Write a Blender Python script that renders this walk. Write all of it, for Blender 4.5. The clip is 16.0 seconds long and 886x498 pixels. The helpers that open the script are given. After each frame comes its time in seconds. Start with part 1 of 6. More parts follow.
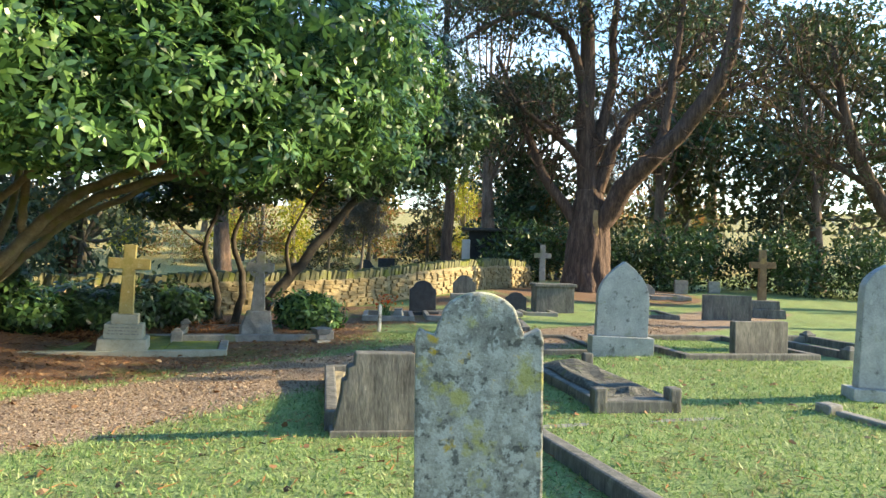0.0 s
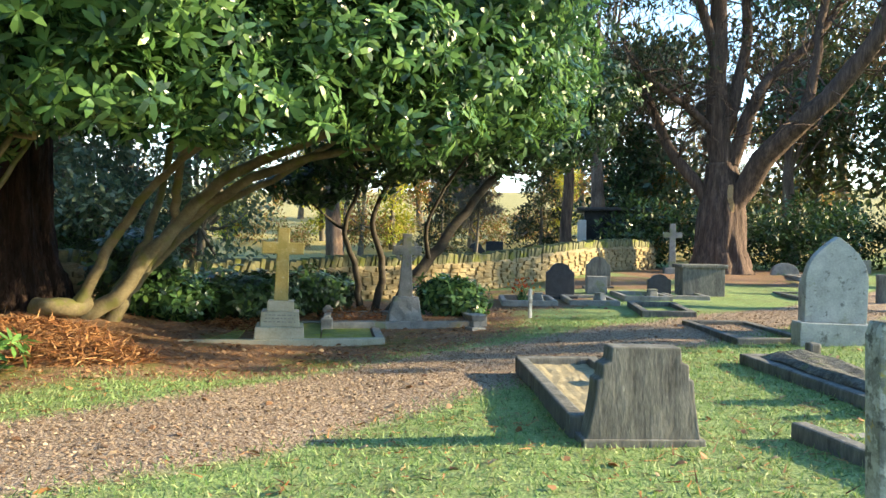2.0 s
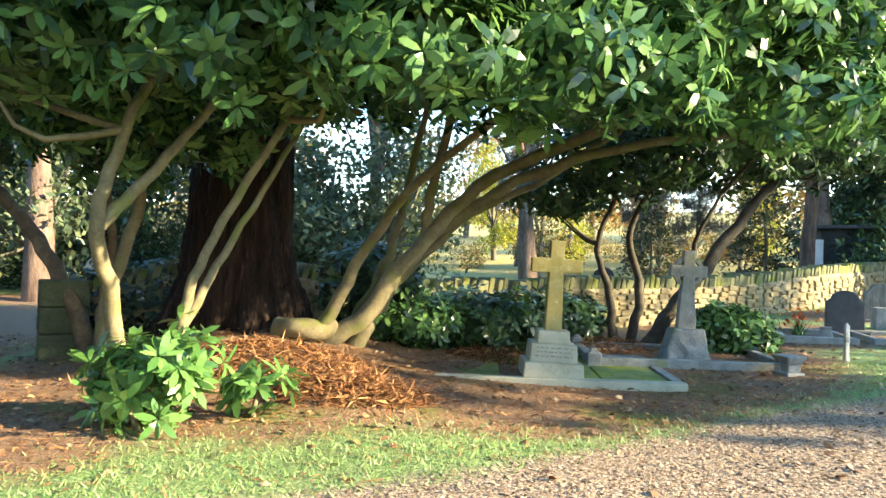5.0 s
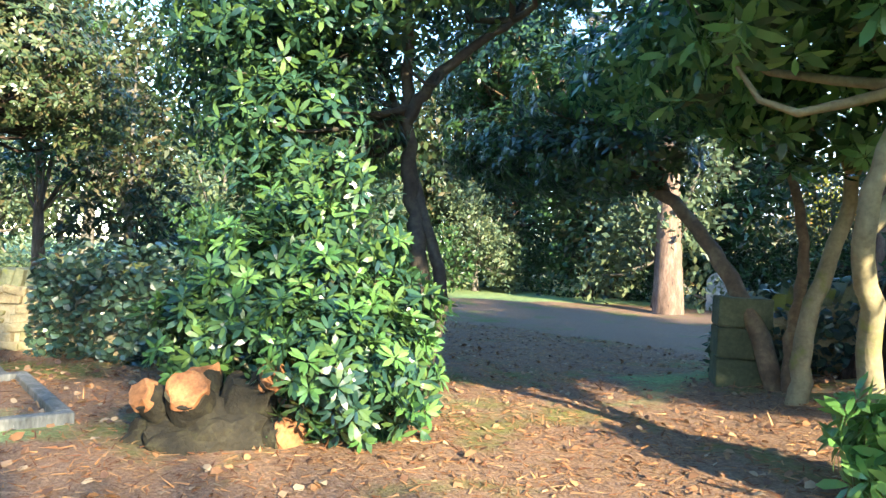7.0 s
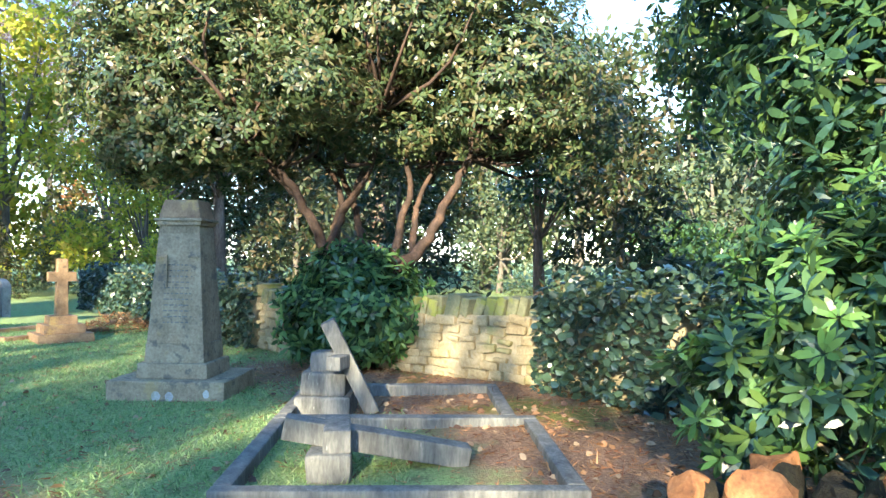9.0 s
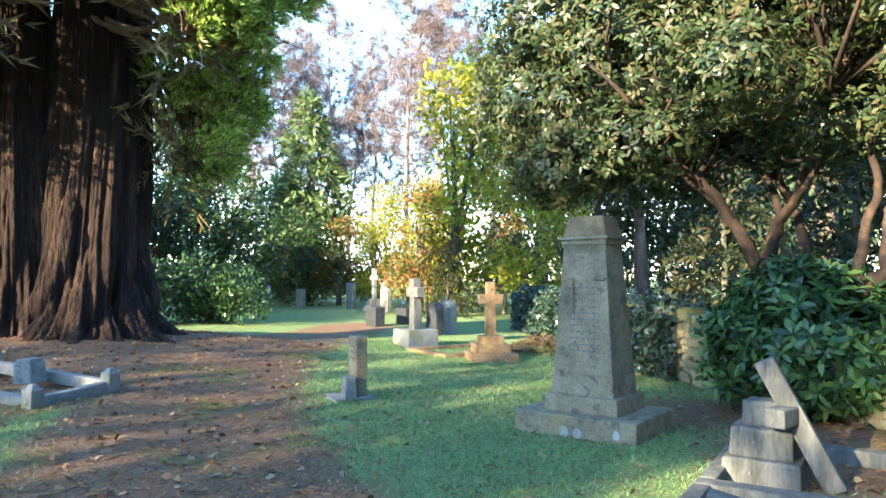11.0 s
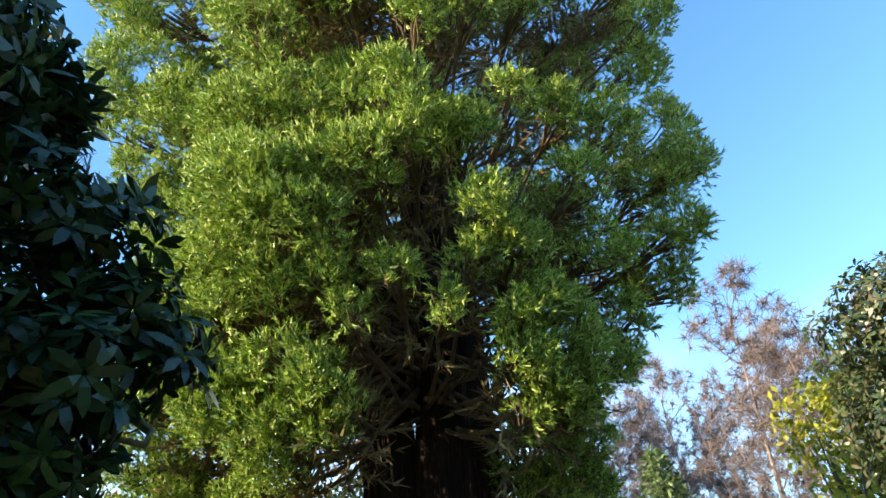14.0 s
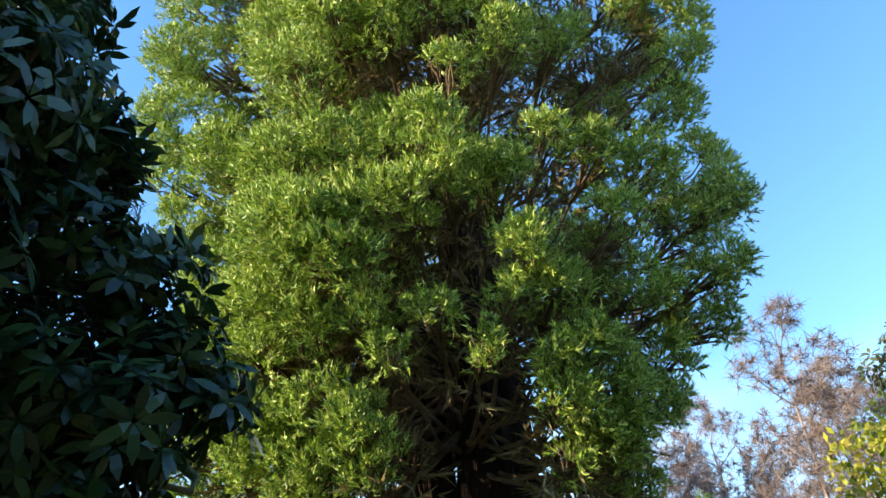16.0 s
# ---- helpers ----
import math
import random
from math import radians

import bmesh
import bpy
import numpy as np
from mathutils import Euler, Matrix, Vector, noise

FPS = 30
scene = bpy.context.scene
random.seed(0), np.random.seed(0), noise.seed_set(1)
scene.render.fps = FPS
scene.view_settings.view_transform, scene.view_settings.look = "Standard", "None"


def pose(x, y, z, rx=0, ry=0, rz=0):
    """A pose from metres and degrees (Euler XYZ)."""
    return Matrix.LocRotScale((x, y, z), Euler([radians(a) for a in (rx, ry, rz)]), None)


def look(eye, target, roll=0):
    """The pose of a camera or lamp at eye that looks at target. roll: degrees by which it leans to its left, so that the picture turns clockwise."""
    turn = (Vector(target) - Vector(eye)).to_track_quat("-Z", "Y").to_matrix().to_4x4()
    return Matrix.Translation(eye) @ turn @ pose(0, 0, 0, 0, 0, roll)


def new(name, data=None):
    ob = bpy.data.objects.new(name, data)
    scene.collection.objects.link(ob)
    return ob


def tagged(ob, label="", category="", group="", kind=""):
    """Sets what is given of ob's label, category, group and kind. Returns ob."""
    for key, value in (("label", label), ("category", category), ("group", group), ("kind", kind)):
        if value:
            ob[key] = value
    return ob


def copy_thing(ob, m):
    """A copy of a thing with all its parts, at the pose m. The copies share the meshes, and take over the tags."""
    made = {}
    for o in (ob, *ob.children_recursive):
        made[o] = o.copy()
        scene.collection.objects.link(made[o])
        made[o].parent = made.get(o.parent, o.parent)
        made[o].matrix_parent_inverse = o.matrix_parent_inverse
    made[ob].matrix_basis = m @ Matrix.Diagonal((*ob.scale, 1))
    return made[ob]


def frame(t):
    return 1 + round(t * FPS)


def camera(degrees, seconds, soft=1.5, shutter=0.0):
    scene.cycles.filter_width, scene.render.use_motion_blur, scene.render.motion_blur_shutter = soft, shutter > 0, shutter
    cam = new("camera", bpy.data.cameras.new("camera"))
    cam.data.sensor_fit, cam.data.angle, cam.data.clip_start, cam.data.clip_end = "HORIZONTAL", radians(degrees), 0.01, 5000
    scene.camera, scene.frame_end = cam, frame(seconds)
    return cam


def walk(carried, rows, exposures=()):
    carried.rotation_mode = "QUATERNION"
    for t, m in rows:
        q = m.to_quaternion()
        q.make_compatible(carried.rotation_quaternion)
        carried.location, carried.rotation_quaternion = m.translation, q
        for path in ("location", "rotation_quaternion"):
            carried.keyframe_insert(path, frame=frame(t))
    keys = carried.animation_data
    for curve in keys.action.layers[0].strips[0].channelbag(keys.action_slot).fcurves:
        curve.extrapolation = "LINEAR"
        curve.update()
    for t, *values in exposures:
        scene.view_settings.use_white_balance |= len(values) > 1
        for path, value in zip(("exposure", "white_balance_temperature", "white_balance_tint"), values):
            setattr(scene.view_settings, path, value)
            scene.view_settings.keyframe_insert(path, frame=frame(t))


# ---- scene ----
cam = camera(65.8, 16.0)
METRES, EYE, TILT, LEAN, TURN = 8.6, 1.5, 3.34, 2.28, -18.7
ROWS = [
    (0.0, 0.0, 0.0, 0.0, 0.18, -2.66, -3.87),
    (0.5, -0.037, 0.0166, -0.0024, 3.3, -2.99, -3.59),
    (1.0, -0.0712, 0.0419, -0.0094, 5.02, -3.17, -3.12),
    (1.5, -0.1057, 0.0665, -0.0155, 5.86, -3.75, -2.73),
    (2.0, -0.1416, 0.0925, -0.0208, 6.93, -4.35, -2.5),
    (2.5, -0.1802, 0.1229, -0.0258, 8.59, -4.58, -2.19),
    (3.0, -0.2227, 0.147, -0.031, 9.75, -4.5, -1.46),
    (5.5, -0.4078, 0.274, -0.0531, 27.47, -2.91, -3.06),
    (6.0, -0.4548, 0.2886, -0.0589, 39.24, -2.92, -3.19),
    (6.5, -0.5068, 0.3028, -0.0651, 53.34, -3.07, -2.39),
    (7.0, -0.5572, 0.304, -0.0678, 66.2, -3.1, -0.75),
    (7.5, -0.6071, 0.3023, -0.0687, 78.0, -2.62, 1.03),
    (8.0, -0.6592, 0.3006, -0.0728, 88.86, -2.07, 2.21),
    (10.5, -0.8402, 0.2497, -0.0764, 127.63, 2.36, 3.7),
    (11.0, -0.8536, 0.2327, -0.0768, 139.18, 3.5, 3.96),
    (11.5, -0.8619, 0.2258, -0.0742, 149.53, 5.04, 4.34),
    (12.0, -0.8633, 0.2252, -0.072, 156.56, 8.3, 4.99),
    (12.5, -0.8647, 0.2256, -0.0684, 160.94, 14.17, 5.69),
    (13.0, -0.8645, 0.2267, -0.0661, 163.78, 20.97, 6.28),
    (13.5, -0.8642, 0.2282, -0.0637, 166.37, 28.43, 6.83),
    (14.0, -0.8645, 0.2314, -0.0618, 168.96, 36.27, 7.25),
    (14.5, -0.864, 0.2334, -0.0593, 171.07, 42.64, 7.45),
    (15.0, -0.8638, 0.2344, -0.0584, 172.32, 46.01, 7.38),
    (15.5, -0.8635, 0.235, -0.059, 172.59, 45.16, 6.95),
    (16.0, -0.8629, 0.2337, -0.0614, 172.07, 40.02, 6.09),
]
walk(cam, [(t, pose(0, 0, EYE, TILT, LEAN, TURN) @ pose(METRES * x, METRES * y, METRES * z, 90 + pitch, roll, yaw)) for t, x, y, z, yaw, pitch, roll in ROWS],
     [(0.0, 2.3, 7900, 8), (3.0, 2.65, 7700, 6), (5.5, 3.15, 7200, 5), (6.5, 3.2, 6500, 6), (8.0, 3.15, 6500, 8), (10.5, 3.1, 6600, 8), (12.0, 3.0, 7300, 6), (13.0, 2.75, 7600, 6), (14.0, 1.95, 7200, 8), (16.0, 1.95, 7200, 8)])
SUN_TO = Vector((0.95, -0.25, 0.34)).normalized()

# ---- world and sun ----
world = bpy.data.worlds.new("sky_world")
scene.world = world
world.use_nodes = True
wn, wl = world.node_tree.nodes, world.node_tree.links
wn.clear()
sky = wn.new("ShaderNodeTexSky")
sky.sky_type, sky.sun_disc = "NISHITA", False
sky.sun_elevation = math.asin(SUN_TO.z)
sky.sun_rotation = math.atan2(SUN_TO.x, SUN_TO.y)
sky.air_density, sky.dust_density, sky.ozone_density = 1.0, 0.1, 2.5
wcoord = wn.new("ShaderNodeTexCoord")
wsep = wn.new("ShaderNodeSeparateXYZ")
wl.new(wcoord.outputs["Generated"], wsep.inputs[0])
wnoise = wn.new("ShaderNodeTexNoise")
wnoise.inputs["Scale"].default_value, wnoise.inputs["Detail"].default_value = 3.0, 6.0
wl.new(wcoord.outputs["Generated"], wnoise.inputs["Vector"])
wlow = wn.new("ShaderNodeMapRange")
wlow.inputs[1].default_value, wlow.inputs[2].default_value = 0.02, 0.42
wlow.inputs[3].default_value, wlow.inputs[4].default_value = 1.0, 0.0
wl.new(wsep.outputs["Z"], wlow.inputs[0])
wcl = wn.new("ShaderNodeMapRange")
wcl.inputs[1].default_value, wcl.inputs[2].default_value = 0.35, 0.62
wl.new(wnoise.outputs["Fac"], wcl.inputs[0])
wmul = wn.new("ShaderNodeMath")
wmul.operation = "MULTIPLY"
wl.new(wlow.outputs[0], wmul.inputs[0])
wl.new(wcl.outputs[0], wmul.inputs[1])
wmix = wn.new("ShaderNodeMixRGB")
wmix.inputs[2].default_value = (4.4, 4.9, 5.7, 1)
wl.new(wmul.outputs[0], wmix.inputs[0])
whue = wn.new("ShaderNodeHueSaturation")
whue.inputs["Hue"].default_value, whue.inputs["Saturation"].default_value = 0.503, 1.2
wl.new(sky.outputs[0], whue.inputs["Color"])
wl.new(whue.outputs[0], wmix.inputs[1])
wbg = wn.new("ShaderNodeBackground")
wbg.inputs["Strength"].default_value = 0.15
wl.new(wmix.outputs[0], wbg.inputs[0])
wout = wn.new("ShaderNodeOutputWorld")
wl.new(wbg.outputs[0], wout.inputs[0])

sun = new("sun", bpy.data.lights.new("sun", "SUN"))
sun.data.energy, sun.data.angle, sun.data.color = 3.2, radians(0.6), (1.0, 0.87, 0.62)
sun.matrix_world = look(SUN_TO * 60, (0, 0, 0))


# ---- materials ----
def surface(name, stops, scale=6.0, rough=0.85, bump=0.3, fine=60.0, stretch=(1, 1, 1), spots=(), translucent=0.0,
            island=0.0, spec=0.3, bump_dist=0.02, leaf=False):
    """A procedural surface: colour stops along a coarse noise broken by a fine one, spots = (colour, scale, threshold, amount)."""
    m = bpy.data.materials.new(name)
    m.use_nodes = True
    n, l = m.node_tree.nodes, m.node_tree.links
    bsdf = n["Principled BSDF"]
    geo = n.new("ShaderNodeNewGeometry")
    mapping = n.new("ShaderNodeMapping")
    mapping.inputs["Scale"].default_value = stretch
    l.new(geo.outputs["Position"], mapping.inputs["Vector"])
    vec = mapping.outputs[0]

    def tex(sc, detail=5.0):
        t = n.new("ShaderNodeTexNoise")
        t.inputs["Scale"].default_value, t.inputs["Detail"].default_value = sc, detail
        t.inputs["Roughness"].default_value = 0.62
        l.new(vec, t.inputs["Vector"])
        return t.outputs["Fac"]

    def math_node(op, a, b):
        k = n.new("ShaderNodeMath")
        k.operation = op
        for i, v in enumerate((a, b)):
            if isinstance(v, (int, float)):
                k.inputs[i].default_value = v
            else:
                l.new(v, k.inputs[i])
        return k.outputs[0]

    coarse, small = tex(scale), tex(fine, 3.0)
    fac = math_node("ADD", math_node("MULTIPLY", coarse, 0.65), math_node("MULTIPLY", small, 0.35))
    if island:
        rnd = math_node("MULTIPLY", geo.outputs["Random Per Island"], island)
        fac = math_node("ADD", math_node("MULTIPLY", fac, 1.0 - island * 0.6), math_node("SUBTRACT", rnd, island * 0.2))
    ramp = n.new("ShaderNodeValToRGB")
    el = ramp.color_ramp.elements
    lo, hi = (0.15, 0.85) if leaf else (0.3, 0.7)
    for i, c in enumerate(stops):
        pos = lo + (hi - lo) * i / max(1, len(stops) - 1)
        e = el[i] if i < 2 else el.new(pos)
        e.position, e.color = pos, (*c, 1)
    l.new(fac, ramp.inputs[0])
    col = ramp.outputs[0]
    for c, sc, thr, amount in spots:
        mr = n.new("ShaderNodeMapRange")
        mr.inputs[1].default_value, mr.inputs[2].default_value = thr, thr + 0.07
        mr.inputs[4].default_value = amount
        l.new(tex(sc, 6.0), mr.inputs[0])
        mix = n.new("ShaderNodeMixRGB")
        mix.inputs[2].default_value = (*c, 1)
        l.new(mr.outputs[0], mix.inputs[0])
        l.new(col, mix.inputs[1])
        col = mix.outputs[0]
    l.new(col, bsdf.inputs["Base Color"])
    bsdf.inputs["Roughness"].default_value = rough
    bsdf.inputs["Specular IOR Level"].default_value = spec
    if bump:
        b = n.new("ShaderNodeBump")
        b.inputs["Strength"].default_value, b.inputs["Distance"].default_value = bump, bump_dist
        l.new(fac, b.inputs["Height"])
        l.new(b.outputs[0], bsdf.inputs["Normal"])
    if translucent:
        tr = n.new("ShaderNodeBsdfTranslucent")
        l.new(col, tr.inputs[0])
        mixs = n.new("ShaderNodeMixShader")
        mixs.inputs[0].default_value = translucent
        l.new(bsdf.outputs[0], mixs.inputs[1])
        l.new(tr.outputs[0], mixs.inputs[2])
        l.new(mixs.outputs[0], n["Material Output"].inputs[0])
    return m


def leafy(name, stops, rough=0.4, translucent=0.3, spec=0.5, island=0.9):
    return surface(name, stops, scale=0.9, fine=9.0, rough=rough, bump=0, translucent=translucent, island=island, spec=spec, leaf=True)


LICHEN_W, LICHEN_Y, ALGAE = (0.55, 0.55, 0.5), (0.42, 0.34, 0.05), (0.14, 0.17, 0.05)
M = {
    "pier_stone": surface("pier_stone", [(0.03, 0.035, 0.02), (0.07, 0.075, 0.04), (0.13, 0.13, 0.07)], 4, 0.95, 0.6, 30),
    "lichen_stone": surface("lichen_stone", [(0.16, 0.15, 0.125), (0.4, 0.385, 0.33), (0.58, 0.56, 0.49)], 9, 0.92, 0.8, 70,
                            spots=[((0.13, 0.127, 0.11), 3.2, 0.54, 0.6), (LICHEN_W, 22, 0.52, 0.8), ((0.05, 0.05, 0.045), 21, 0.56, 0.75), ((0.46, 0.42, 0.14), 4.0, 0.56, 0.85), ((0.56, 0.36, 0.04), 9, 0.63, 0.9)]),
    "dark_stone": surface("dark_stone", [(0.05, 0.05, 0.048), (0.13, 0.13, 0.122), (0.25, 0.24, 0.215)], 9, 0.9, 0.5, 50, stretch=(1, 1, 0.25),
                          spots=[((0.2, 0.21, 0.15), 7, 0.63, 0.6), ((0.4, 0.4, 0.37), 26, 0.66, 0.6)]),
    "rubble": surface("rubble", [(0.03, 0.03, 0.028), (0.1, 0.1, 0.09), (0.2, 0.19, 0.16)], 12, 0.95, 1.0, 40, bump_dist=0.06,
                      spots=[((0.32, 0.32, 0.28), 18, 0.62, 0.7), ((0.1, 0.12, 0.04), 5, 0.58, 0.6)]),
    "slate": surface("slate", [(0.02, 0.022, 0.026), (0.04, 0.043, 0.05), (0.06, 0.064, 0.07)], 9, 0.55, 0.15, 70, spots=[((0.3, 0.3, 0.28), 30, 0.68, 0.5)]),
    "pale_stone": surface("pale_stone", [(0.25, 0.25, 0.24), (0.4, 0.4, 0.385), (0.55, 0.55, 0.52)], 5, 0.9, 0.35, 50,
                          spots=[((0.1, 0.1, 0.09), 9, 0.6, 0.75), (LICHEN_W, 17, 0.6, 0.6), ((0.19, 0.2, 0.1), 3, 0.6, 0.5)]),
    "grey_stone": surface("grey_stone", [(0.13, 0.13, 0.12), (0.24, 0.235, 0.22), (0.34, 0.33, 0.3)], 6, 0.92, 0.4, 45,
                          spots=[(ALGAE, 3, 0.56, 0.6), (LICHEN_W, 22, 0.66, 0.6), ((0.07, 0.07, 0.065), 8, 0.62, 0.6)]),
    "yellow_stone": surface("yellow_stone", [(0.2, 0.16, 0.06), (0.32, 0.27, 0.11), (0.42, 0.37, 0.2)], 4, 0.9, 0.35, 50,
                            spots=[((0.2, 0.19, 0.05), 3, 0.58, 0.6), ((0.6, 0.57, 0.45), 13, 0.62, 0.5)]),
    "cream_stone": surface("cream_stone", [(0.3, 0.28, 0.19), (0.42, 0.4, 0.3), (0.5, 0.48, 0.38)], 5, 0.9, 0.3, 50,
                           spots=[((0.26, 0.25, 0.12), 4, 0.62, 0.5), ((0.2, 0.19, 0.15), 16, 0.66, 0.5)]),
    "mossy_slab": surface("mossy_slab", [(0.12, 0.14, 0.035), (0.2, 0.23, 0.06), (0.33, 0.32, 0.16)], 3, 0.95, 0.5, 30,
                          spots=[((0.26, 0.3, 0.03), 2.5, 0.53, 0.8), ((0.1, 0.065, 0.035), 5, 0.6, 0.8)]),
    "brown_stone": surface("brown_stone", [(0.12, 0.075, 0.045), (0.24, 0.15, 0.085), (0.36, 0.25, 0.14)], 5, 0.9, 0.4, 45,
                           spots=[((0.42, 0.28, 0.1), 3, 0.58, 0.6), ((0.06, 0.05, 0.04), 8, 0.62, 0.6)]),
    "obelisk_stone": surface("obelisk_stone", [(0.14, 0.11, 0.07), (0.26, 0.205, 0.135), (0.36, 0.3, 0.2)], 5, 0.92, 0.5, 40,
                             spots=[((0.09, 0.085, 0.075), 9, 0.57, 0.7), ((0.34, 0.25, 0.11), 3, 0.6, 0.6), ((0.13, 0.15, 0.06), 3.5, 0.63, 0.6), (LICHEN_W, 25, 0.7, 0.6)]),
    "wall_stone": surface("wall_stone", [(0.15, 0.11, 0.06), (0.29, 0.23, 0.13), (0.43, 0.36, 0.23)], 3.2, 0.93, 0.6, 30,
                          spots=[((0.14, 0.15, 0.06), 1.4, 0.6, 0.65), ((0.09, 0.08, 0.06), 6, 0.64, 0.6)]),
    "mortar": surface("mortar", [(0.17, 0.14, 0.085), (0.3, 0.25, 0.16), (0.4, 0.34, 0.22)], 5, 0.95, 0.7, 35),
    "mossy_coping": surface("mossy_coping", [(0.08, 0.085, 0.05), (0.16, 0.16, 0.09), (0.26, 0.24, 0.14)], 4, 0.95, 0.6, 30,
                            spots=[((0.17, 0.19, 0.04), 3, 0.52, 0.8)]),
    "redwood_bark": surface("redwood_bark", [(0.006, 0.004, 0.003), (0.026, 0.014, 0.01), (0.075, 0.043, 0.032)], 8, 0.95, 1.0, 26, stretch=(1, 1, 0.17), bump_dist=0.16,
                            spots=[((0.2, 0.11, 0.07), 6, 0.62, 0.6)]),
    "cedar_bark": surface("cedar_bark", [(0.03, 0.02, 0.017), (0.085, 0.055, 0.045), (0.18, 0.12, 0.095)], 6, 0.95, 0.9, 24, stretch=(1, 1, 0.12), bump_dist=0.06),
    "rhodo_bark": surface("rhodo_bark", [(0.09, 0.075, 0.045), (0.19, 0.155, 0.09), (0.28, 0.24, 0.14)], 4, 0.9, 0.5, 30,
                          spots=[((0.14, 0.15, 0.04), 2.5, 0.52, 0.7)]),
    "bough_bark": surface("bough_bark", [(0.05, 0.03, 0.02), (0.13, 0.085, 0.05), (0.26, 0.19, 0.1)], 3, 0.9, 0.3, 20),
    "black_bark": surface("black_bark", [(0.02, 0.017, 0.014), (0.05, 0.04, 0.032), (0.1, 0.085, 0.06)], 5, 0.9, 0.4, 30),
    "tan_bark": surface("tan_bark", [(0.2, 0.12, 0.06), (0.36, 0.23, 0.12), (0.45, 0.32, 0.18)], 5, 0.85, 0.4, 30, spots=[((0.2, 0.2, 0.06), 3, 0.6, 0.5)]),
    "red_bark": surface("red_bark", [(0.022, 0.015, 0.012), (0.055, 0.036, 0.028), (0.13, 0.075, 0.05)], 5, 0.9, 0.4, 30),
    "grey_bark": surface("grey_bark", [(0.06, 0.05, 0.04), (0.13, 0.115, 0.095), (0.22, 0.2, 0.17)], 5, 0.92, 0.5, 30, stretch=(1, 1, 0.3)),
    "birch_bark": surface("birch_bark", [(0.16, 0.11, 0.1), (0.3, 0.23, 0.21), (0.46, 0.38, 0.36)], 2, 0.9, 0.3, 20),
    "birch_twigs": surface("birch_twigs", [(0.13, 0.095, 0.09), (0.2, 0.15, 0.145), (0.27, 0.22, 0.21)], 0.5, 0.9, 0, 5),
    "pine_bark": surface("pine_bark", [(0.05, 0.035, 0.03), (0.16, 0.105, 0.08), (0.32, 0.23, 0.18)], 4, 0.95, 0.9, 24, stretch=(1, 1, 0.25), bump_dist=0.05),
    "cut_wood": surface("cut_wood", [(0.07, 0.03, 0.016), (0.26, 0.11, 0.045), (0.4, 0.2, 0.09)], 7, 0.85, 0.8, 40),
    "dark_wood": surface("dark_wood", [(0.01, 0.009, 0.007), (0.025, 0.021, 0.014), (0.055, 0.05, 0.025)], 6, 0.95, 0.8, 35, bump_dist=0.05),
    "white_paint": surface("white_paint", [(0.55, 0.56, 0.58), (0.68, 0.68, 0.68), (0.74, 0.74, 0.72)], 3, 0.7, 0.1, 30),
    "hut_dark": surface("hut_dark", [(0.02, 0.022, 0.025), (0.035, 0.04, 0.045), (0.05, 0.055, 0.06)], 4, 0.8, 0.1, 30),
    "flowers": surface("flowers", [(0.5, 0.12, 0.02), (0.6, 0.25, 0.03), (0.6, 0.06, 0.03)], 9, 0.7, 0, 30, island=0.8),
    "rhodo_leaf": leafy("rhodo_leaf", [(0.024, 0.06, 0.027), (0.052, 0.125, 0.047), (0.092, 0.2, 0.07), (0.155, 0.28, 0.085)], rough=0.26, translucent=0.42),
    "bright_leaf": leafy("bright_leaf", [(0.06, 0.15, 0.045), (0.1, 0.22, 0.06), (0.17, 0.31, 0.09)], rough=0.32, island=0.6),
    "dark_leaf": leafy("dark_leaf", [(0.016, 0.04, 0.018), (0.032, 0.075, 0.026), (0.06, 0.12, 0.033)], rough=0.35, translucent=0.15),
    "olive_leaf": leafy("olive_leaf", [(0.035, 0.06, 0.028), (0.06, 0.095, 0.038), (0.095, 0.125, 0.05), (0.13, 0.11, 0.055)], rough=0.38),
    "laurel_leaf": leafy("laurel_leaf", [(0.02, 0.055, 0.045), (0.035, 0.09, 0.05), (0.06, 0.125, 0.05), (0.1, 0.17, 0.045)], rough=0.3),
    "ivy_leaf": leafy("ivy_leaf", [(0.015, 0.035, 0.03), (0.03, 0.06, 0.045), (0.05, 0.085, 0.05)], rough=0.3, translucent=0.1),
    "yew_leaf": leafy("yew_leaf", [(0.015, 0.03, 0.014), (0.03, 0.05, 0.02), (0.05, 0.07, 0.028), (0.1, 0.075, 0.035)], rough=0.6),
    "gold_leaf": leafy("gold_leaf", [(0.16, 0.2, 0.03), (0.32, 0.36, 0.035), (0.46, 0.46, 0.05), (0.42, 0.34, 0.06)], rough=0.6, translucent=0.4),
    "autumn_leaf": leafy("autumn_leaf", [(0.12, 0.14, 0.03), (0.22, 0.2, 0.05), (0.3, 0.2, 0.06), (0.34, 0.13, 0.05)], rough=0.6, translucent=0.4),
    "grey_green": leafy("grey_green", [(0.05, 0.085, 0.05), (0.09, 0.13, 0.07), (0.15, 0.18, 0.09)], rough=0.5, translucent=0.3),
    "spruce_leaf": leafy("spruce_leaf", [(0.08, 0.13, 0.055), (0.15, 0.22, 0.085), (0.25, 0.31, 0.12)], rough=0.6),
    "sequoia_leaf": leafy("sequoia_leaf", [(0.06, 0.11, 0.018), (0.21, 0.34, 0.04), (0.38, 0.52, 0.07), (0.55, 0.58, 0.16)], rough=0.5, translucent=0.14, island=0.85),
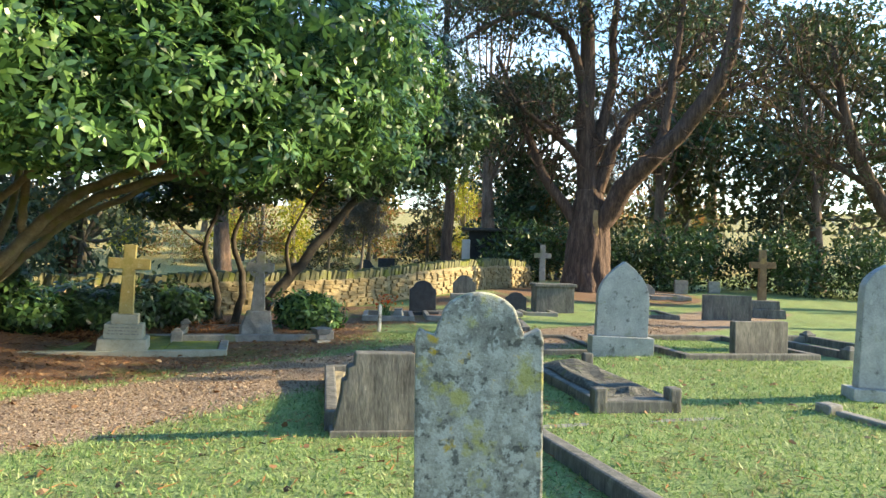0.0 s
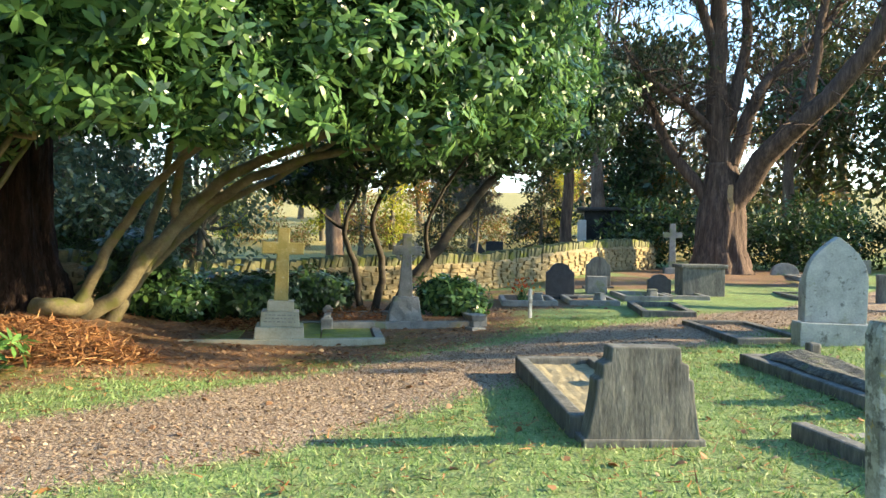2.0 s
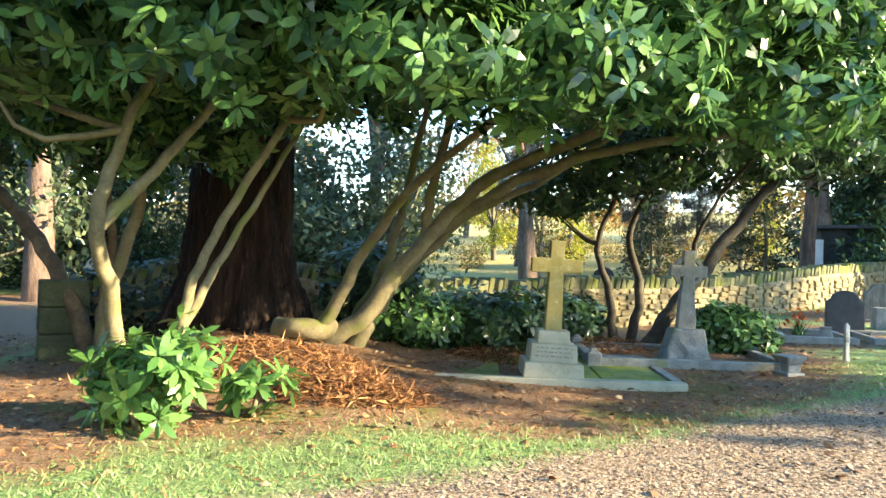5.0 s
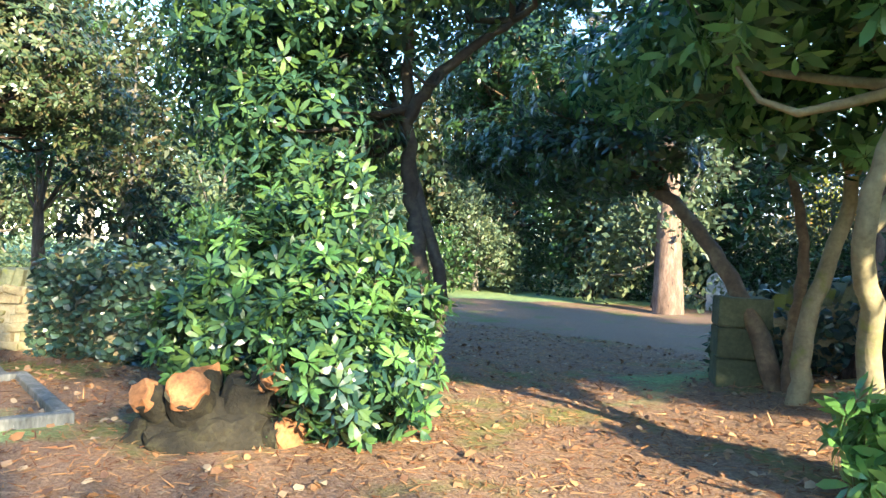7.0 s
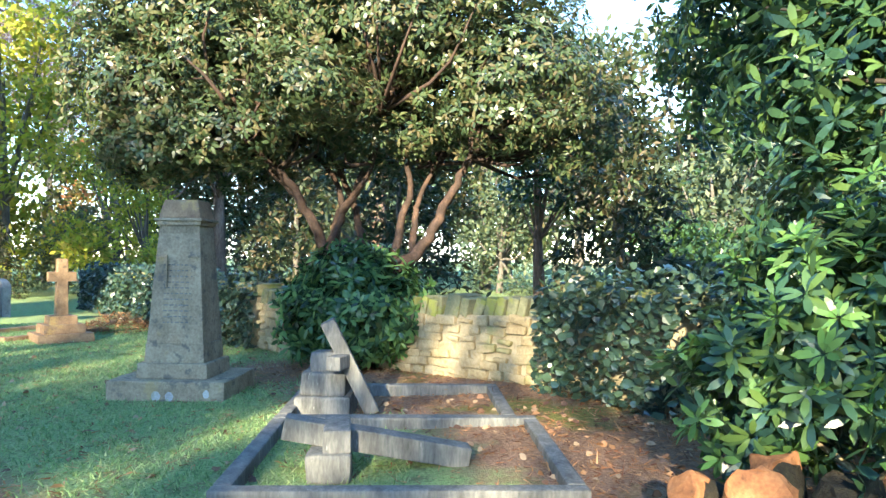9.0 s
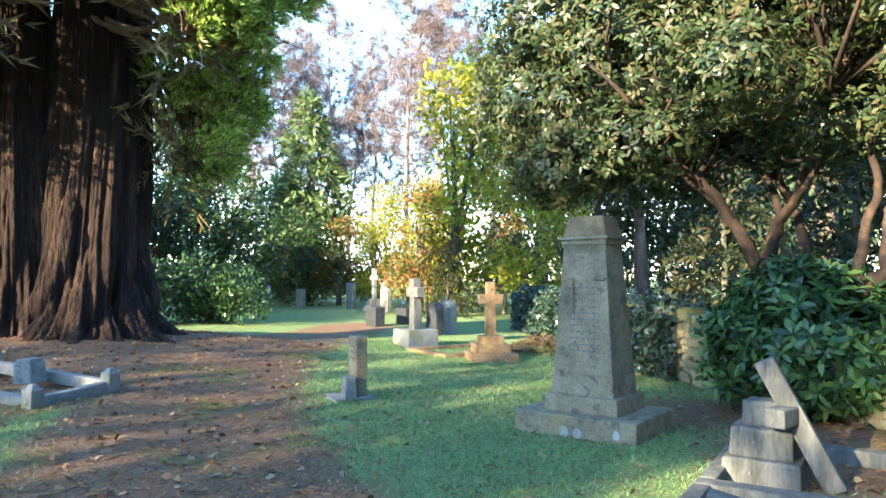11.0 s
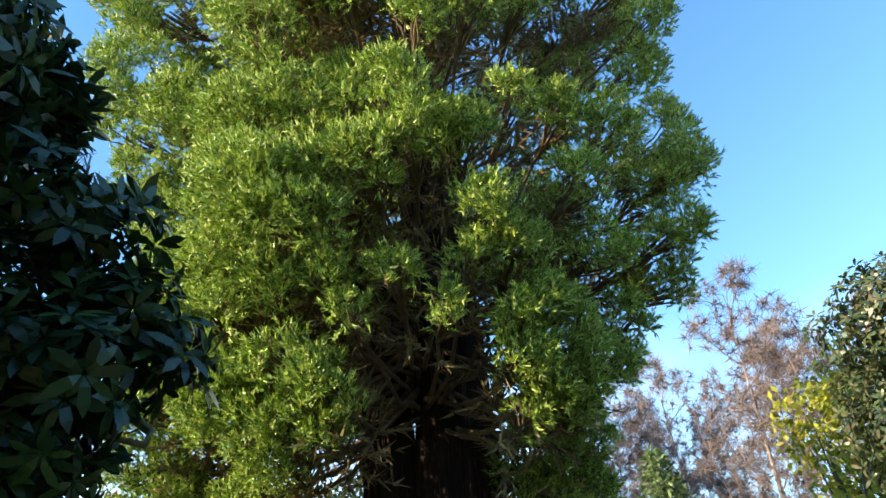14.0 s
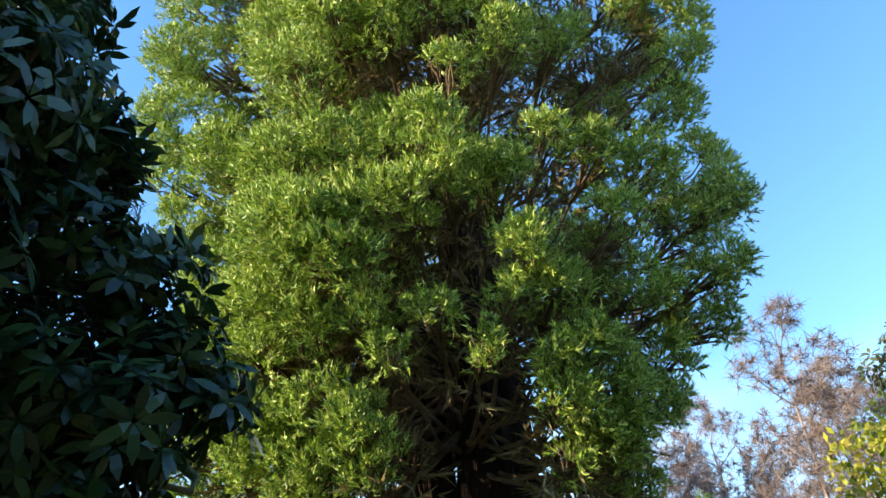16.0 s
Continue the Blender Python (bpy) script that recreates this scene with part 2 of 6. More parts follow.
    "sequoia_brown": leafy("sequoia_brown", [(0.1, 0.065, 0.03), (0.2, 0.14, 0.06), (0.28, 0.22, 0.09)], rough=0.8, translucent=0.2),
    "needle_litter": leafy("needle_litter", [(0.11, 0.045, 0.025), (0.24, 0.1, 0.045), (0.36, 0.17, 0.07), (0.42, 0.24, 0.12)], rough=0.85, translucent=0.1, spec=0.2),
    "fallen_leaf": leafy("fallen_leaf", [(0.1, 0.05, 0.03), (0.2, 0.1, 0.05), (0.32, 0.16, 0.07), (0.36, 0.25, 0.15)], rough=0.7, translucent=0.1),
    "chippings": leafy("chippings", [(0.12, 0.075, 0.05), (0.24, 0.16, 0.11), (0.34, 0.24, 0.16), (0.42, 0.33, 0.24)], rough=0.9, translucent=0.0, spec=0.2),
    "grass_blade": leafy("grass_blade", [(0.09, 0.17, 0.055), (0.15, 0.27, 0.085), (0.23, 0.36, 0.12), (0.32, 0.37, 0.17)], rough=0.55, translucent=0.3),
}


# ---- mesh helpers ----
def mesh_of(name, verts, faces, material, smooth=False):
    """A mesh from an array of vertices and a list of face arrays (each of one corner count)."""
    me = bpy.data.meshes.new(name)
    verts = np.asarray(verts, np.float32).reshape(-1, 3)
    faces = [np.asarray(f, np.int32) for f in faces if len(f)]
    me.vertices.add(len(verts))
    me.vertices.foreach_set("co", verts.ravel())
    loops = np.concatenate([f.ravel() for f in faces])
    counts = np.concatenate([np.full(len(f), f.shape[1], np.int32) for f in faces])
    me.loops.add(len(loops))
    me.loops.foreach_set("vertex_index", loops)
    me.polygons.add(len(counts))
    me.polygons.foreach_set("loop_start", np.concatenate([[0], np.cumsum(counts)[:-1]]).astype(np.int32))
    me.update(calc_edges=True)
    me.polygons.foreach_set("use_smooth", np.full(len(counts), smooth))
    me.materials.append(material)
    me.validate()
    return me


def bm_mesh(name, bm, material, smooth=False):
    me = bpy.data.meshes.new(name)
    bmesh.ops.recalc_face_normals(bm, faces=bm.faces)
    for f in bm.faces:
        f.smooth = smooth
    bm.to_mesh(me)
    bm.free()
    me.materials.append(material)
    return me


def part(name, bm, material, parent, label=""):
    """One mesh object under a thing or a part; bm is a bmesh or a mesh."""
    me = bm if isinstance(bm, bpy.types.Mesh) else bm_mesh(name, bm, material)
    ob = new(name, me)
    ob.parent = parent
    return tagged(ob, label)


def thing(name, m, label, category, group="", kind=""):
    ob = new(name)
    ob.empty_display_size = 0.2
    ob.matrix_world = m
    return tagged(ob, label, category, group, kind)


def block(sx, sy, sz, x=0, y=0, z=0, taper=1.0, bev=0.01, bm=None, turn=None, rough=0.0, seed=0):
    """A bevelled block standing at x, y, z (its foot), its top scaled by taper."""
    own = bm is None
    b = bmesh.new()
    vs = bmesh.ops.create_cube(b, size=1)["verts"]
    for v in vs:
        k = taper if v.co.z > 0 else 1.0
        v.co = Vector((v.co.x * sx * k, v.co.y * sy * k, (v.co.z + 0.5) * sz))
    if bev:
        bmesh.ops.bevel(b, geom=b.edges[:], offset=bev, segments=2, affect="EDGES", profile=0.6)
    if rough:
        bmesh.ops.subdivide_edges(b, edges=b.edges[:], cuts=3, use_grid_fill=True)
        for v in b.verts:
            v.co += noise.noise_vector(v.co * 6 + Vector((seed * 3.1, 0, 0))) * rough
    mt = Matrix.Translation((x, y, z)) @ (turn if turn is not None else Matrix())
    b.transform(mt)
    if own:
        return b
    me = bpy.data.meshes.new("tmp")
    b.to_mesh(me)
    b.free()
    bm.from_mesh(me)
    bpy.data.meshes.remove(me)
    return bm


def prism(outline, thick, bev=0.012, wear=0.004):
    """An outline in x and z, standing upright, of the given thickness, with bevelled and slightly worn edges."""
    b = bmesh.new()
    front = [b.verts.new((x, -thick / 2, z)) for x, z in outline]
    face = b.faces.new(front)
    ex = bmesh.ops.extrude_face_region(b, geom=[face])
    for v in ex["geom"]:
        if isinstance(v, bmesh.types.BMVert):
            v.co.y += thick
    edges = [e for e in b.edges if e.calc_length() > 0.012]
    bmesh.ops.bevel(b, geom=edges, offset=bev, segments=2, affect="EDGES", profile=0.6, clamp_overlap=True)
    for v in b.verts:
        v.co += noise.noise_vector(v.co * 9) * wear
    return b


def arc(cx, cz, r, a0, a1, n=12, rz=None):
    return [(cx + r * math.cos(radians(a0 + (a1 - a0) * i / n)), cz + (rz or r) * math.sin(radians(a0 + (a1 - a0) * i / n))) for i in range(n + 1)]


def outline(style, w, h):
    """The front outline of a gravestone, counter-clockwise from its left foot."""
    a = w / 2
    if style == "round":
        return [(-a, 0), (a, 0)] + arc(0, h - a * 0.8, a, 0, 180, 14, a * 0.8)
    if style == "gothic":
        s = h - w * 0.75
        right = [(a * (1 - u ** 2.2), s + w * 0.75 * u) for u in np.linspace(0, 1, 9)]
        return [(-a, 0), (a, 0)] + right + [(-x, z) for x, z in right[-2::-1]]
    if style == "shouldered":
        r, s = w * 0.3, h - w * 0.33
        return [(-a, 0), (a, 0), (a, s - 0.02), (a - 0.015, s + 0.03), (a - 0.06, s + 0.005), (r + 0.03, s - 0.005), (r + 0.012, s + 0.05)] + arc(0, s + 0.06, r, 4, 176, 14, h - s - 0.06) + [(-r - 0.012, s + 0.05), (-r - 0.03, s - 0.005), (-a + 0.06, s + 0.005), (-a + 0.015, s + 0.03), (-a, s - 0.02)]
    if style == "stepped":
        return [(-a, 0), (a, 0), (a * 0.98, h * 0.12), (a * 0.86, h * 0.5), (a * 0.84, h * 0.68), (a * 0.76, h * 0.7), (a * 0.75, h * 0.83), (a * 0.62, h * 0.86), (a * 0.6, h), (-a * 0.6, h), (-a * 0.62, h * 0.86), (-a * 0.75, h * 0.83), (-a * 0.76, h * 0.7), (-a * 0.84, h * 0.68), (-a * 0.86, h * 0.5), (-a * 0.98, h * 0.12)]
    if style == "ogee":
        s = h * 0.72
        return [(-a, 0), (a, 0), (a, s), (a * 0.86, s + 0.02), (a * 0.8, s + h * 0.06)] + arc(0, s + h * 0.06, a * 0.7, 5, 175, 12, h * 0.22) + [(-a * 0.8, s + h * 0.06), (-a * 0.86, s + 0.02), (-a, s)]
    return [(-a, 0), (a, 0), (a, h), (-a, h)]


def gz(x, y):
    """The height of the ground."""
    x, y = np.asarray(x, float), np.asarray(y, float)

    def step(v):
        v = np.clip(v, 0, 1)
        return v * v * (3 - 2 * v)

    def hill(cx, cy, s, h):
        return h * np.exp(-((x - cx) ** 2 + (y - cy) ** 2) / (2 * s * s))

    z = 0.07 + 0.018 * np.clip(x, -14, 6) + 0.3 * step((y - 13) / 8) * step((x - 3) / 6)
    z = z + hill(-4.7, 11.6, 1.3, 0.5) + hill(-3.3, 9.15, 0.55, 0.13) + hill(-13.6, -8.2, 3.0, 0.45) + hill(-12.6, 8.6, 3, 0.1)
    z = z + 0.55 * step((-7 - y) / 14) * step((x + 21) / 9) - hill(0, 10.6, 1.8, 0.07)
    far = np.hypot(x + 3, y - 3)
    z = z + 0.1 * np.clip(far - 36, 0, 120) * step((x + y - 5) / 40)
    z = z + 0.012 * np.sin(x * 2.3 + 1.1 * np.sin(y * 1.7)) + 0.01 * np.sin(y * 2.9 + x * 0.7)
    return z


def gzf(x, y):
    return float(gz(x, y))


def leaves(pos, axis, normal, length, width, droop=0.15):
    """Many leaves as six-cornered, folded blades. pos, axis, normal: arrays n x 3; returns vertices and faces."""
    n = len(pos)
    axis = axis / (np.linalg.norm(axis, axis=1, keepdims=True) + 1e-9)
    side = np.cross(axis, normal)
    side /= np.linalg.norm(side, axis=1, keepdims=True) + 1e-9
    up = np.cross(side, axis)
    L, W = np.broadcast_to(length, n)[:, None], np.broadcast_to(width, n)[:, None] / 2
    v = np.empty((n, 6, 3))
    v[:, 0] = pos
    v[:, 1] = pos + axis * L * 0.32 + side * W * 0.85 + up * W * 0.25
    v[:, 2] = pos + axis * L * 0.7 + side * W - up * (L * droop * 0.5 - W * 0.2)
    v[:, 3] = pos + axis * L - up * L * droop
    v[:, 4] = pos + axis * L * 0.7 - side * W - up * (L * droop * 0.5 - W * 0.2)
    v[:, 5] = pos + axis * L * 0.32 - side * W * 0.85 + up * W * 0.25
    k = np.arange(n)[:, None] * 6
    return v.reshape(-1, 3), [np.concatenate([k + [0, 1, 5], k + [2, 3, 4]]), k + [1, 2, 4, 5]]


def blades(pos, axis, normal, length, width):
    """Many thin pointed blades of one triangle each."""
    n = len(pos)
    side = np.cross(axis, normal)
    side /= np.linalg.norm(side, axis=1, keepdims=True) + 1e-9
    L, W = np.broadcast_to(length, n)[:, None], np.broadcast_to(width, n)[:, None] / 2
    v = np.stack([pos - side * W, pos + side * W, pos + axis * L], 1)
    return v.reshape(-1, 3), [np.arange(n * 3).reshape(-1, 3)]


def unit(v):
    return v / (np.linalg.norm(v, axis=-1, keepdims=True) + 1e-9)


def on_blobs(rng, blobs, n, shell=0.35):
    """n points near the surface of ellipsoids (x, y, z, rx, ry, rz) and the outward directions there."""
    blobs = np.asarray(blobs, float)
    area = (blobs[:, 3] * blobs[:, 4] + blobs[:, 4] * blobs[:, 5] + blobs[:, 3] * blobs[:, 5])
    pick = rng.choice(len(blobs), n, p=area / area.sum())
    d = unit(rng.normal(size=(n, 3)))
    lump = 1 + 0.16 * np.sin(d[:, :1] * 7 + pick[:, None] * 1.7) * np.cos(d[:, 1:2] * 6 + pick[:, None])
    r = (1 - shell * rng.random((n, 1)) ** 1.6) * lump
    return blobs[pick, :3] + d * blobs[pick, 3:] * r, unit(d / blobs[pick, 3:])


def rosettes(rng, pos, out, count, length, width, spread=1.0, droop=0.2):
    """Whorls of leaves round shoot tips."""
    n = len(pos)
    out = unit(out + rng.normal(size=out.shape) * 0.35)
    ref = np.where(np.abs(out[:, 2:3]) > 0.9, [[1.0, 0, 0]], [[0, 0, 1.0]])
    a = unit(np.cross(out, ref))
    b = np.cross(out, a)
    ang = (np.arange(count)[None] / count * 2 * math.pi + rng.random((n, 1)) * 6.28 + rng.normal(size=(n, count)) * 0.25)[..., None]
    radial = a[:, None] * np.cos(ang) + b[:, None] * np.sin(ang)
    lift = (0.35 + rng.normal(size=(n, count, 1)) * 0.3) / spread
    axis = unit(radial + out[:, None] * lift)
    normal = unit(out[:, None] - axis * (axis * out[:, None]).sum(-1, keepdims=True) + 1e-4)
    ls = length * rng.uniform(0.7, 1.25, (n, count))
    p = np.repeat(pos[:, None], count, 1) + axis * 0.01
    return leaves(p.reshape(-1, 3), axis.reshape(-1, 3), normal.reshape(-1, 3), ls.ravel(), ls.ravel() * width / length, droop)


def far_leaves(rng, pos, out, length, width, wild=0.8):
    """Leaf clumps of one four-cornered blade each, for crowns that stay far off."""
    n = len(pos)
    axis = unit(out * 0.7 + rng.normal(size=(n, 3)) * wild)
    side = unit(np.cross(axis, [0, 0, 1.0] + rng.normal(size=(n, 3)) * 0.6))
    ls = (length * rng.uniform(0.6, 1.3, n))[:, None]
    w = ls * width / length / 2
    v = np.stack([pos, pos + axis * ls * 0.5 + side * w, pos + axis * ls, pos + axis * ls * 0.5 - side * w], 1)
    return v.reshape(-1, 3), [np.arange(n * 4).reshape(-1, 4)]


def scatter_leaves(rng, pos, out, length, width, wild=0.8):
    n = len(pos)
    axis = unit(out * 0.7 + rng.normal(size=(n, 3)) * wild)
    normal = unit(np.array([[0, 0, 1.0]]) + rng.normal(size=(n, 3)) * 0.6)
    ls = length * rng.uniform(0.6, 1.3, n)
    return leaves(pos, axis, normal, ls, ls * width / length)


def join(chunks):
    verts, faces, base = [], {}, 0
    for v, fs in chunks:
        for f in fs:
            f = np.asarray(f)
            faces.setdefault(f.shape[1], []).append(f + base)
        verts.append(v)
        base += len(v)
    return np.concatenate(verts), [np.concatenate(f) for f in faces.values()]


def tube(points, radii, sides=8, ripple=0.0, seed=0):
    """A tapering limb along points."""
    P = np.asarray(points, float)
    R = np.broadcast_to(np.asarray(radii, float), len(P))
    T = unit(np.gradient(P, axis=0))
    ref = np.array([0, 0, 1.0]) if abs(T[0][2]) < 0.9 else np.array([1.0, 0, 0])
    a = unit(np.cross(T, ref))
    b = np.cross(T, a)
    ang = np.linspace(0, 2 * math.pi, sides, endpoint=False)
    rr = R[:, None] * (1 + ripple * np.sin(ang * 3 + seed)[None] * np.cos(np.arange(len(P)) * 0.9 + seed)[:, None])
    v = P[:, None] + rr[..., None] * (a[:, None] * np.cos(ang)[None, :, None] + b[:, None] * np.sin(ang)[None, :, None])
    i, j = np.meshgrid(np.arange(len(P) - 1), np.arange(sides), indexing="ij")
    j2 = (j + 1) % sides
    q = np.stack([i * sides + j, i * sides + j2, (i + 1) * sides + j2, (i + 1) * sides + j], -1).reshape(-1, 4)
    cap = np.array([[(len(P) - 1) * sides + s for s in range(sides)]])
    return v.reshape(-1, 3), [q, cap] if sides > 4 or sides == 3 else [np.concatenate([q, cap])]


def smooth_path(points, n=10, wobble=0.0, rng=None):
    """A soft curve through a few points."""
    P = np.asarray(points, float)
    t = np.linspace(0, len(P) - 1, n)
    Q = np.vstack([2 * P[0] - P[1], P, 2 * P[-1] - P[-2]])
    out = []
    for s in t:
        i = min(int(s), len(P) - 2)
        u = s - i
        p0, p1, p2, p3 = Q[i], Q[i + 1], Q[i + 2], Q[i + 3]
        out.append(0.5 * (2 * p1 + (p2 - p0) * u + (2 * p0 - 5 * p1 + 4 * p2 - p3) * u * u + (3 * p1 - p0 - 3 * p2 + p3) * u ** 3))
    out = np.array(out)
    if wobble and rng is not None:
        out[1:-1] += rng.normal(size=out[1:-1].shape) * wobble
    return out


def grow(rng, p, d, length, r, level, out, spread=0.6, lift=0.1, kids=3, keep=0.72):
    """Bare branches, level by level."""
    n = 5 if level > 1 else 3
    pts = [np.array(p, float)]
    dd = np.array(d, float)
    for _ in range(n - 1):
        dd = unit(dd + rng.normal(size=3) * 0.13 + np.array([0, 0, lift]))
        pts.append(pts[-1] + dd * length / (n - 1))
    out.append(tube(pts, np.linspace(r, r * 0.55, n), 6 if level > 2 else 3))
    if level <= 0:
        return
    for k in range(kids + (1 if level > 1 else 0)):
        s = rng.uniform(0.35, 1.0)
        i = min(int(s * (n - 1)), n - 2)
        q = pts[i] + (pts[i + 1] - pts[i]) * (s * (n - 1) - i)
        nd = unit(dd + rng.normal(size=3) * spread)
        grow(rng, q, nd, length * keep * rng.uniform(0.7, 1.1), r * 0.5, level - 1, out, spread, lift, kids, keep)


def crown_part(name, chunk, material, parent, label=""):
    v, f = chunk
    return part(name, mesh_of(name, v, f, material), None, parent, label)


def shifted(chunk, base):
    return chunk[0] - np.asarray(base, float), chunk[1]


def base_at(x, y, sink=0.0):
    return np.array([x, y, gzf(x, y) - sink])


# ---- ground ----
PATH_A = [(-5.2, 5.2), (-2.9, 5.95), (-1.5, 6.5), (-0.3, 7.45), (0.9, 8.2), (2.8, 9.3), (5.5, 10.6), (9, 12), (14, 15)]
PATH_B = [(-8.5, 1.6), (-10.1, -0.5), (-12.2, -2.6), (-14.6, -4.4), (-17.3, -5.7), (-23, -8.5)]


def path_distance(x, y, line):
    best = np.full(np.shape(x), 1e9)
    for (x0, y0), (x1, y1) in zip(line, line[1:]):
        dx, dy = x1 - x0, y1 - y0
        t = np.clip(((x - x0) * dx + (y - y0) * dy) / (dx * dx + dy * dy), 0, 1)
        best = np.minimum(best, np.hypot(x - x0 - t * dx, y - y0 - t * dy))
    return best


def blot(x, y, cx, cy, r, soft=0.6):
    return np.clip((r - np.hypot(x - cx, y - cy)) / soft + 0.5, 0, 1)


def cover(x, y):
    """How much gravel and how much needle litter lies at a place."""
    gravel = np.clip((0.95 - path_distance(x, y, PATH_A)) / 0.5 + 0.5, 0, 1)
    litter = np.clip((1.15 - path_distance(x, y, PATH_B)) / 0.7 + 0.5, 0, 1)
    for cx, cy, r in ((-4.2, 10.8, 2.9), (-0.5, 12.6, 3.3), (-1.8, 11.3, 3), (-7.2, 5.6, 1.6), (-6.2, 8, 1.7), (-7.9, 6.6, 1.6), (3.2, 15.5, 2.2), (-10.5, 7.0, 2.2), (-12.7, 4.9, 1.6), (-8.3, 9.5, 1.2),
                      (-13, 10.5, 1.2), (-14.3, 15.5, 2.2), (-10.5, 12, 2.8), (-12, 16, 4), (-13, 21, 5), (-17, 17, 4), (-13.8, -7.6, 3.6), (-10.5, -6.2, 3.6), (-9.3, -9.0, 2.4), (-9.4, 1.0, 0.8), (-13.9, 3.0, 0.9), (-13.8, 3.9, 1.0), (7, 18, 1.6), (12, 20, 3.5)):
        litter = np.maximum(litter, blot(x, y, cx, cy, r, 1.1))
    return gravel, litter * (1 - gravel)


def axis_steps(lo, hi, fine, far=420.0):
    core = np.arange(lo, hi + fine, fine)
    out, s, e = [hi + fine], fine, hi + fine
    while e < far:
        s *= 1.22
        e += s
        out.append(e)
    a = np.array(out[1:])
    return np.concatenate([-(a - hi)[::-1] + lo, core, a])


gx, gy = axis_steps(-24, 14, 0.16), axis_steps(-14, 22, 0.16)
GX, GY = np.meshgrid(gx, gy, indexing="ij")
GZ = gz(GX, GY)
idx = np.arange(GX.size).reshape(GX.shape)
quads = np.stack([idx[:-1, :-1], idx[1:, :-1], idx[1:, 1:], idx[:-1, 1:]], -1).reshape(-1, 4)


def ground_material():
    m = bpy.data.materials.new("ground_cover")
    m.use_nodes = True
    n, l = m.node_tree.nodes, m.node_tree.links
    bsdf = n["Principled BSDF"]
    geo = n.new("ShaderNodeNewGeometry")

    def tex(scale, detail=6.0):
        t = n.new("ShaderNodeTexNoise")
        t.inputs["Scale"].default_value, t.inputs["Detail"].default_value, t.inputs["Roughness"].default_value = scale, detail, 0.65
        l.new(geo.outputs["Position"], t.inputs["Vector"])
        return t.outputs["Fac"]

    def ramp(fac, stops, lo=0.32, hi=0.68):
        r = n.new("ShaderNodeValToRGB")
        for i, c in enumerate(stops):
            p = lo + (hi - lo) * i / (len(stops) - 1)
            e = r.color_ramp.elements[i] if i < 2 else r.color_ramp.elements.new(p)
            e.position, e.color = p, (*c, 1)
        l.new(fac, r.inputs[0])
        return r.outputs[0]

    def mixed(fac, a, b):
        x = n.new("ShaderNodeMixRGB")
        l.new(fac, x.inputs[0])
        l.new(a, x.inputs[1])
        l.new(b, x.inputs[2])
        return x.outputs[0]

    def m2(op, a, b):
        x = n.new("ShaderNodeMath")
        x.operation = op
        x.use_clamp = True
        for i, v in enumerate((a, b)):
            if isinstance(v, float):
                x.inputs[i].default_value = v
            else:
                l.new(v, x.inputs[i])
        return x.outputs[0]

    def mask(name):
        a = n.new("ShaderNodeAttribute")
        a.attribute_name = name
        edge = m2("MULTIPLY", m2("SUBTRACT", tex(2.2), 0.5), 1.6)
        r = n.new("ShaderNodeMapRange")
        r.inputs[1].default_value, r.inputs[2].default_value = 0.3, 0.7
        x = n.new("ShaderNodeMath")
        x.operation = "SUBTRACT"
        l.new(a.outputs["Fac"], x.inputs[0])
        l.new(edge, x.inputs[1])
        y = n.new("ShaderNodeMath")
        y.inputs[1].default_value = 0.12
        l.new(x.outputs[0], y.inputs[0])
        l.new(y.outputs[0], r.inputs[0])
        return r.outputs[0]

    grass = mixed(m2("MULTIPLY", tex(0.8), 0.75), ramp(tex(38.0, 4.0), [(0.06, 0.11, 0.04), (0.17, 0.3, 0.1), (0.31, 0.43, 0.17)]),
                  ramp(tex(30.0, 4.0), [(0.11, 0.12, 0.06), (0.26, 0.27, 0.13), (0.42, 0.38, 0.22)]))
    gravel = ramp(tex(55.0, 3.0), [(0.13, 0.09, 0.065), (0.29, 0.21, 0.155), (0.48, 0.38, 0.29)], 0.36, 0.64)
    litter = mixed(m2("MULTIPLY", tex(1.3), 0.9), ramp(tex(42.0, 4.0), [(0.085, 0.055, 0.045), (0.2, 0.13, 0.1), (0.36, 0.25, 0.18)]),
                   ramp(tex(33.0, 4.0), [(0.11, 0.07, 0.04), (0.26, 0.14, 0.07), (0.38, 0.23, 0.12)]))
    straw = ramp(tex(9.0, 6.0), [(0.16, 0.15, 0.05), (0.34, 0.28, 0.11), (0.46, 0.38, 0.18)])
    earth = ramp(tex(25.0, 4.0), [(0.05, 0.035, 0.022), (0.13, 0.09, 0.055), (0.22, 0.15, 0.09)])
    bare = n.new("ShaderNodeMapRange")
    bare.inputs[1].default_value, bare.inputs[2].default_value, bare.inputs[4].default_value = 0.52, 0.7, 0.75
    l.new(tex(4.5, 8.0), bare.inputs[0])
    grass = mixed(bare.outputs[0], grass, earth)
    grass = mixed(mask("straw"), grass, straw)
    moss = ramp(tex(22.0, 4.0), [(0.06, 0.075, 0.02), (0.14, 0.16, 0.04), (0.22, 0.22, 0.07)])
    patch = n.new("ShaderNodeMapRange")
    patch.inputs[1].default_value, patch.inputs[2].default_value, patch.inputs[4].default_value = 0.53, 0.66, 0.85
    l.new(tex(0.75), patch.inputs[0])
    litter = mixed(patch.outputs[0], litter, moss)
    col = mixed(mask("gravel"), mixed(mask("litter"), grass, litter), gravel)
    l.new(col, bsdf.inputs["Base Color"])
    bsdf.inputs["Roughness"].default_value = 0.95
    bsdf.inputs["Specular IOR Level"].default_value = 0.15
    b = n.new("ShaderNodeBump")
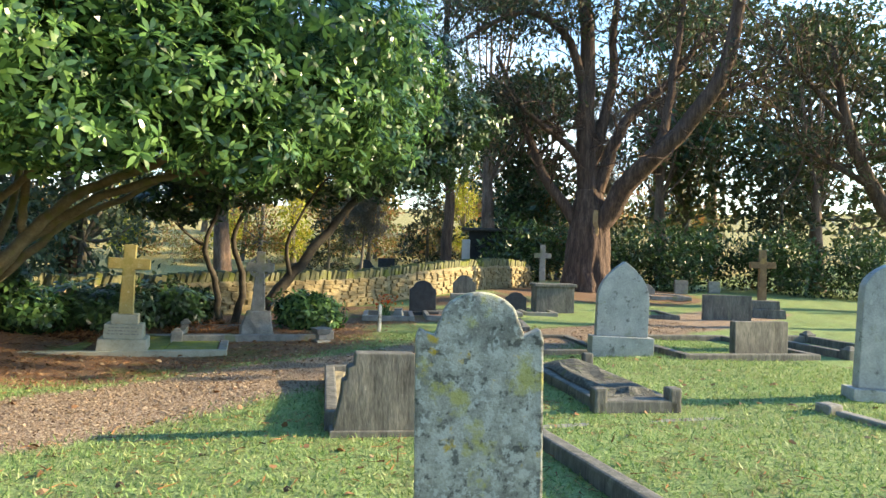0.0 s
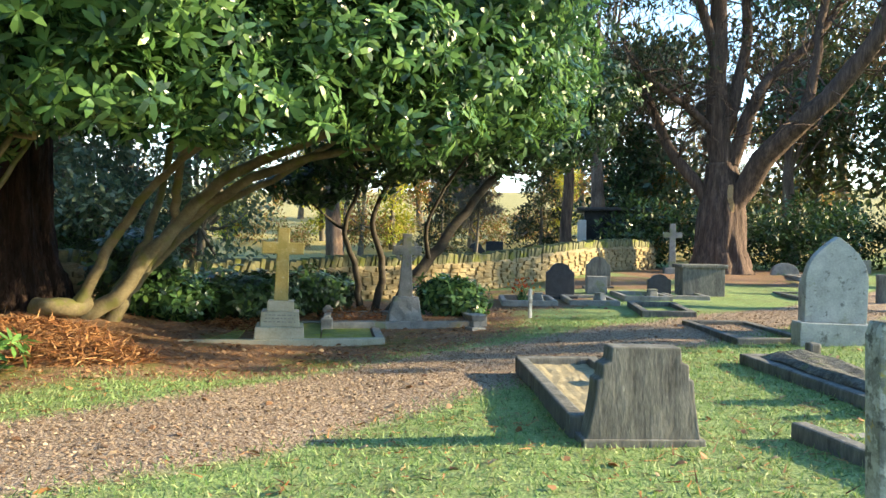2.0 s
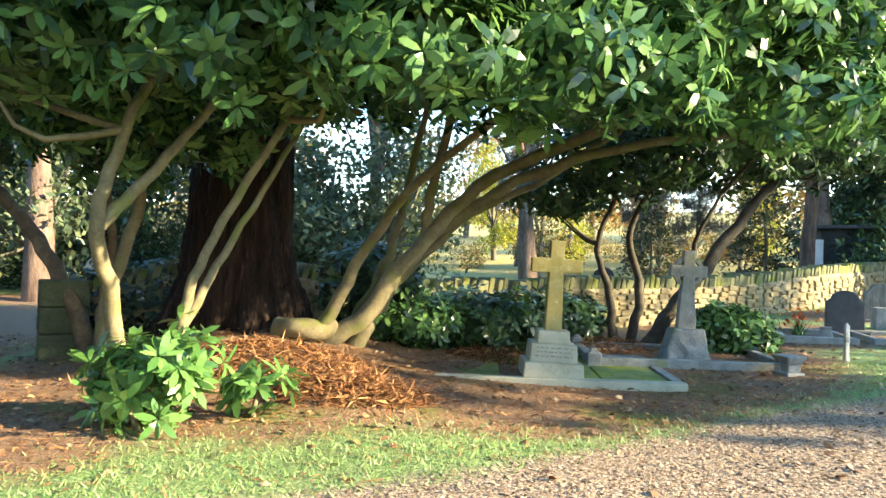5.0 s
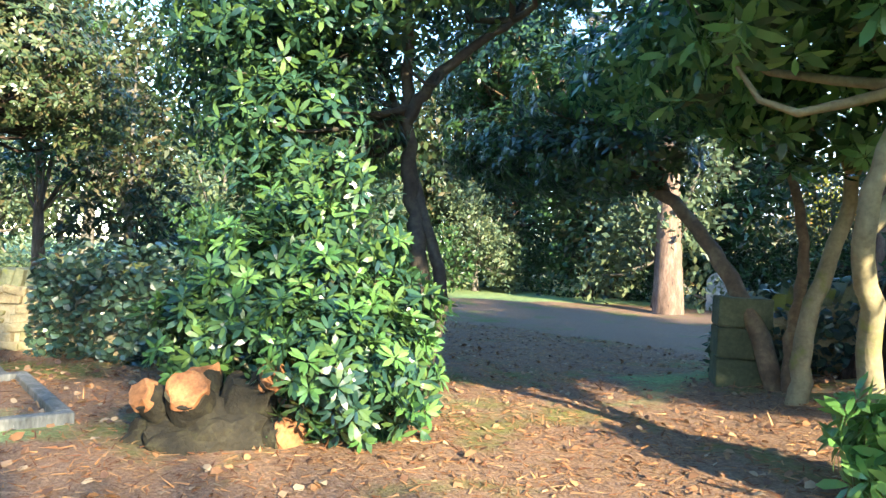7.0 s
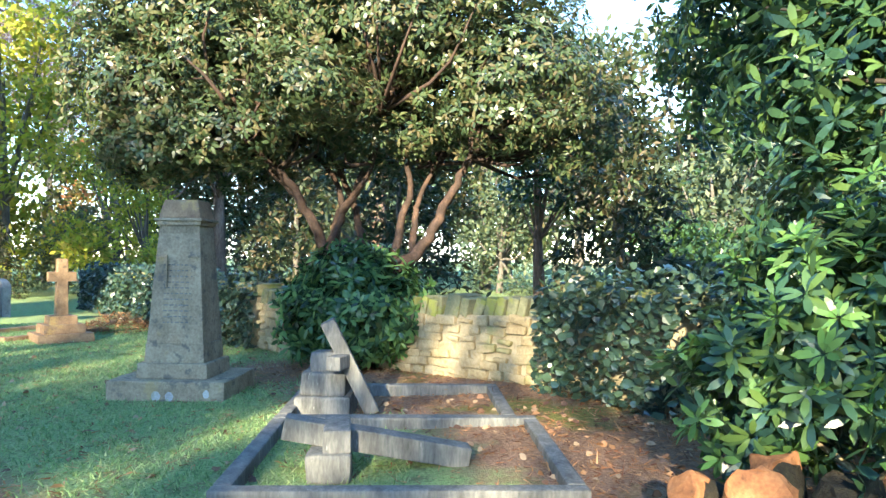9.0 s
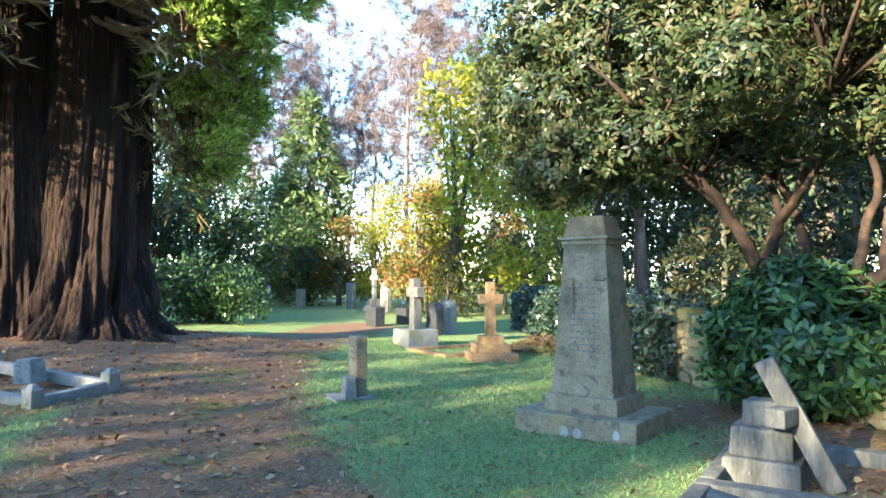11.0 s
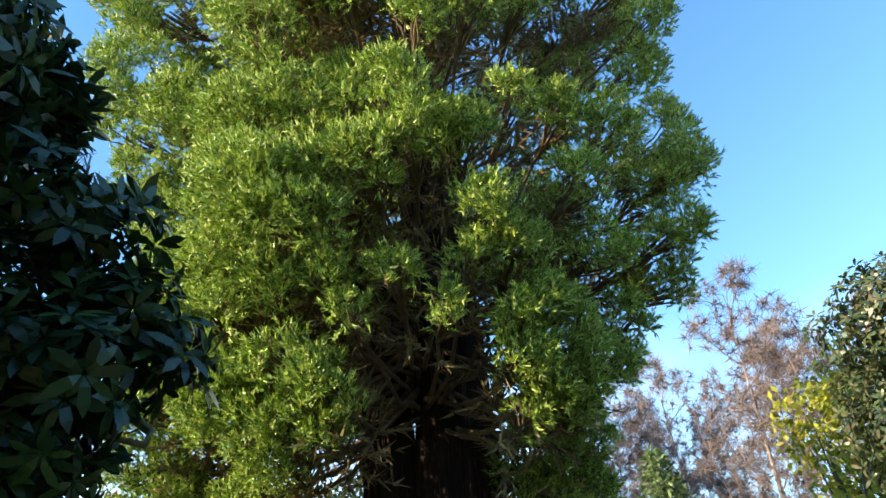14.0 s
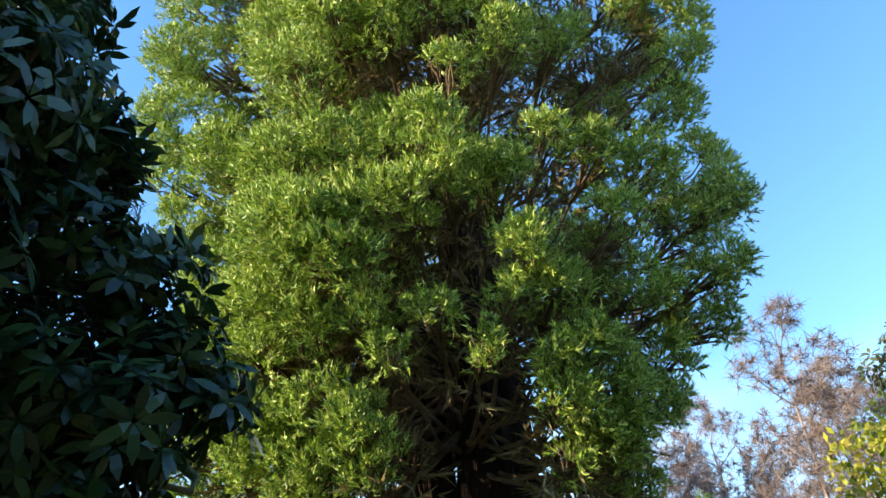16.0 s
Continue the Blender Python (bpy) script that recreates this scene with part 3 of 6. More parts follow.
    b.inputs["Strength"].default_value, b.inputs["Distance"].default_value = 0.8, 0.03
    l.new(tex(45.0, 4.0), b.inputs["Height"])
    l.new(b.outputs[0], bsdf.inputs["Normal"])
    return m


ground_me = mesh_of("ground", np.stack([GX, GY, GZ], -1), [quads], ground_material(), True)
gravel_mask, litter_mask = cover(GX.ravel(), GY.ravel())
gxr, gyr = GX.ravel(), GY.ravel()
straw_mask = np.clip((gyr - 25 - 0.12 * np.abs(gxr)) / 4, 0, 1) * (np.hypot(gxr + 14, gyr - 22) > 9)
for key, values in (("gravel", gravel_mask), ("litter", litter_mask), ("straw", straw_mask)):
    ground_me.attributes.new(key, "FLOAT", "POINT").data.foreach_set("value", values.astype(np.float32))
tagged(new("ground", ground_me), "grass and gravel churchyard ground with brown needle litter", "ground", kind="structure")


# ---- gravestones ----
def headstone(style, x, y, yaw, w, h, t, stone, label, lean=0.0, tilt=0.0, plinth=0.0, group="", seed=0):
    base = thing("headstone", pose(x, y, gzf(x, y) - 0.03, tilt, lean, yaw), label, "headstone", group)
    up = 0.0
    if plinth:
        part("plinth", block(w + 0.14, t + 0.14, plinth, bev=0.012), M[stone], base)
        up = plinth
    b = prism(outline(style, w, h - up), t)
    b.transform(Matrix.Translation((0, 0, up)))
    part("slab", b, M[stone], base)
    return base


def kerb_plot(x, y, yaw, w, d, kh, kt, stone, label, posts=0.0, fill="", tilt=0.0, lean=0.0, z=None, open_front=False):
    """A grave surround of four kerb stones; x, y is the middle of its front."""
    zz = gzf(x, y + d / 2) if z is None else z
    base = thing("grave_kerb", pose(x, y, zz - 0.03, tilt, lean, yaw), label, "grave surround")
    sides = [(w, kt, 0, kt / 2), (w, kt, 0, d - kt / 2), (kt, d - 2 * kt - 0.006, -w / 2 + kt / 2, d / 2), (kt, d - 2 * kt - 0.006, w / 2 - kt / 2, d / 2)]
    for i, (sx, sy, px, py) in enumerate(sides):
        if open_front and i == 0:
            continue
        part("kerb_stone", block(sx, sy, kh, px, py, bev=0.018), M[stone], base)
    if posts:
        for px in (-w / 2 + kt / 2, w / 2 - kt / 2):
            for py in (kt / 2, d - kt / 2):
                b = block(kt * 1.5, kt * 1.5, posts, px, py, bev=0.02)
                block(kt * 1.1, kt * 1.1, 0.05, px, py, posts - 0.004, taper=0.5, bev=0.012, bm=b)
                part("corner_post", b, M[stone], base)
    if fill:
        b = bmesh.new()
        bmesh.ops.create_grid(b, x_segments=14, y_segments=18, size=0.5)
        for v in b.verts:
            v.co = Vector((v.co.x * (w - 2 * kt - 0.01), v.co.y * (d - 2 * kt - 0.01) + d / 2, kh * 0.62 + 0.012 * noise.noise(v.co * 9)))
        r = bmesh.ops.extrude_face_region(b, geom=b.faces[:])
        for v in r["geom"]:
            if isinstance(v, bmesh.types.BMVert):
                v.co.z -= 0.05
        part("bed", b, M[fill], base)
    return base


def cross_block(h, shaft, arm_w, arm_z, depth, taper=0.85, bev=0.012):
    """A latin cross as one outline."""
    a, s = arm_w / 2, shaft / 2
    st = s * taper
    return prism([(-s, 0), (s, 0), (st, arm_z - st), (a, arm_z - st), (a, arm_z + st), (st, arm_z + st), (st * 0.98, h), (-st * 0.98, h), (-st, arm_z + st), (-a, arm_z + st), (-a, arm_z - st), (-st, arm_z - st)], depth, bev)


def stepped_cross(x, y, yaw, steps, h, shaft, arm_w, arm_z, depth, stone, step_stone, label, lean=0.0, z=None):
    zz = gzf(x, y) - 0.02 if z is None else z
    base = thing("cross_monument", pose(x, y, zz, 0, lean, yaw), label, "cross")
    up = 0.0
    for sw, sd, sh in steps:
        part("step", block(sw, sd, sh, 0, 0, up, taper=0.96, bev=0.015), M[step_stone], base)
        up += sh - 0.002
    b = cross_block(h - up, shaft, arm_w, arm_z - up, depth)
    b.transform(Matrix.Translation((0, 0, up)))
    part("cross", b, M[stone], base)
    return base


def lettering(base, y, z0, w, rows, material, dz=0.045, h=0.012):
    """Worn inscription lines that cannot be read, as shallow bars."""
    rng = random.Random(int(z0 * 1000) + rows)
    for r in range(rows):
        b = bmesh.new()
        x, end = -w / 2 + rng.uniform(0, 0.05) * w, w / 2 - rng.uniform(0, 0.08) * w
        while x < end:
            ww = rng.uniform(0.02, 0.06)
            block(min(ww, end - x + 0.01), 0.004, h, x + ww / 2, y, z0 - r * dz, bev=0, bm=b)
            x += ww + 0.018
        part("inscription", b, material, base, "worn unreadable lettering")["kind"] = "stuff"


# near stones
front_stone = headstone("shouldered", 1.2, 2.93, -15, 0.585, 1.27, 0.09, "lichen_stone", "weathered grey headstone with yellow and black lichen on the lawn", lean=-1.0)
kerb_plot(1.3, 5.40, -9, 0.82, 2.35, 0.17, 0.11, "dark_stone", "dark grey stone grave surround filled with brown chippings", fill="mortar", posts=0.0)
tomb = headstone("stepped", 1.32, 5.30, -7, 0.78, 0.68, 0.16, "dark_stone", "dark stained headstone with stepped shoulders at its grave surround", lean=1.0)
part("base_course", block(0.82, 0.2, 0.08, bev=0.01), M["dark_stone"], tomb)
flower_holder = thing("flower_holder", pose(1.9, 6.6, gzf(1.9, 6.6) + 0.1), "small dark flower holder lying in the grave surround", "flower holder")
holder_pot = part("pot", block(0.16, 0.16, 0.1, taper=0.8, bev=0.02), M["slate"], flower_holder)
part("rim", block(0.19, 0.19, 0.025, z=0.098, bev=0.008), M["slate"], holder_pot)

# tall cross with three steps and its mossy plot
cross_slab = thing("ledger_plot", pose(-1.15, 11.52, 0.0, 0, 0, -3) @ Matrix.Diagonal((0.92, 1.2, 1, 1)), "mossy flat stone grave plot edged with pale kerbs", "grave plot")
for px, sx in ((-1.28, 0.5), (-0.78, 0.46), (0.25, 0.8), (1.05, 0.78)):
    part("slab", block(sx - 0.012, 1.5, 0.085, px, 0, -0.03, bev=0.012), M["mossy_slab"], cross_slab)
part("slab", block(0.36, 0.62, 0.085, -0.35, 0.42, -0.03, bev=0.012), M["mossy_slab"], cross_slab)
part("kerb_stone", block(3.2, 0.13, 0.1, 0, -0.83, -0.03, bev=0.012), M["cream_stone"], cross_slab)
part("kerb_stone", block(3.2, 0.12, 0.1, 0, 0.83, -0.03, bev=0.012), M["grey_stone"], cross_slab)
part("kerb_stone", block(0.13, 1.52, 0.1, -1.53, 0, -0.03, bev=0.012), M["cream_stone"], cross_slab)
part("kerb_stone", block(0.13, 1.52, 0.1, 1.53, 0, -0.03, bev=0.012), M["grey_stone"], cross_slab)
tall_cross = stepped_cross(-1.14, 10.78, 0, [(0.66, 0.6, 0.17), (0.52, 0.46, 0.2), (0.36, 0.32, 0.14)], 1.5, 0.19, 0.56, 1.22, 0.15, "yellow_stone", "cream_stone",
                           "yellow lichen stone cross on three pale steps", lean=2.0, z=0.06)
lettering(tall_cross, -0.231, 0.32, 0.42, 3, M["grey_stone"])

# wheel cross on a rough rock
celtic = thing("celtic_cross", pose(0.78, 12.05, gzf(0.78, 12.05) - 0.03, 0, 1.5, -5), "grey wheel-head stone cross on a rough-hewn rock base", "cross")
part("rock_base", block(0.6, 0.5, 0.5, taper=0.66, bev=0.03, rough=0.035), M["grey_stone"], celtic)
shaft_bm = cross_block(1.05, 0.24, 0.46, 0.78, 0.15, 0.62)
shaft_bm.transform(Matrix.Translation((0, 0, 0.46)))
part("cross", shaft_bm, M["grey_stone"], celtic)
ring = bmesh.new()
for k in range(24):
    a0 = k / 24 * 2 * math.pi
    tr = Matrix.Translation((math.cos(a0) * 0.17, 0, 1.24 + math.sin(a0) * 0.17)) @ Matrix.Rotation(-a0, 4, "Y")
    block(0.045, 0.1, 0.052, 0, 0, 0, bev=0, bm=ring, turn=tr)
part("ring", ring, M["grey_stone"], celtic)
kerb_plot(0.72, 11.55, -3, 2.5, 1.7, 0.14, 0.12, "grey_stone", "worn grey kerb round a needle-covered grave", posts=0.2)

urn = thing("stone_urn", pose(1.75, 11.25, gzf(1.75, 11.25) - 0.02, 0, 0, 15), "small footed grey stone urn beside a kerb", "urn")
part("foot", block(0.24, 0.24, 0.06, bev=0.015), M["grey_stone"], urn)
part("neck", block(0.12, 0.12, 0.1, z=0.058, taper=1.2, bev=0.015), M["grey_stone"], urn)
part("bowl", block(0.2, 0.2, 0.1, z=0.156, taper=1.5, bev=0.02), M["grey_stone"], urn)

# small stones by the wall
marker = thing("marker_post", pose(2.94, 12.15, gzf(2.94, 12.15) - 0.03, 0, 0, 10), "slim pale grey marker post in the grass", "post")
mb = block(0.06, 0.05, 0.5, bev=0.012)
block(0.045, 0.04, 0.03, 0, 0, 0.497, taper=0.4, bev=0.006, bm=mb)
part("post", mb, M["pale_stone"], marker)
headstone("ogee", 4.72, 15.3, -14, 0.62, 0.82, 0.1, "slate", "black slate headstone with a curved top", plinth=0.1, group="dark headstones by the wall")
headstone("ogee", 6.35, 16.9, -14, 0.6, 0.8, 0.1, "dark_stone", "grey headstone with a gently curved top by the wall", plinth=0.08, group="dark headstones by the wall")
headstone("flat", 5.85, 15.9, -14, 0.45, 0.42, 0.3, "grey_stone", "short pale grey block headstone", group="dark headstones by the wall")
headstone("ogee", 7.1, 15.3, -14, 0.52, 0.52, 0.1, "slate", "small black headstone with a rounded top", plinth=0.06, group="dark headstones by the wall")
chest_tomb = thing("chest_tomb", pose(8.05, 15.2, gzf(8.05, 15.2) - 0.04, 0, 0, -12), "dark stained stone chest tomb", "tomb")
part("body", block(0.95, 0.55, 0.66, bev=0.015), M["dark_stone"], chest_tomb)
part("lid", block(1.05, 0.65, 0.08, z=0.657, bev=0.02), M["dark_stone"], chest_tomb)
for kx, ky, kw in ((3.55, 13.9, 1.1), (4.85, 13.75, 1.0), (6.2, 14.1, 1.0), (7.3, 14.3, 0.8)):
    kerb_plot(kx, ky, -14, kw, 1.5, 0.12, 0.1, "grey_stone", "low worn grey kerb of a grave near the wall")
for px, py in ((5.15, 14.2), (6.5, 14.5), (3.9, 14.4)):
    vase = thing("grave_vase", pose(px, py, gzf(px, py) - 0.02, 0, 0, px * 40), "squat grey stone flower vase on a grave", "vase", "grave vases")
    vase_body = part("body", block(0.24, 0.24, 0.2, taper=0.62, bev=0.02), M["grey_stone"], vase)
    part("rim", block(0.17, 0.17, 0.03, z=0.198, bev=0.008), M["grey_stone"], vase_body)
rng = np.random.default_rng(3)
bouquet = thing("flower_bunch", pose(3.75, 15.0, gzf(3.75, 15.0)), "bunch of orange and red flowers by the wall", "flowers")
fp = rng.normal(size=(70, 3)) * [0.12, 0.12, 0.07] + [0, 0, 0.34]
crown_part("blooms", scatter_leaves(rng, fp, rng.normal(size=(70, 3)), 0.07, 0.05), M["flowers"], bouquet)["kind"] = "stuff"
crown_part("stems", blades(rng.normal(size=(60, 3)) * [0.05, 0.05, 0], unit(rng.normal(size=(60, 3)) * [0.35, 0.35, 0.1] + [0, 0, 1]), rng.normal(size=(60, 3)), 0.32, 0.02), M["rhodo_leaf"], bouquet)

# lawn stones to the right
headstone("gothic", 5.52, 8.37, -16, 0.74, 1.36, 0.12, "pale_stone", "tall pale grey headstone with a pointed arch top", plinth=0.3, lean=1.5, group="pale lawn headstones")
headstone("gothic", 6.35, 9.5, -14, 0.62, 1.08, 0.11, "pale_stone", "pale grey pointed headstone behind a taller one", plinth=0.12, group="pale lawn headstones")
headstone("flat", 7.53, 7.9, -4, 0.9, 0.56, 0.12, "dark_stone", "dark low slab headstone with white lichen specks")
headstone("round", 6.55, 5.05, -24, 0.8, 1.42, 0.13, "pale_stone", "tall grey round-topped headstone with white lichen", plinth=0.14, lean=2.5)
kerb_plot(7.2, 7.62, -8, 2.1, 2.4, 0.14, 0.13, "dark_stone", "dark stone kerb behind a low slab headstone")
kerb_plot(9.2, 7.3, -8, 1.1, 2.2, 0.16, 0.13, "dark_stone", "dark stone kerb of a grave on the lawn", posts=0.2)
kerb_plot(5.0, 8.7, -12, 1.0, 2.0, 0.1, 0.12, "dark_stone", "low dark kerb behind a pale headstone")
kerb_plot(5.2, 11.6, -20, 0.9, 1.9, 0.12, 0.12, "dark_stone", "dark kerb of a sunken grave in the lawn")
body_stone = thing("body_stone", pose(3.72, 5.32, gzf(3.8, 6.3) - 0.04, 0, 0, -9), "low rough stone grave cover with a rubble top", "grave cover")
part("footing", block(0.78, 2.25, 0.13, 0, 1.12, bev=0.02), M["dark_stone"], body_stone)
part("cover", block(0.6, 2.02, 0.07, 0, 1.12, 0.12, taper=0.8, bev=0.02, rough=0.05), M["rubble"], body_stone, "rough lichen-spotted rubble top")
for px in (-0.36, 0.36):
    part("corner_post", block(0.13, 0.13, 0.24, px, 0.06, bev=0.025), M["dark_stone"], body_stone)
part("corner_post", block(0.12, 0.12, 0.26, 0.36, 2.15, bev=0.025), M["dark_stone"], body_stone)
edge_kerb = thing("lawn_kerb", pose(2.36, 3.95, gzf(2.36, 3.95) - 0.02, 0, 0, -2), "dark stone kerb of a grassed grave", "grave surround")
part("kerb_stone", block(0.12, 2.4, 0.13, 0, 0, bev=0.02), M["dark_stone"], edge_kerb)
part("kerb_stone", block(2.9, 0.1, 0.035, 1.5, 1.15, bev=0.008), M["grey_stone"], edge_kerb, "pale flush kerb stone")
part("corner_post", block(0.17, 0.17, 0.16, 3.05, 1.0, bev=0.025), M["grey_stone"], edge_kerb)
part("kerb_stone", block(0.12, 2.2, 0.12, 3.05, -0.22, bev=0.02), M["grey_stone"], edge_kerb)
stepped_cross(13.6, 14.2, -30, [(1.0, 0.8, 0.22), (0.75, 0.6, 0.22)], 1.75, 0.2, 0.62, 1.35, 0.16, "brown_stone", "dark_stone", "brown stone cross on a stepped base in the far lawn")
headstone("flat", 11.6, 13.2, -25, 1.1, 0.62, 0.14, "dark_stone", "broad low brown headstone on the far lawn", group="far lawn stones")
headstone("round", 19.0, 14.2, -30, 0.75, 1.1, 0.14, "grey_stone", "round-topped headstone at the far lawn edge", group="far lawn stones")
headstone("flat", 18.0, 14.4, -30, 0.6, 0.75, 0.14, "dark_stone", "dark square headstone at the far lawn edge", group="far lawn stones")
headstone("flat", 15.6, 20.0, -20, 0.45, 0.5, 0.14, "grey_stone", "small pale stone by the dark hedge", group="far lawn stones")
headstone("flat", 17.0, 20.0, -20, 0.4, 0.45, 0.14, "grey_stone", "small pale stone by the dark hedge", group="far lawn stones")
headstone("round", 13.6, 19.4, -20, 0.8, 0.4, 0.16, "grey_stone", "low curved stone by the great tree", group="far lawn stones")
kerb_plot(13.4, 17.6, -25, 1.2, 1.7, 0.12, 0.12, "grey_stone", "pale kerb of a grave near the great tree")
kerb_plot(10.0, 13.6, -20, 1.0, 1.8, 0.12, 0.12, "dark_stone", "low kerb of a sunken grave in the far lawn")
wall_cross = stepped_cross(10.3, 20.2, -20, [(0.5, 0.4, 0.2)], 1.55, 0.2, 0.55, 1.2, 0.15, "grey_stone", "grey_stone", "grey stone cross at the end of the wall")

# broken crosses on the kerbed plot
kerb_plot(-9.02, 4.43, 88, 2.07, 1.8, 0.13, 0.11, "dark_stone", "grey lichen kerb round a mossy grave", z=gzf(-9.8, 4.4), tilt=0)
kerb_plot(-10.84, 4.42, 88, 1.95, 1.5, 0.13, 0.11, "dark_stone", "grey kerb of a needle-covered grave", z=gzf(-11.5, 4.4))
def beam(a, b, w, h, bev=0.015, bm=None):
    """A squared stone from a to b."""
    a, b = Vector(a), Vector(b)
    turn = (b - a).to_track_quat("Z", "Y").to_matrix().to_4x4()
    return block(w, h, (b - a).length, a.x, a.y, a.z, bev=bev, bm=bm, turn=turn)


broken = thing("broken_cross", pose(-9.6, 4.0, gzf(-9.6, 4.0) - 0.01), "fallen grey stone cross lying over its base block", "cross")
part("base_block", block(0.27, 0.27, 0.18, 0, 0, bev=0.025, rough=0.012), M["dark_stone"], broken)
cb = beam((-0.12, -0.3, 0.3), (-0.2, 0.88, 0.075), 0.17, 0.14)
beam((-0.36, 0.02, 0.25), (0.1, 0.05, 0.25), 0.17, 0.14, bm=cb)
part("fallen_cross", cb, M["dark_stone"], broken)
leaning = thing("leaning_cross", pose(-11.5, 3.82, gzf(-11.5, 3.82) - 0.02, 0, 0, 84), "grey stepped stone base with a broken cross leaning on it", "cross")
for sw, sh, sz in ((0.5, 0.2, 0), (0.4, 0.2, 0.198), (0.25, 0.17, 0.396)):
    part("step", block(sw, sw * 0.95, sh, -0.02, 0, sz, taper=0.96, bev=0.025, rough=0.012), M["dark_stone"], leaning)
lb = beam((0.4, -0.05, 0.03), (0.0, -0.12, 0.84), 0.15, 0.13)
beam((0.16, -0.1, 0.5), (0.1, -0.35, 0.5), 0.13, 0.12, bm=lb)
part("leaning_shaft", lb, M["dark_stone"], leaning)

# obelisk
ob_yaw = 83
obelisk = thing("obelisk", pose(-12.55, 2.26, gzf(-12.55, 2.26) - 0.05, 0, 0, ob_yaw), "tapering brown sandstone obelisk on a stepped base", "obelisk")
obelisk.scale = (0.82, 0.82, 0.95)
part("base_slab", block(1.42, 1.12, 0.25, bev=0.02, rough=0.006), M["obelisk_stone"], obelisk)
part("plinth", block(0.88, 0.78, 0.16, z=0.248, taper=0.97, bev=0.02), M["obelisk_stone"], obelisk)
part("foot", block(0.74, 0.65, 0.2, z=0.406, taper=0.96, bev=0.012), M["obelisk_stone"], obelisk)
part("shaft", block(0.7, 0.61, 1.24, z=0.604, taper=0.72, bev=0.012, rough=0.006), M["obelisk_stone"], obelisk)
part("moulding", block(0.55, 0.49, 0.05, z=1.842, bev=0.012), M["obelisk_stone"], obelisk)
part("moulding", block(0.6, 0.54, 0.03, z=1.89, bev=0.008), M["obelisk_stone"], obelisk)
part("cap", block(0.53, 0.47, 0.2, z=1.918, taper=0.8, bev=0.02), M["brown_stone"], obelisk)
part("panel_edge", block(0.13, 0.02, 0.03, -0.19, -0.262, 1.5, bev=0.005), M["obelisk_stone"], obelisk)
part("panel_edge", block(0.13, 0.02, 0.03, 0.19, -0.262, 1.5, bev=0.005), M["obelisk_stone"], obelisk)
part("panel_edge", block(0.02, 0.02, 0.33, -0.13, -0.273, 1.19, bev=0.005), M["obelisk_stone"], obelisk)
flutes = bmesh.new()
for k in range(20):
    block(0.012, 0.014, 0.08, -0.23 + k * 0.0242, -0.226, 1.76, bev=0, bm=flutes)
part("fluting", flutes, M["obelisk_stone"], obelisk)
for k in range(11):
    lettering(obelisk, -0.249 - k * 0.0041, 1.42 - k * 0.06, 0.34, 1, M["dark_stone"])
for px, pz, pw in ((-0.1, 0.1, 0.11), (0.06, 0.1, 0.1), (0.5, 0.13, 0.08)):
    lb = bmesh.new()
    bmesh.ops.create_circle(lb, cap_ends=True, radius=pw / 2, segments=14)
    for v in lb.verts:
        v.co *= 1 + 0.25 * noise.noise(v.co * 40)
    lb.transform(pose(px, -0.568, pz, 90))
    part("lichen_patch", lb, M["pale_stone"], obelisk, "round white lichen patch")

# lawn beyond the obelisk
small_post = thing("grave_marker", pose(-12.7, -0.6, gzf(-12.7, -0.6) - 0.03, 0, 0, 55), "mossy upright stone marker with a small block before it", "headstone")
part("slab", block(0.3, 0.13, 0.7, z=0.04, bev=0.01), M["obelisk_stone"], small_post)
part("block", block(0.16, 0.14, 0.26, 0.16, -0.15, 0.04, taper=0.85, bev=0.012), M["grey_stone"], small_post)
part("foot", block(0.42, 0.5, 0.06, 0.0, -0.1, bev=0.01), M["grey_stone"], small_post)
lettering(small_post, -0.067, 0.62, 0.2, 3, M["dark_stone"], 0.07)
stepped_cross(-17.25, -1.15, 128, [(0.85, 0.85, 0.15), (0.62, 0.62, 0.15), (0.42, 0.42, 0.14)], 1.38, 0.19, 0.42, 1.08, 0.16, "brown_stone", "brown_stone", "golden brown sandstone cross on three steps")
stepped_cross(-18.3, -3.4, 60, [(0.75, 0.7, 0.36)], 1.4, 0.24, 0.5, 1.12, 0.18, "dark_stone", "grey_stone", "grey stone cross on a rough block", lean=0)
kerb_plot(-17.2, -2.5, 62, 1.5, 2.0, 0.1, 0.14, "brown_stone", "low mossy brown kerb on the lawn")
headstone("flat", -23.2, -8.0, 60, 0.75, 0.62, 0.3, "slate", "polished black headstone on a kerb", group="black lawn headstones", lean=3)
headstone("flat", -24.4, -7.7, 60, 0.7, 0.55, 0.3, "slate", "polished black headstone on the lawn", group="black lawn headstones")
headstone("round", -21.2, -4.7, 60, 0.55, 0.85, 0.2, "slate", "dark headstone leaning beside a cross", lean=5)
headstone("round", -21.9, -4.7, 60, 0.6, 0.9, 0.2, "grey_stone", "grey rough headstone behind a cross")
for hx, hy, st, w, h, mt in ((-30.5, -19.6, "gothic", 0.75, 1.15, "grey_stone"), (-31.2, -18.2, "flat", 1.1, 0.95, "grey_stone"), (-32.0, -15.8, "flat", 0.85, 1.25, "grey_stone"),
                             (-30.3, -12.6, "gothic", 0.8, 1.5, "grey_stone"), (-28.5, -18.2, "flat", 0.7, 0.4, "brown_stone")):
    headstone(st, hx, hy, 58, w, h, 0.16, mt, "grey headstone at the far end of the lawn", group="far churchyard headstones")
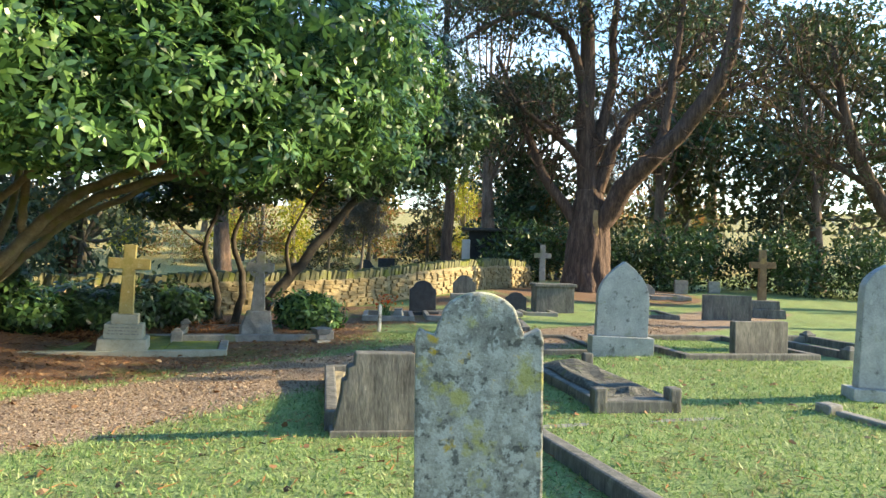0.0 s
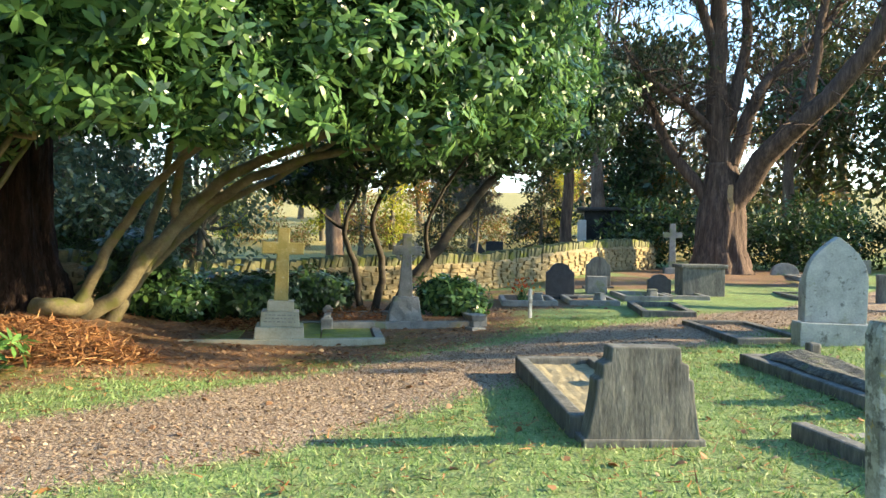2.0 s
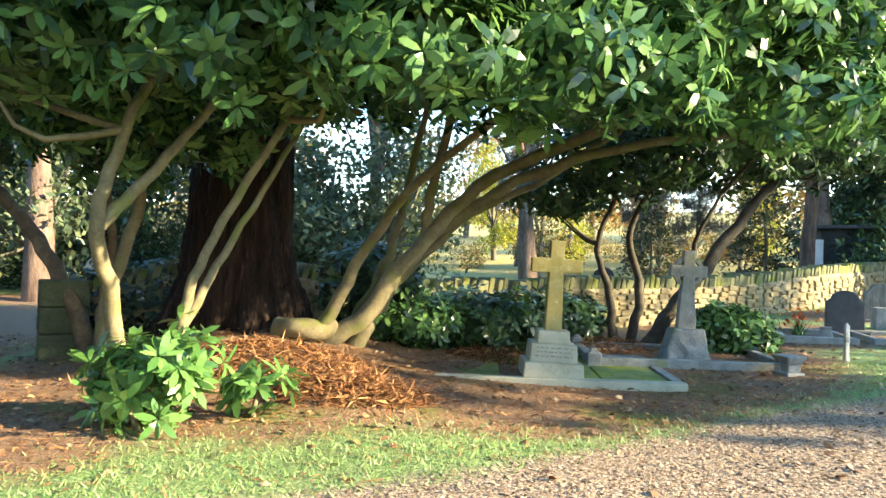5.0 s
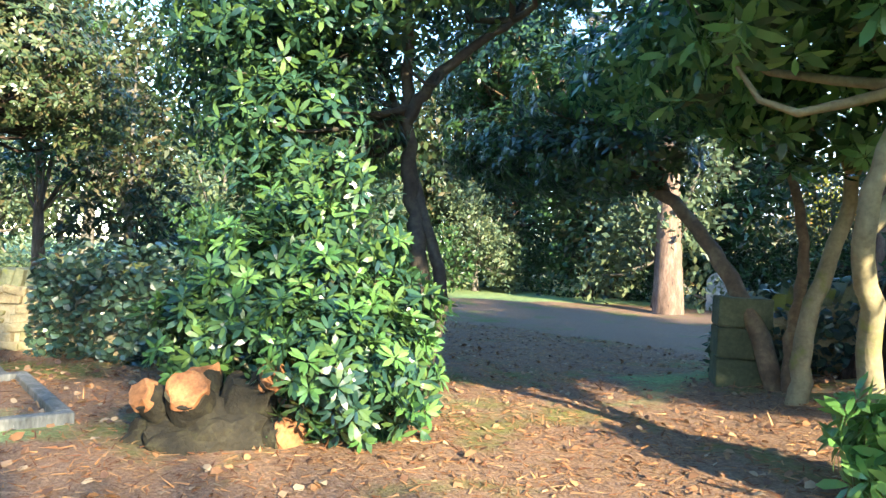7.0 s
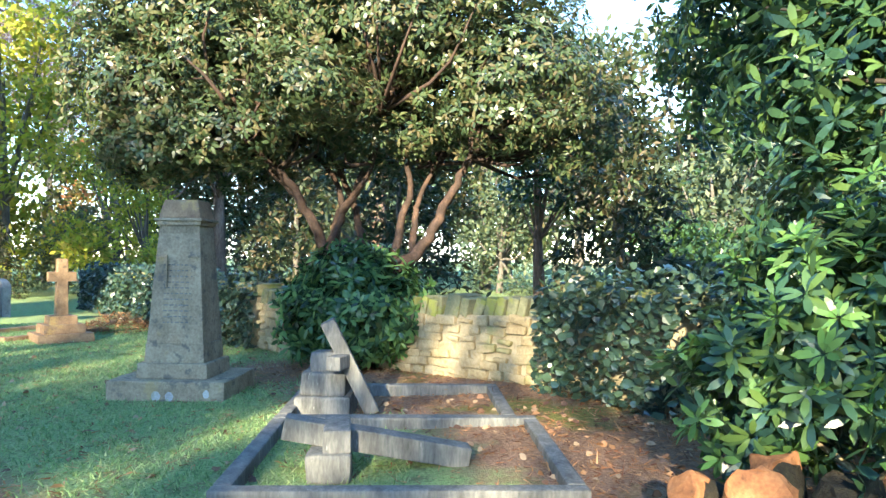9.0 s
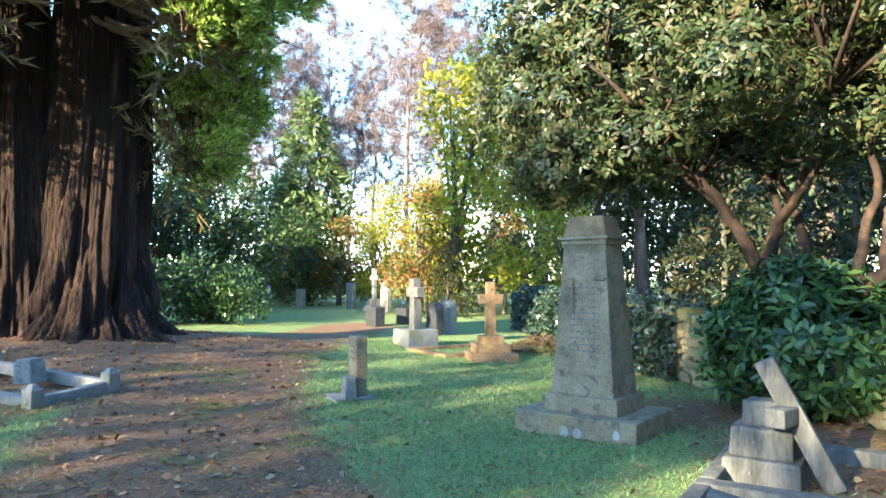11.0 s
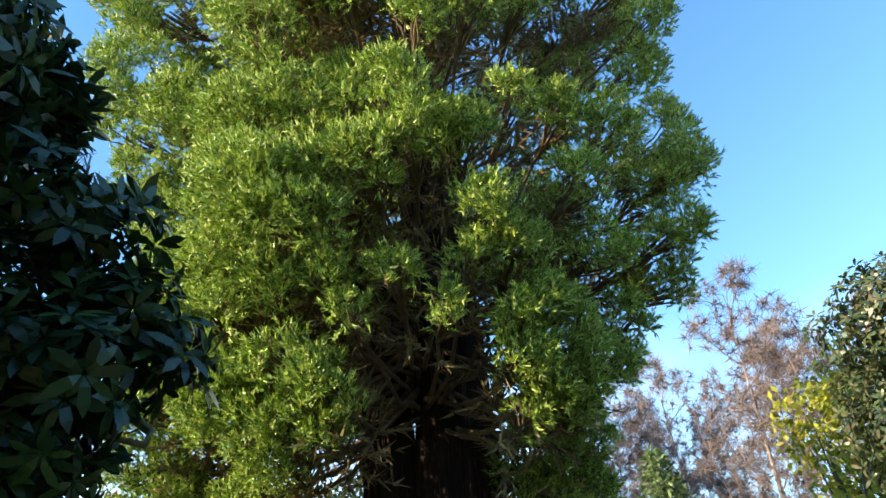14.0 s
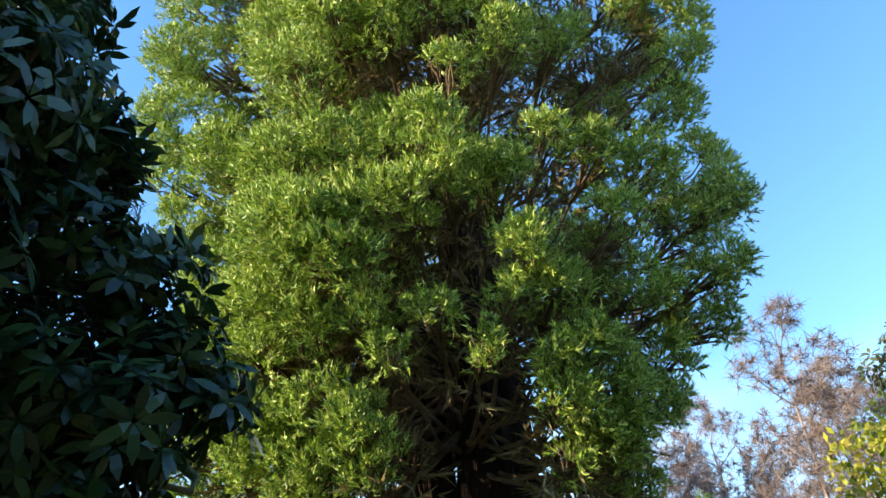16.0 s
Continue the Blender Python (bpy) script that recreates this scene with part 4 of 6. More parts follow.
stepped_cross(-31.4, -14.0, 58, [(0.9, 0.8, 0.3), (0.6, 0.55, 0.25)], 1.9, 0.22, 0.6, 1.5, 0.16, "pale_stone", "grey_stone", "pale stone cross far down the lawn")

# stones by the sequoia
headstone("round", -12.55, -11.6, 38, 0.66, 1.32, 0.12, "grey_stone", "dark weathered round-topped headstone", group="stones by the great trunk")
headstone("round", -10.0, -11.3, 30, 0.74, 1.34, 0.12, "grey_stone", "mossy grey round-topped headstone among shrubs", group="stones by the great trunk")
headstone("gothic", -14.3, -13.6, 38, 0.64, 1.3, 0.12, "brown_stone", "buff headstone with a pointed arch top", group="stones by the great trunk")
headstone("gothic", -13.1, -16.7, 36, 0.95, 1.45, 0.14, "pale_stone", "leaning pale headstone in the sunlit grass", group="stones by the great trunk", lean=4)
headstone("flat", -14.5, -17.5, 36, 1.0, 1.3, 0.3, "slate", "dark square headstone in the sunlit grass", group="stones by the great trunk")
headstone("round", -9.6, -13.4, 30, 0.6, 1.35, 0.12, "grey_stone", "grey round-topped headstone in shade", group="stones by the great trunk")
headstone("round", -14.2, -18.6, 36, 0.8, 1.7, 0.14, "pale_stone", "pale rounded headstone behind others", group="stones by the great trunk")
stepped_cross(-11.0, -19.5, 34, [(0.8, 0.7, 0.2)], 1.2, 0.16, 0.5, 0.9, 0.14, "pale_stone", "pale_stone", "small white cross in the sunlit grass")
headstone("ogee", -7.75, -4.6, 12, 0.72, 1.5, 0.12, "grey_stone", "large grey curved-top headstone in shade", lean=0)
kerb_plot(-9.2, -8.6, 20, 1.5, 0.9, 0.18, 0.12, "dark_stone", "dark mossy kerb in the needle litter", posts=0.24)
tree_plot = kerb_plot(-10.75, -2.9, 188, 1.05, 2.1, 0.14, 0.1, "grey_stone", "broken mossy kerb at the foot of the great tree", posts=0.24, tilt=4.0, lean=-3, z=-0.05)
vase2 = thing("grave_vase", pose(-10.8, -3.9, gzf(-10.8, -3.9) + 0.06, 3, 0, 20), "square stone flower vase in a grave plot", "vase")
vase2_body = part("body", block(0.25, 0.25, 0.24, taper=0.92, bev=0.02), M["grey_stone"], vase2)
part("rim", block(0.2, 0.2, 0.05, z=0.238, bev=0.012), M["grey_stone"], vase2_body)
broken_slab = thing("fallen_slab", pose(-13.4, -10.6, gzf(-13.4, -10.6) - 0.02, 0, 12, 40), "brown stone slab tipped in the litter", "stone slab")
part("slab", block(0.9, 0.4, 0.22, bev=0.03, rough=0.012), M["brown_stone"], broken_slab)

# graves beyond the wall
for k, (hx, hy) in enumerate(((3.2, 27.5), (4.6, 27.0), (6.0, 27.5), (4.0, 31), (7.5, 30))):
    headstone(("round", "flat", "ogee")[k % 3], hx, hy, -10, 0.75, 1.0, 0.14, "slate", "dark headstone beyond the wall", group="headstones beyond the wall")
headstone("round", -14.0, 26.0, 20, 0.9, 1.3, 0.16, "pale_stone", "pale rounded headstone beyond the gateway")


# ---- trees and shrubs ----
def rhododendron(name, x, y, limbs, blobs, n, leaf, bark, label, seed, length=0.15, width=0.045, count=7, twigs=60, category="tree", tip=None, shell=0.45, droop=0.25):
    """limbs: (points, radius at foot, radius at tip) in world metres; blobs: ellipsoids of the crown."""
    rng = np.random.default_rng(seed)
    base = base_at(x, y)
    t = thing(name, pose(*base), label, category)
    for pts, r0, r1 in limbs:
        p = smooth_path(pts, 4 * len(pts) + 4, r0 * 0.14, rng)
        v, f = tube(p, np.linspace(r0, r1, len(p)), 10, 0.07, seed)
        part("limb", mesh_of("limb", v - base, f, M[bark], True), None, t)
    for bx, by, bz, *_ in (blobs if not limbs else ()):
        foot = base + rng.normal(size=3) * [0.08, 0.08, 0]
        p = smooth_path([foot, (foot + [bx, by, bz]) / 2 + rng.normal(size=3) * 0.05, (bx, by, bz)], 7)
        part("stem", mesh_of("stem", *shifted(tube(p, np.linspace(0.025, 0.01, 7), 6), base), M[bark], True), None, t)
    pos, out = on_blobs(rng, blobs, n, shell)
    if twigs and limbs:
        tips = np.array([l[0][-1] for l in limbs] + [l[0][-2] for l in limbs], float)
        chunks = []
        for k in rng.choice(n, min(twigs, n), replace=False):
            s = tips[np.argmin(np.linalg.norm(tips - pos[k], axis=1))]
            mid = (s + pos[k]) / 2 + rng.normal(size=3) * 0.18
            chunks.append(tube(smooth_path([s, mid, pos[k]], 6), np.linspace(0.035, 0.007, 6), 5))
        v, f = join(chunks)
        part("twig_work", mesh_of("twig_work", v - base, f, M[bark], True), None, t)["kind"] = "stuff"
    crown_part("crown", shifted(rosettes(rng, pos, out + [0, 0, 0.35], count, length, width, droop=droop), base), M[leaf], t)
    if tip:
        k = rng.choice(n, int(n * 0.2), replace=False)
        crown_part("young_leaves", shifted(rosettes(rng, pos[k] + out[k] * 0.06, out[k] + [0, 0, 0.6], count, length * 0.9, width, droop=0.1), base), M[tip], t)
    return t


CANOPY = [(-5.0, 8.6, 3.4, 1.2, 1.3, 0.9), (-3.6, 8.4, 3.4, 1.6, 1.5, 1.0), (-2.0, 8.5, 3.45, 1.5, 1.4, 1.0), (-0.4, 8.9, 3.5, 1.5, 1.4, 0.95), (1.0, 9.6, 3.5, 1.4, 1.4, 0.9),
          (-4.4, 8.2, 4.7, 2.2, 1.8, 1.2), (-1.6, 8.6, 4.8, 2.4, 1.8, 1.2), (1.0, 9.6, 4.6, 1.8, 1.7, 1.2), (-3.0, 10.8, 4.3, 2.0, 1.6, 1.3), (-0.2, 11.2, 4.2, 2.0, 1.6, 1.2),
          (2.1, 10.8, 3.5, 1.1, 1.2, 0.8), (2.5, 11.6, 4.6, 1.3, 1.3, 1.2), (-2.6, 7.3, 2.75, 0.8, 0.5, 0.5), (-1.3, 7.7, 2.7, 0.9, 0.5, 0.45), (-3.9, 7.4, 2.9, 0.9, 0.6, 0.6), (0.3, 8.5, 2.7, 0.8, 0.5, 0.4),
          (-5.0, 7.6, 3.0, 0.8, 0.6, 0.6), (-6.1, 9.4, 3.0, 0.9, 0.9, 0.7), (-4.4, 7.0, 3.6, 1.1, 0.8, 0.7), (-2.6, 6.9, 3.6, 1.2, 0.8, 0.7), (-5.5, 9.6, 2.5, 0.8, 0.6, 0.5), (-4.6, 9.9, 2.7, 0.7, 0.5, 0.5)]
rhododendron("rhododendron_tree", -3.5, 11.2, [
    ([(-3.9, 11.15, 0.25), (-3.3, 11.1, 0.6), (-2.75, 11.2, 1.35), (-1.94, 11.2, 2.2), (-0.9, 10.8, 2.7), (0.3, 10.2, 3.1)], 0.125, 0.05),
    ([(-3.45, 11.25, 0.15), (-3.1, 11.3, 0.8), (-2.5, 11.4, 1.6), (-1.5, 11.0, 2.25), (-0.4, 10.6, 2.6), (0.9, 10.6, 2.75)], 0.105, 0.04),
    ([(-3.75, 11.4, 0.15), (-3.25, 11.7, 0.7), (-2.7, 11.8, 1.3), (-2.0, 11.6, 1.9), (-1.2, 11.4, 2.3), (-0.3, 11.3, 2.9)], 0.085, 0.035),
    ([(-3.95, 11.0, 0.2), (-3.6, 10.9, 0.75), (-3.2, 10.8, 1.5), (-2.5, 10.5, 2.3), (-1.5, 10.0, 3.0)], 0.09, 0.035),
    ([(-3.6, 11.3, 0.2), (-3.2, 11.6, 1.0), (-2.9, 11.9, 2.0), (-2.6, 11.8, 3.4)], 0.09, 0.04),
    ([(-2.6, 11.35, 1.5), (-2.5, 11.0, 2.2), (-2.2, 10.0, 3.2), (-2.0, 8.9, 3.8)], 0.07, 0.03),
    ([(-4.9, 8.45, 0.05), (-4.87, 8.4, 0.8), (-4.8, 7.95, 1.5), (-4.65, 8.0, 2.2), (-4.2, 8.3, 3.4)], 0.075, 0.03),
    ([(-4.8, 7.98, 1.5), (-4.45, 8.2, 2.0), (-4.0, 8.4, 2.7)], 0.05, 0.03),
    ([(-4.5, 8.5, 0.1), (-4.35, 8.4, 0.8), (-4.15, 8.4, 1.4), (-3.6, 8.5, 2.4)], 0.05, 0.03),
    ([(-4.35, 8.4, 0.75), (-4.0, 8.6, 1.5), (-3.5, 9.0, 2.6)], 0.04, 0.02),
    ([(-5.9, 10.2, 0.1), (-5.85, 10.3, 0.9), (-5.6, 10.4, 2.0), (-5.3, 9.8, 3.2)], 0.09, 0.04),
], CANOPY + [(-7.4, 10.6, 3.2, 1.1, 1.1, 0.6)], 11300, "rhodo_leaf", "rhodo_bark", "spreading rhododendron tree with mossy arching limbs and glossy leaves", 11, 0.17, 0.05, tip="bright_leaf")

log = thing("fallen_log", pose(-4.0, 11.0, gzf(-4.0, 11.0)), "short mossy curled log at a trunk foot", "log")
lv, lf_ = tube(smooth_path([(-0.25, 0.0, 0.1), (-0.05, -0.12, 0.12), (0.2, -0.1, 0.1), (0.35, 0.1, 0.12)], 14), 0.12, 12, 0.1)
part("wood", mesh_of("wood", lv, lf_, M["rhodo_bark"], True), None, log)


def fluted_trunk(pts, radii, sides, flute, seed, rise=60):
    """A thick ridged trunk."""
    rng = np.random.default_rng(seed)
    p = smooth_path(pts, rise)
    s = np.linspace(0, len(radii) - 1, rise)
    r = np.interp(s, np.arange(len(radii)), radii)
    ang = np.linspace(0, 2 * math.pi, sides, endpoint=False)
    k = np.linspace(0, 1, rise)[:, None]
    ph = rng.uniform(0, 6.28, 10)
    drift = [np.interp(np.linspace(0, 1, rise), np.linspace(0, 1, 9), np.cumsum(rng.normal(size=9)) * 0.9)[:, None] for _ in range(6)]
    ridges = sum(np.abs(np.sin(ang[None] * c + ph[i] + drift[i] + 0.5 * np.sin(ang[None] * 2 + ph[-1 - i] + k * 6))) * w for i, (c, w) in enumerate(((3, 0.9), (5, 0.75), (8, 0.6), (13, 0.45), (22, 0.35), (37, 0.25))))
    flare = (1 + 1.6 * np.exp(-k * 9))
    rr = r[:, None] * (1 + flute * (ridges / 1.6 - 0.6) * flare)
    rr += rng.normal(size=rr.shape) * 0.008
    v = np.stack([p[:, :1] + rr * np.cos(ang), p[:, 1:2] + rr * np.sin(ang), np.repeat(p[:, 2:3], sides, 1)], -1)
    i, j = np.meshgrid(np.arange(rise - 1), np.arange(sides), indexing="ij")
    j2 = (j + 1) % sides
    q = np.stack([i * sides + j, i * sides + j2, (i + 1) * sides + j2, (i + 1) * sides + j], -1).reshape(-1, 4)
    return v.reshape(-1, 3), [q, np.array([[(rise - 1) * sides + t for t in range(sides)]])]


redwood = thing("redwood_tree", pose(*base_at(-4.95, 11.75)), "tall redwood with ridged red-brown bark behind the shrubs", "tree")
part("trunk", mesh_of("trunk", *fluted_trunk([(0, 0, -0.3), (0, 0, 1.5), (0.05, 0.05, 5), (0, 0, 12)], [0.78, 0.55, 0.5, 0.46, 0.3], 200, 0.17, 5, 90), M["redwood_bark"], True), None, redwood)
rng = np.random.default_rng(5)
rw_pos, rw_out = on_blobs(rng, [(0.2, -0.4, 7.5, 2.5, 2.4, 1.8), (-0.4, 0.3, 10, 2.2, 2.2, 2.0), (0, 0, 12.5, 1.6, 1.6, 2)], 5000)
crown_part("crown", scatter_leaves(rng, rw_pos, rw_out, 0.3, 0.08), M["yew_leaf"], redwood)


# the giant sequoia
SEQ = np.array([-13.55, -8.05, 0.0])
sequoia = thing("giant_sequoia", pose(SEQ[0], SEQ[1], gzf(SEQ[0], SEQ[1]) - 0.25), "giant sequoia with furrowed red-brown double trunk and dense green crown", "tree")
SQB = np.array([SEQ[0], SEQ[1], gzf(SEQ[0], SEQ[1]) - 0.25])
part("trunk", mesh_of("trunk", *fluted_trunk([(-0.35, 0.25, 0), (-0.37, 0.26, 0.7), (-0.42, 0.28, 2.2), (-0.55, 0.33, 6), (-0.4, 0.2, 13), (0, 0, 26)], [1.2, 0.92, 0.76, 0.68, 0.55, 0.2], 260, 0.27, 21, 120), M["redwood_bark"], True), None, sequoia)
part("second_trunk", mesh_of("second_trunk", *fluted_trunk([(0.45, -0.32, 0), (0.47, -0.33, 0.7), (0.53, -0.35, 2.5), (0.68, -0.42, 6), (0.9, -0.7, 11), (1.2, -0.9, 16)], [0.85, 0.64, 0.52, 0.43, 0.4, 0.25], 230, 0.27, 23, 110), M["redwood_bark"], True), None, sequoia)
LOBES = [(-6.6, -7.9, 18.0, 1.22), (-6.4, -8.0, 15.8, 0.96), (-6.8, -8.3, 13.8, 1.12), (-6.9, -9.1, 12.9, 0.89), (-7.4, -9.2, 11.7, 0.79), (-8.0, -9.2, 10.7, 0.83), (-8.5, -7.2, 8.5, 0.87), (-8.7, -7.4, 7.7, 0.62), (-7.6, -6.8, 18.5, 1.29), (-8.7, -4.9, 16.8, 1.22), (-9.9, -3.6, 15.7, 1.19), (-11.2, -2.7, 15.8, 1.12), (-9.0, -4.4, 14.3, 0.93), (-8.2, -5.9, 15.0, 1.01), (-8.6, -5.1, 12.9, 1.01), (-9.8, -3.7, 13.8, 0.83), (-10.5, -3.1, 14.1, 0.84), (-11.5, -2.6, 14.3, 0.78), (-12.3, -2.4, 14.8, 0.88), (-11.9, -2.5, 13.0, 0.67), (-16.6, -3.1, 18.0, 1.14), (-17.1, -2.4, 16.7, 1.25), (-17.1, -2.2, 14.9, 0.7), (-17.0, -3.3, 16.2, 0.83)]
LOBES += [(-17.0, -3.1, 14.0, 0.91), (-15.5, -2.5, 18.8, 1.22), (-10.6, -3.5, 10.5, 0.85), (-11.0, -3.3, 9.6, 0.76), (-10.3, -3.8, 9.2, 0.65), (-11.7, -3.0, 9.6, 0.62), (-8.6, -5.5, 10.8, 0.87), (-7.9, -7.4, 12.3, 1.02), (-9.2, -4.6, 10.9, 0.67), (-8.5, -6.0, 10.1, 0.63), (-9.2, -5.0, 9.1, 0.58), (-12.7, -2.6, 10.6, 0.5), (-13.8, -2.6, 10.7, 0.58), (-15.0, -2.7, 10.8, 0.8), (-17.6, -3.4, 12.2, 0.95), (-17.7, -3.0, 11.1, 0.77), (-14.0, -2.8, 9.1, 0.65), (-17.3, -3.8, 10.7, 1.04), (-17.4, -3.4, 9.5, 0.66), (-14.7, -3.2, 8.1, 0.66), (-17.2, -4.0, 9.1, 0.79), (-17.7, -4.1, 8.5, 0.47), (-12.2, -3.2, 8.1, 0.73), (-12.8, -3.3, 7.6, 0.59)]
LOBES += [(-12.0, -3.5, 7.4, 0.43), (-10.9, -4.1, 7.2, 0.42), (-11.6, -3.9, 6.6, 0.39), (-10.0, -4.8, 7.3, 0.37), (-10.4, -4.7, 6.7, 0.36), (-8.9, -5.9, 8.3, 0.64), (-9.4, -5.7, 7.3, 0.51), (-13.4, -3.5, 6.7, 0.64), (-12.8, -3.6, 6.5, 0.46), (-14.2, -3.7, 6.1, 0.56), (-15.4, -3.8, 7.0, 0.56), (-14.1, -4.0, 5.6, 0.56), (-15.2, -3.9, 6.3, 0.42), (-12.9, -3.8, 5.9, 0.43), (-9.7, -5.9, 6.2, 0.64), (-10.2, -5.5, 5.8, 0.48), (-9.3, -6.8, 6.2, 0.68), (-9.4, -4.0, 16.7, 0.89), (-13.1, -2.3, 16.9, 1.07), (-7.0, -8.4, 16.6, 1.0), (-10.9, -3.0, 12.2, 0.46), (-13.3, -2.3, 13.7, 0.66), (-9.2, -7.6, 6.0, 0.82), (-9.9, -6.6, 5.4, 0.56)]
LOBES += [(-9.7, -10.0, 5.8, 0.9), (-10.2, -8.8, 4.7, 0.65), (-8.9, -10.3, 5.7, 0.65), (-9.4, -10.0, 5.0, 0.63), (-13.5, -4.0, 5.5, 0.54), (-14.3, -4.3, 5.3, 0.47), (-13.3, -4.3, 5.1, 0.37), (-7.9, -9.5, 6.4, 0.75), (-8.4, -10.5, 5.6, 0.65), (-10.5, -6.0, 5.1, 0.44), (-15.4, -6.5, 5.2, 1.04), (-15.8, -6.0, 5.5, 0.73), (-15.5, -6.3, 3.9, 0.84), (-15.2, -6.7, 4.4, 0.73), (-15.8, -6.1, 4.5, 0.66), (-15.4, -6.5, 3.4, 0.54)]
LOBES += [(-10.3, -5.6, 5.6, 0.71), (-9.7, -6.8, 5.5, 0.71), (-10.2, -7.2, 4.8, 0.62), (-10.1, -9.8, 4.7, 0.68), (-9.2, -10.1, 4.9, 0.68), (-13.2, -3.8, 5.8, 0.52), (-14.2, -4.1, 5.5, 0.4), (-15.0, -3.9, 6.2, 0.53), (-13.9, -3.6, 6.4, 0.54), (-17.2, -5.4, 17.4, 1.1), (-16.3, -5.9, 16.5, 0.9), (-18.1, -4.4, 16.8, 1.0), (-16.5, -4.7, 14.8, 0.8), (-16.6, -4.7, 8.8, 0.8), (-15.9, -5.3, 10.5, 0.8)]
lobe_rng = np.random.default_rng(44)
for k in range(24):
    a, h = lobe_rng.uniform(-2.6, 0.6), lobe_rng.uniform(6, 23)
    LOBES.append((SEQ[0] + math.cos(a) * 4.6 - 0.6 * math.sin(a), SEQ[1] + math.sin(a) * 4.6, h, lobe_rng.uniform(1.4, 2.1)))
for k in range(34):
    a, h = lobe_rng.uniform(0, 6.28), lobe_rng.uniform(7.5, 24)
    w = np.interp(h, [6, 13, 18, 26], [3.0, 4.2, 4.2, 2.0]) * lobe_rng.uniform(0.6, 1.0)
    LOBES.append((SEQ[0] + math.cos(a) * w, SEQ[1] + math.sin(a) * w, h, lobe_rng.uniform(1.0, 1.5)))
TUFTS = []
for x, y, z, r in LOBES:
    away = unit(np.array([x - SEQ[0], y - SEQ[1], 1.0]))
    for _ in range(24):
        d = unit(lobe_rng.normal(size=3) + away * 0.75)
        TUFTS.append((x + d[0] * r * 0.8, y + d[1] * r * 0.8, z + d[2] * r * 0.75, r * lobe_rng.uniform(0.2, 0.36)))


def plumes(rng, tufts, density, length, width, count, upright=0.9):
    """Upswept feathery sprays over rounded tufts."""
    L = np.asarray(tufts, float)
    n = int((L[:, 3] ** 2).sum() * density)
    pick = rng.choice(len(L), n, p=L[:, 3] ** 2 / (L[:, 3] ** 2).sum())
    d = unit(rng.normal(size=(n, 3)) + [0, 0, 0.35])
    pos = L[pick, :3] + d * L[pick, 3:] * (1 - 0.5 * rng.random((n, 1)) ** 2) * [1, 1, 0.8]
    lean = unit(L[:, :3] - np.array([SEQ[0], SEQ[1], 0]) * [1, 1, 0] - L[:, :3] * [0, 0, 1])[pick]
    stem = unit(d * 0.75 + lean * 0.3 + [0, 0, upright] + rng.normal(size=(n, 3)) * 0.3)
    s = rng.random((n, count, 1))
    axis = unit(stem[:, None] + rng.normal(size=(n, count, 3)) * 0.42)
    p = pos[:, None] + stem[:, None] * s * length * 1.7 + rng.normal(size=(n, count, 3)) * 0.015
    normal = np.repeat(d, count, 0) + rng.normal(size=(n * count, 3)) * 0.5
    side_on = np.cross(normal, axis.reshape(-1, 3))
    return blades(p.reshape(-1, 3), axis.reshape(-1, 3), np.cross(axis.reshape(-1, 3), side_on), length * rng.uniform(0.6, 1.2, n * count), width)


pv, pf = plumes(np.random.default_rng(7), TUFTS, 300, 0.12, 0.03, 15, 0.45)
crown_part("crown", (pv - SQB, pf), M["sequoia_leaf"], sequoia, "dense bright green feathery foliage")
inner = [(x + (SEQ[0] - x) * 0.22, y + (SEQ[1] - y) * 0.22, z - 0.3, r * 0.8) for x, y, z, r in LOBES]
pv, pf = plumes(np.random.default_rng(8), inner, 60, 0.34, 0.06, 12, 0.2)
crown_part("inner_spray", (pv - SQB, pf), M["sequoia_brown"], sequoia, "dead brown inner sprays")["kind"] = "stuff"
chunks = []
brng = np.random.default_rng(9)
for x, y, z, r in LOBES:
    root = np.array([SEQ[0], SEQ[1], max(brng.uniform(6.4, 8.4), z - 0.8 - 0.3 * np.hypot(x - SEQ[0], y - SEQ[1]))])
    end = np.array([x, y, z])
    mid = (root + end) / 2 + [0, 0, -0.5]
    chunks.append(tube(smooth_path([root, mid, end], 8, 0.05, brng), np.linspace(0.06, 0.028, 8), 6))
    for _ in range(8):
        a = end + unit(brng.normal(size=3)) * r * 0.85 + [0, 0, 0.25]
        chunks.append(tube(smooth_path([mid * 0.35 + end * 0.65, (end + a) / 2 + [0, 0, -0.25], a], 6, 0.03, brng), np.linspace(0.03, 0.008, 6), 5))
bv, bf = join(chunks)
part("bough_work", mesh_of("bough_work", bv - SQB, bf, M["bough_bark"], True), None, sequoia)["kind"] = "stuff"


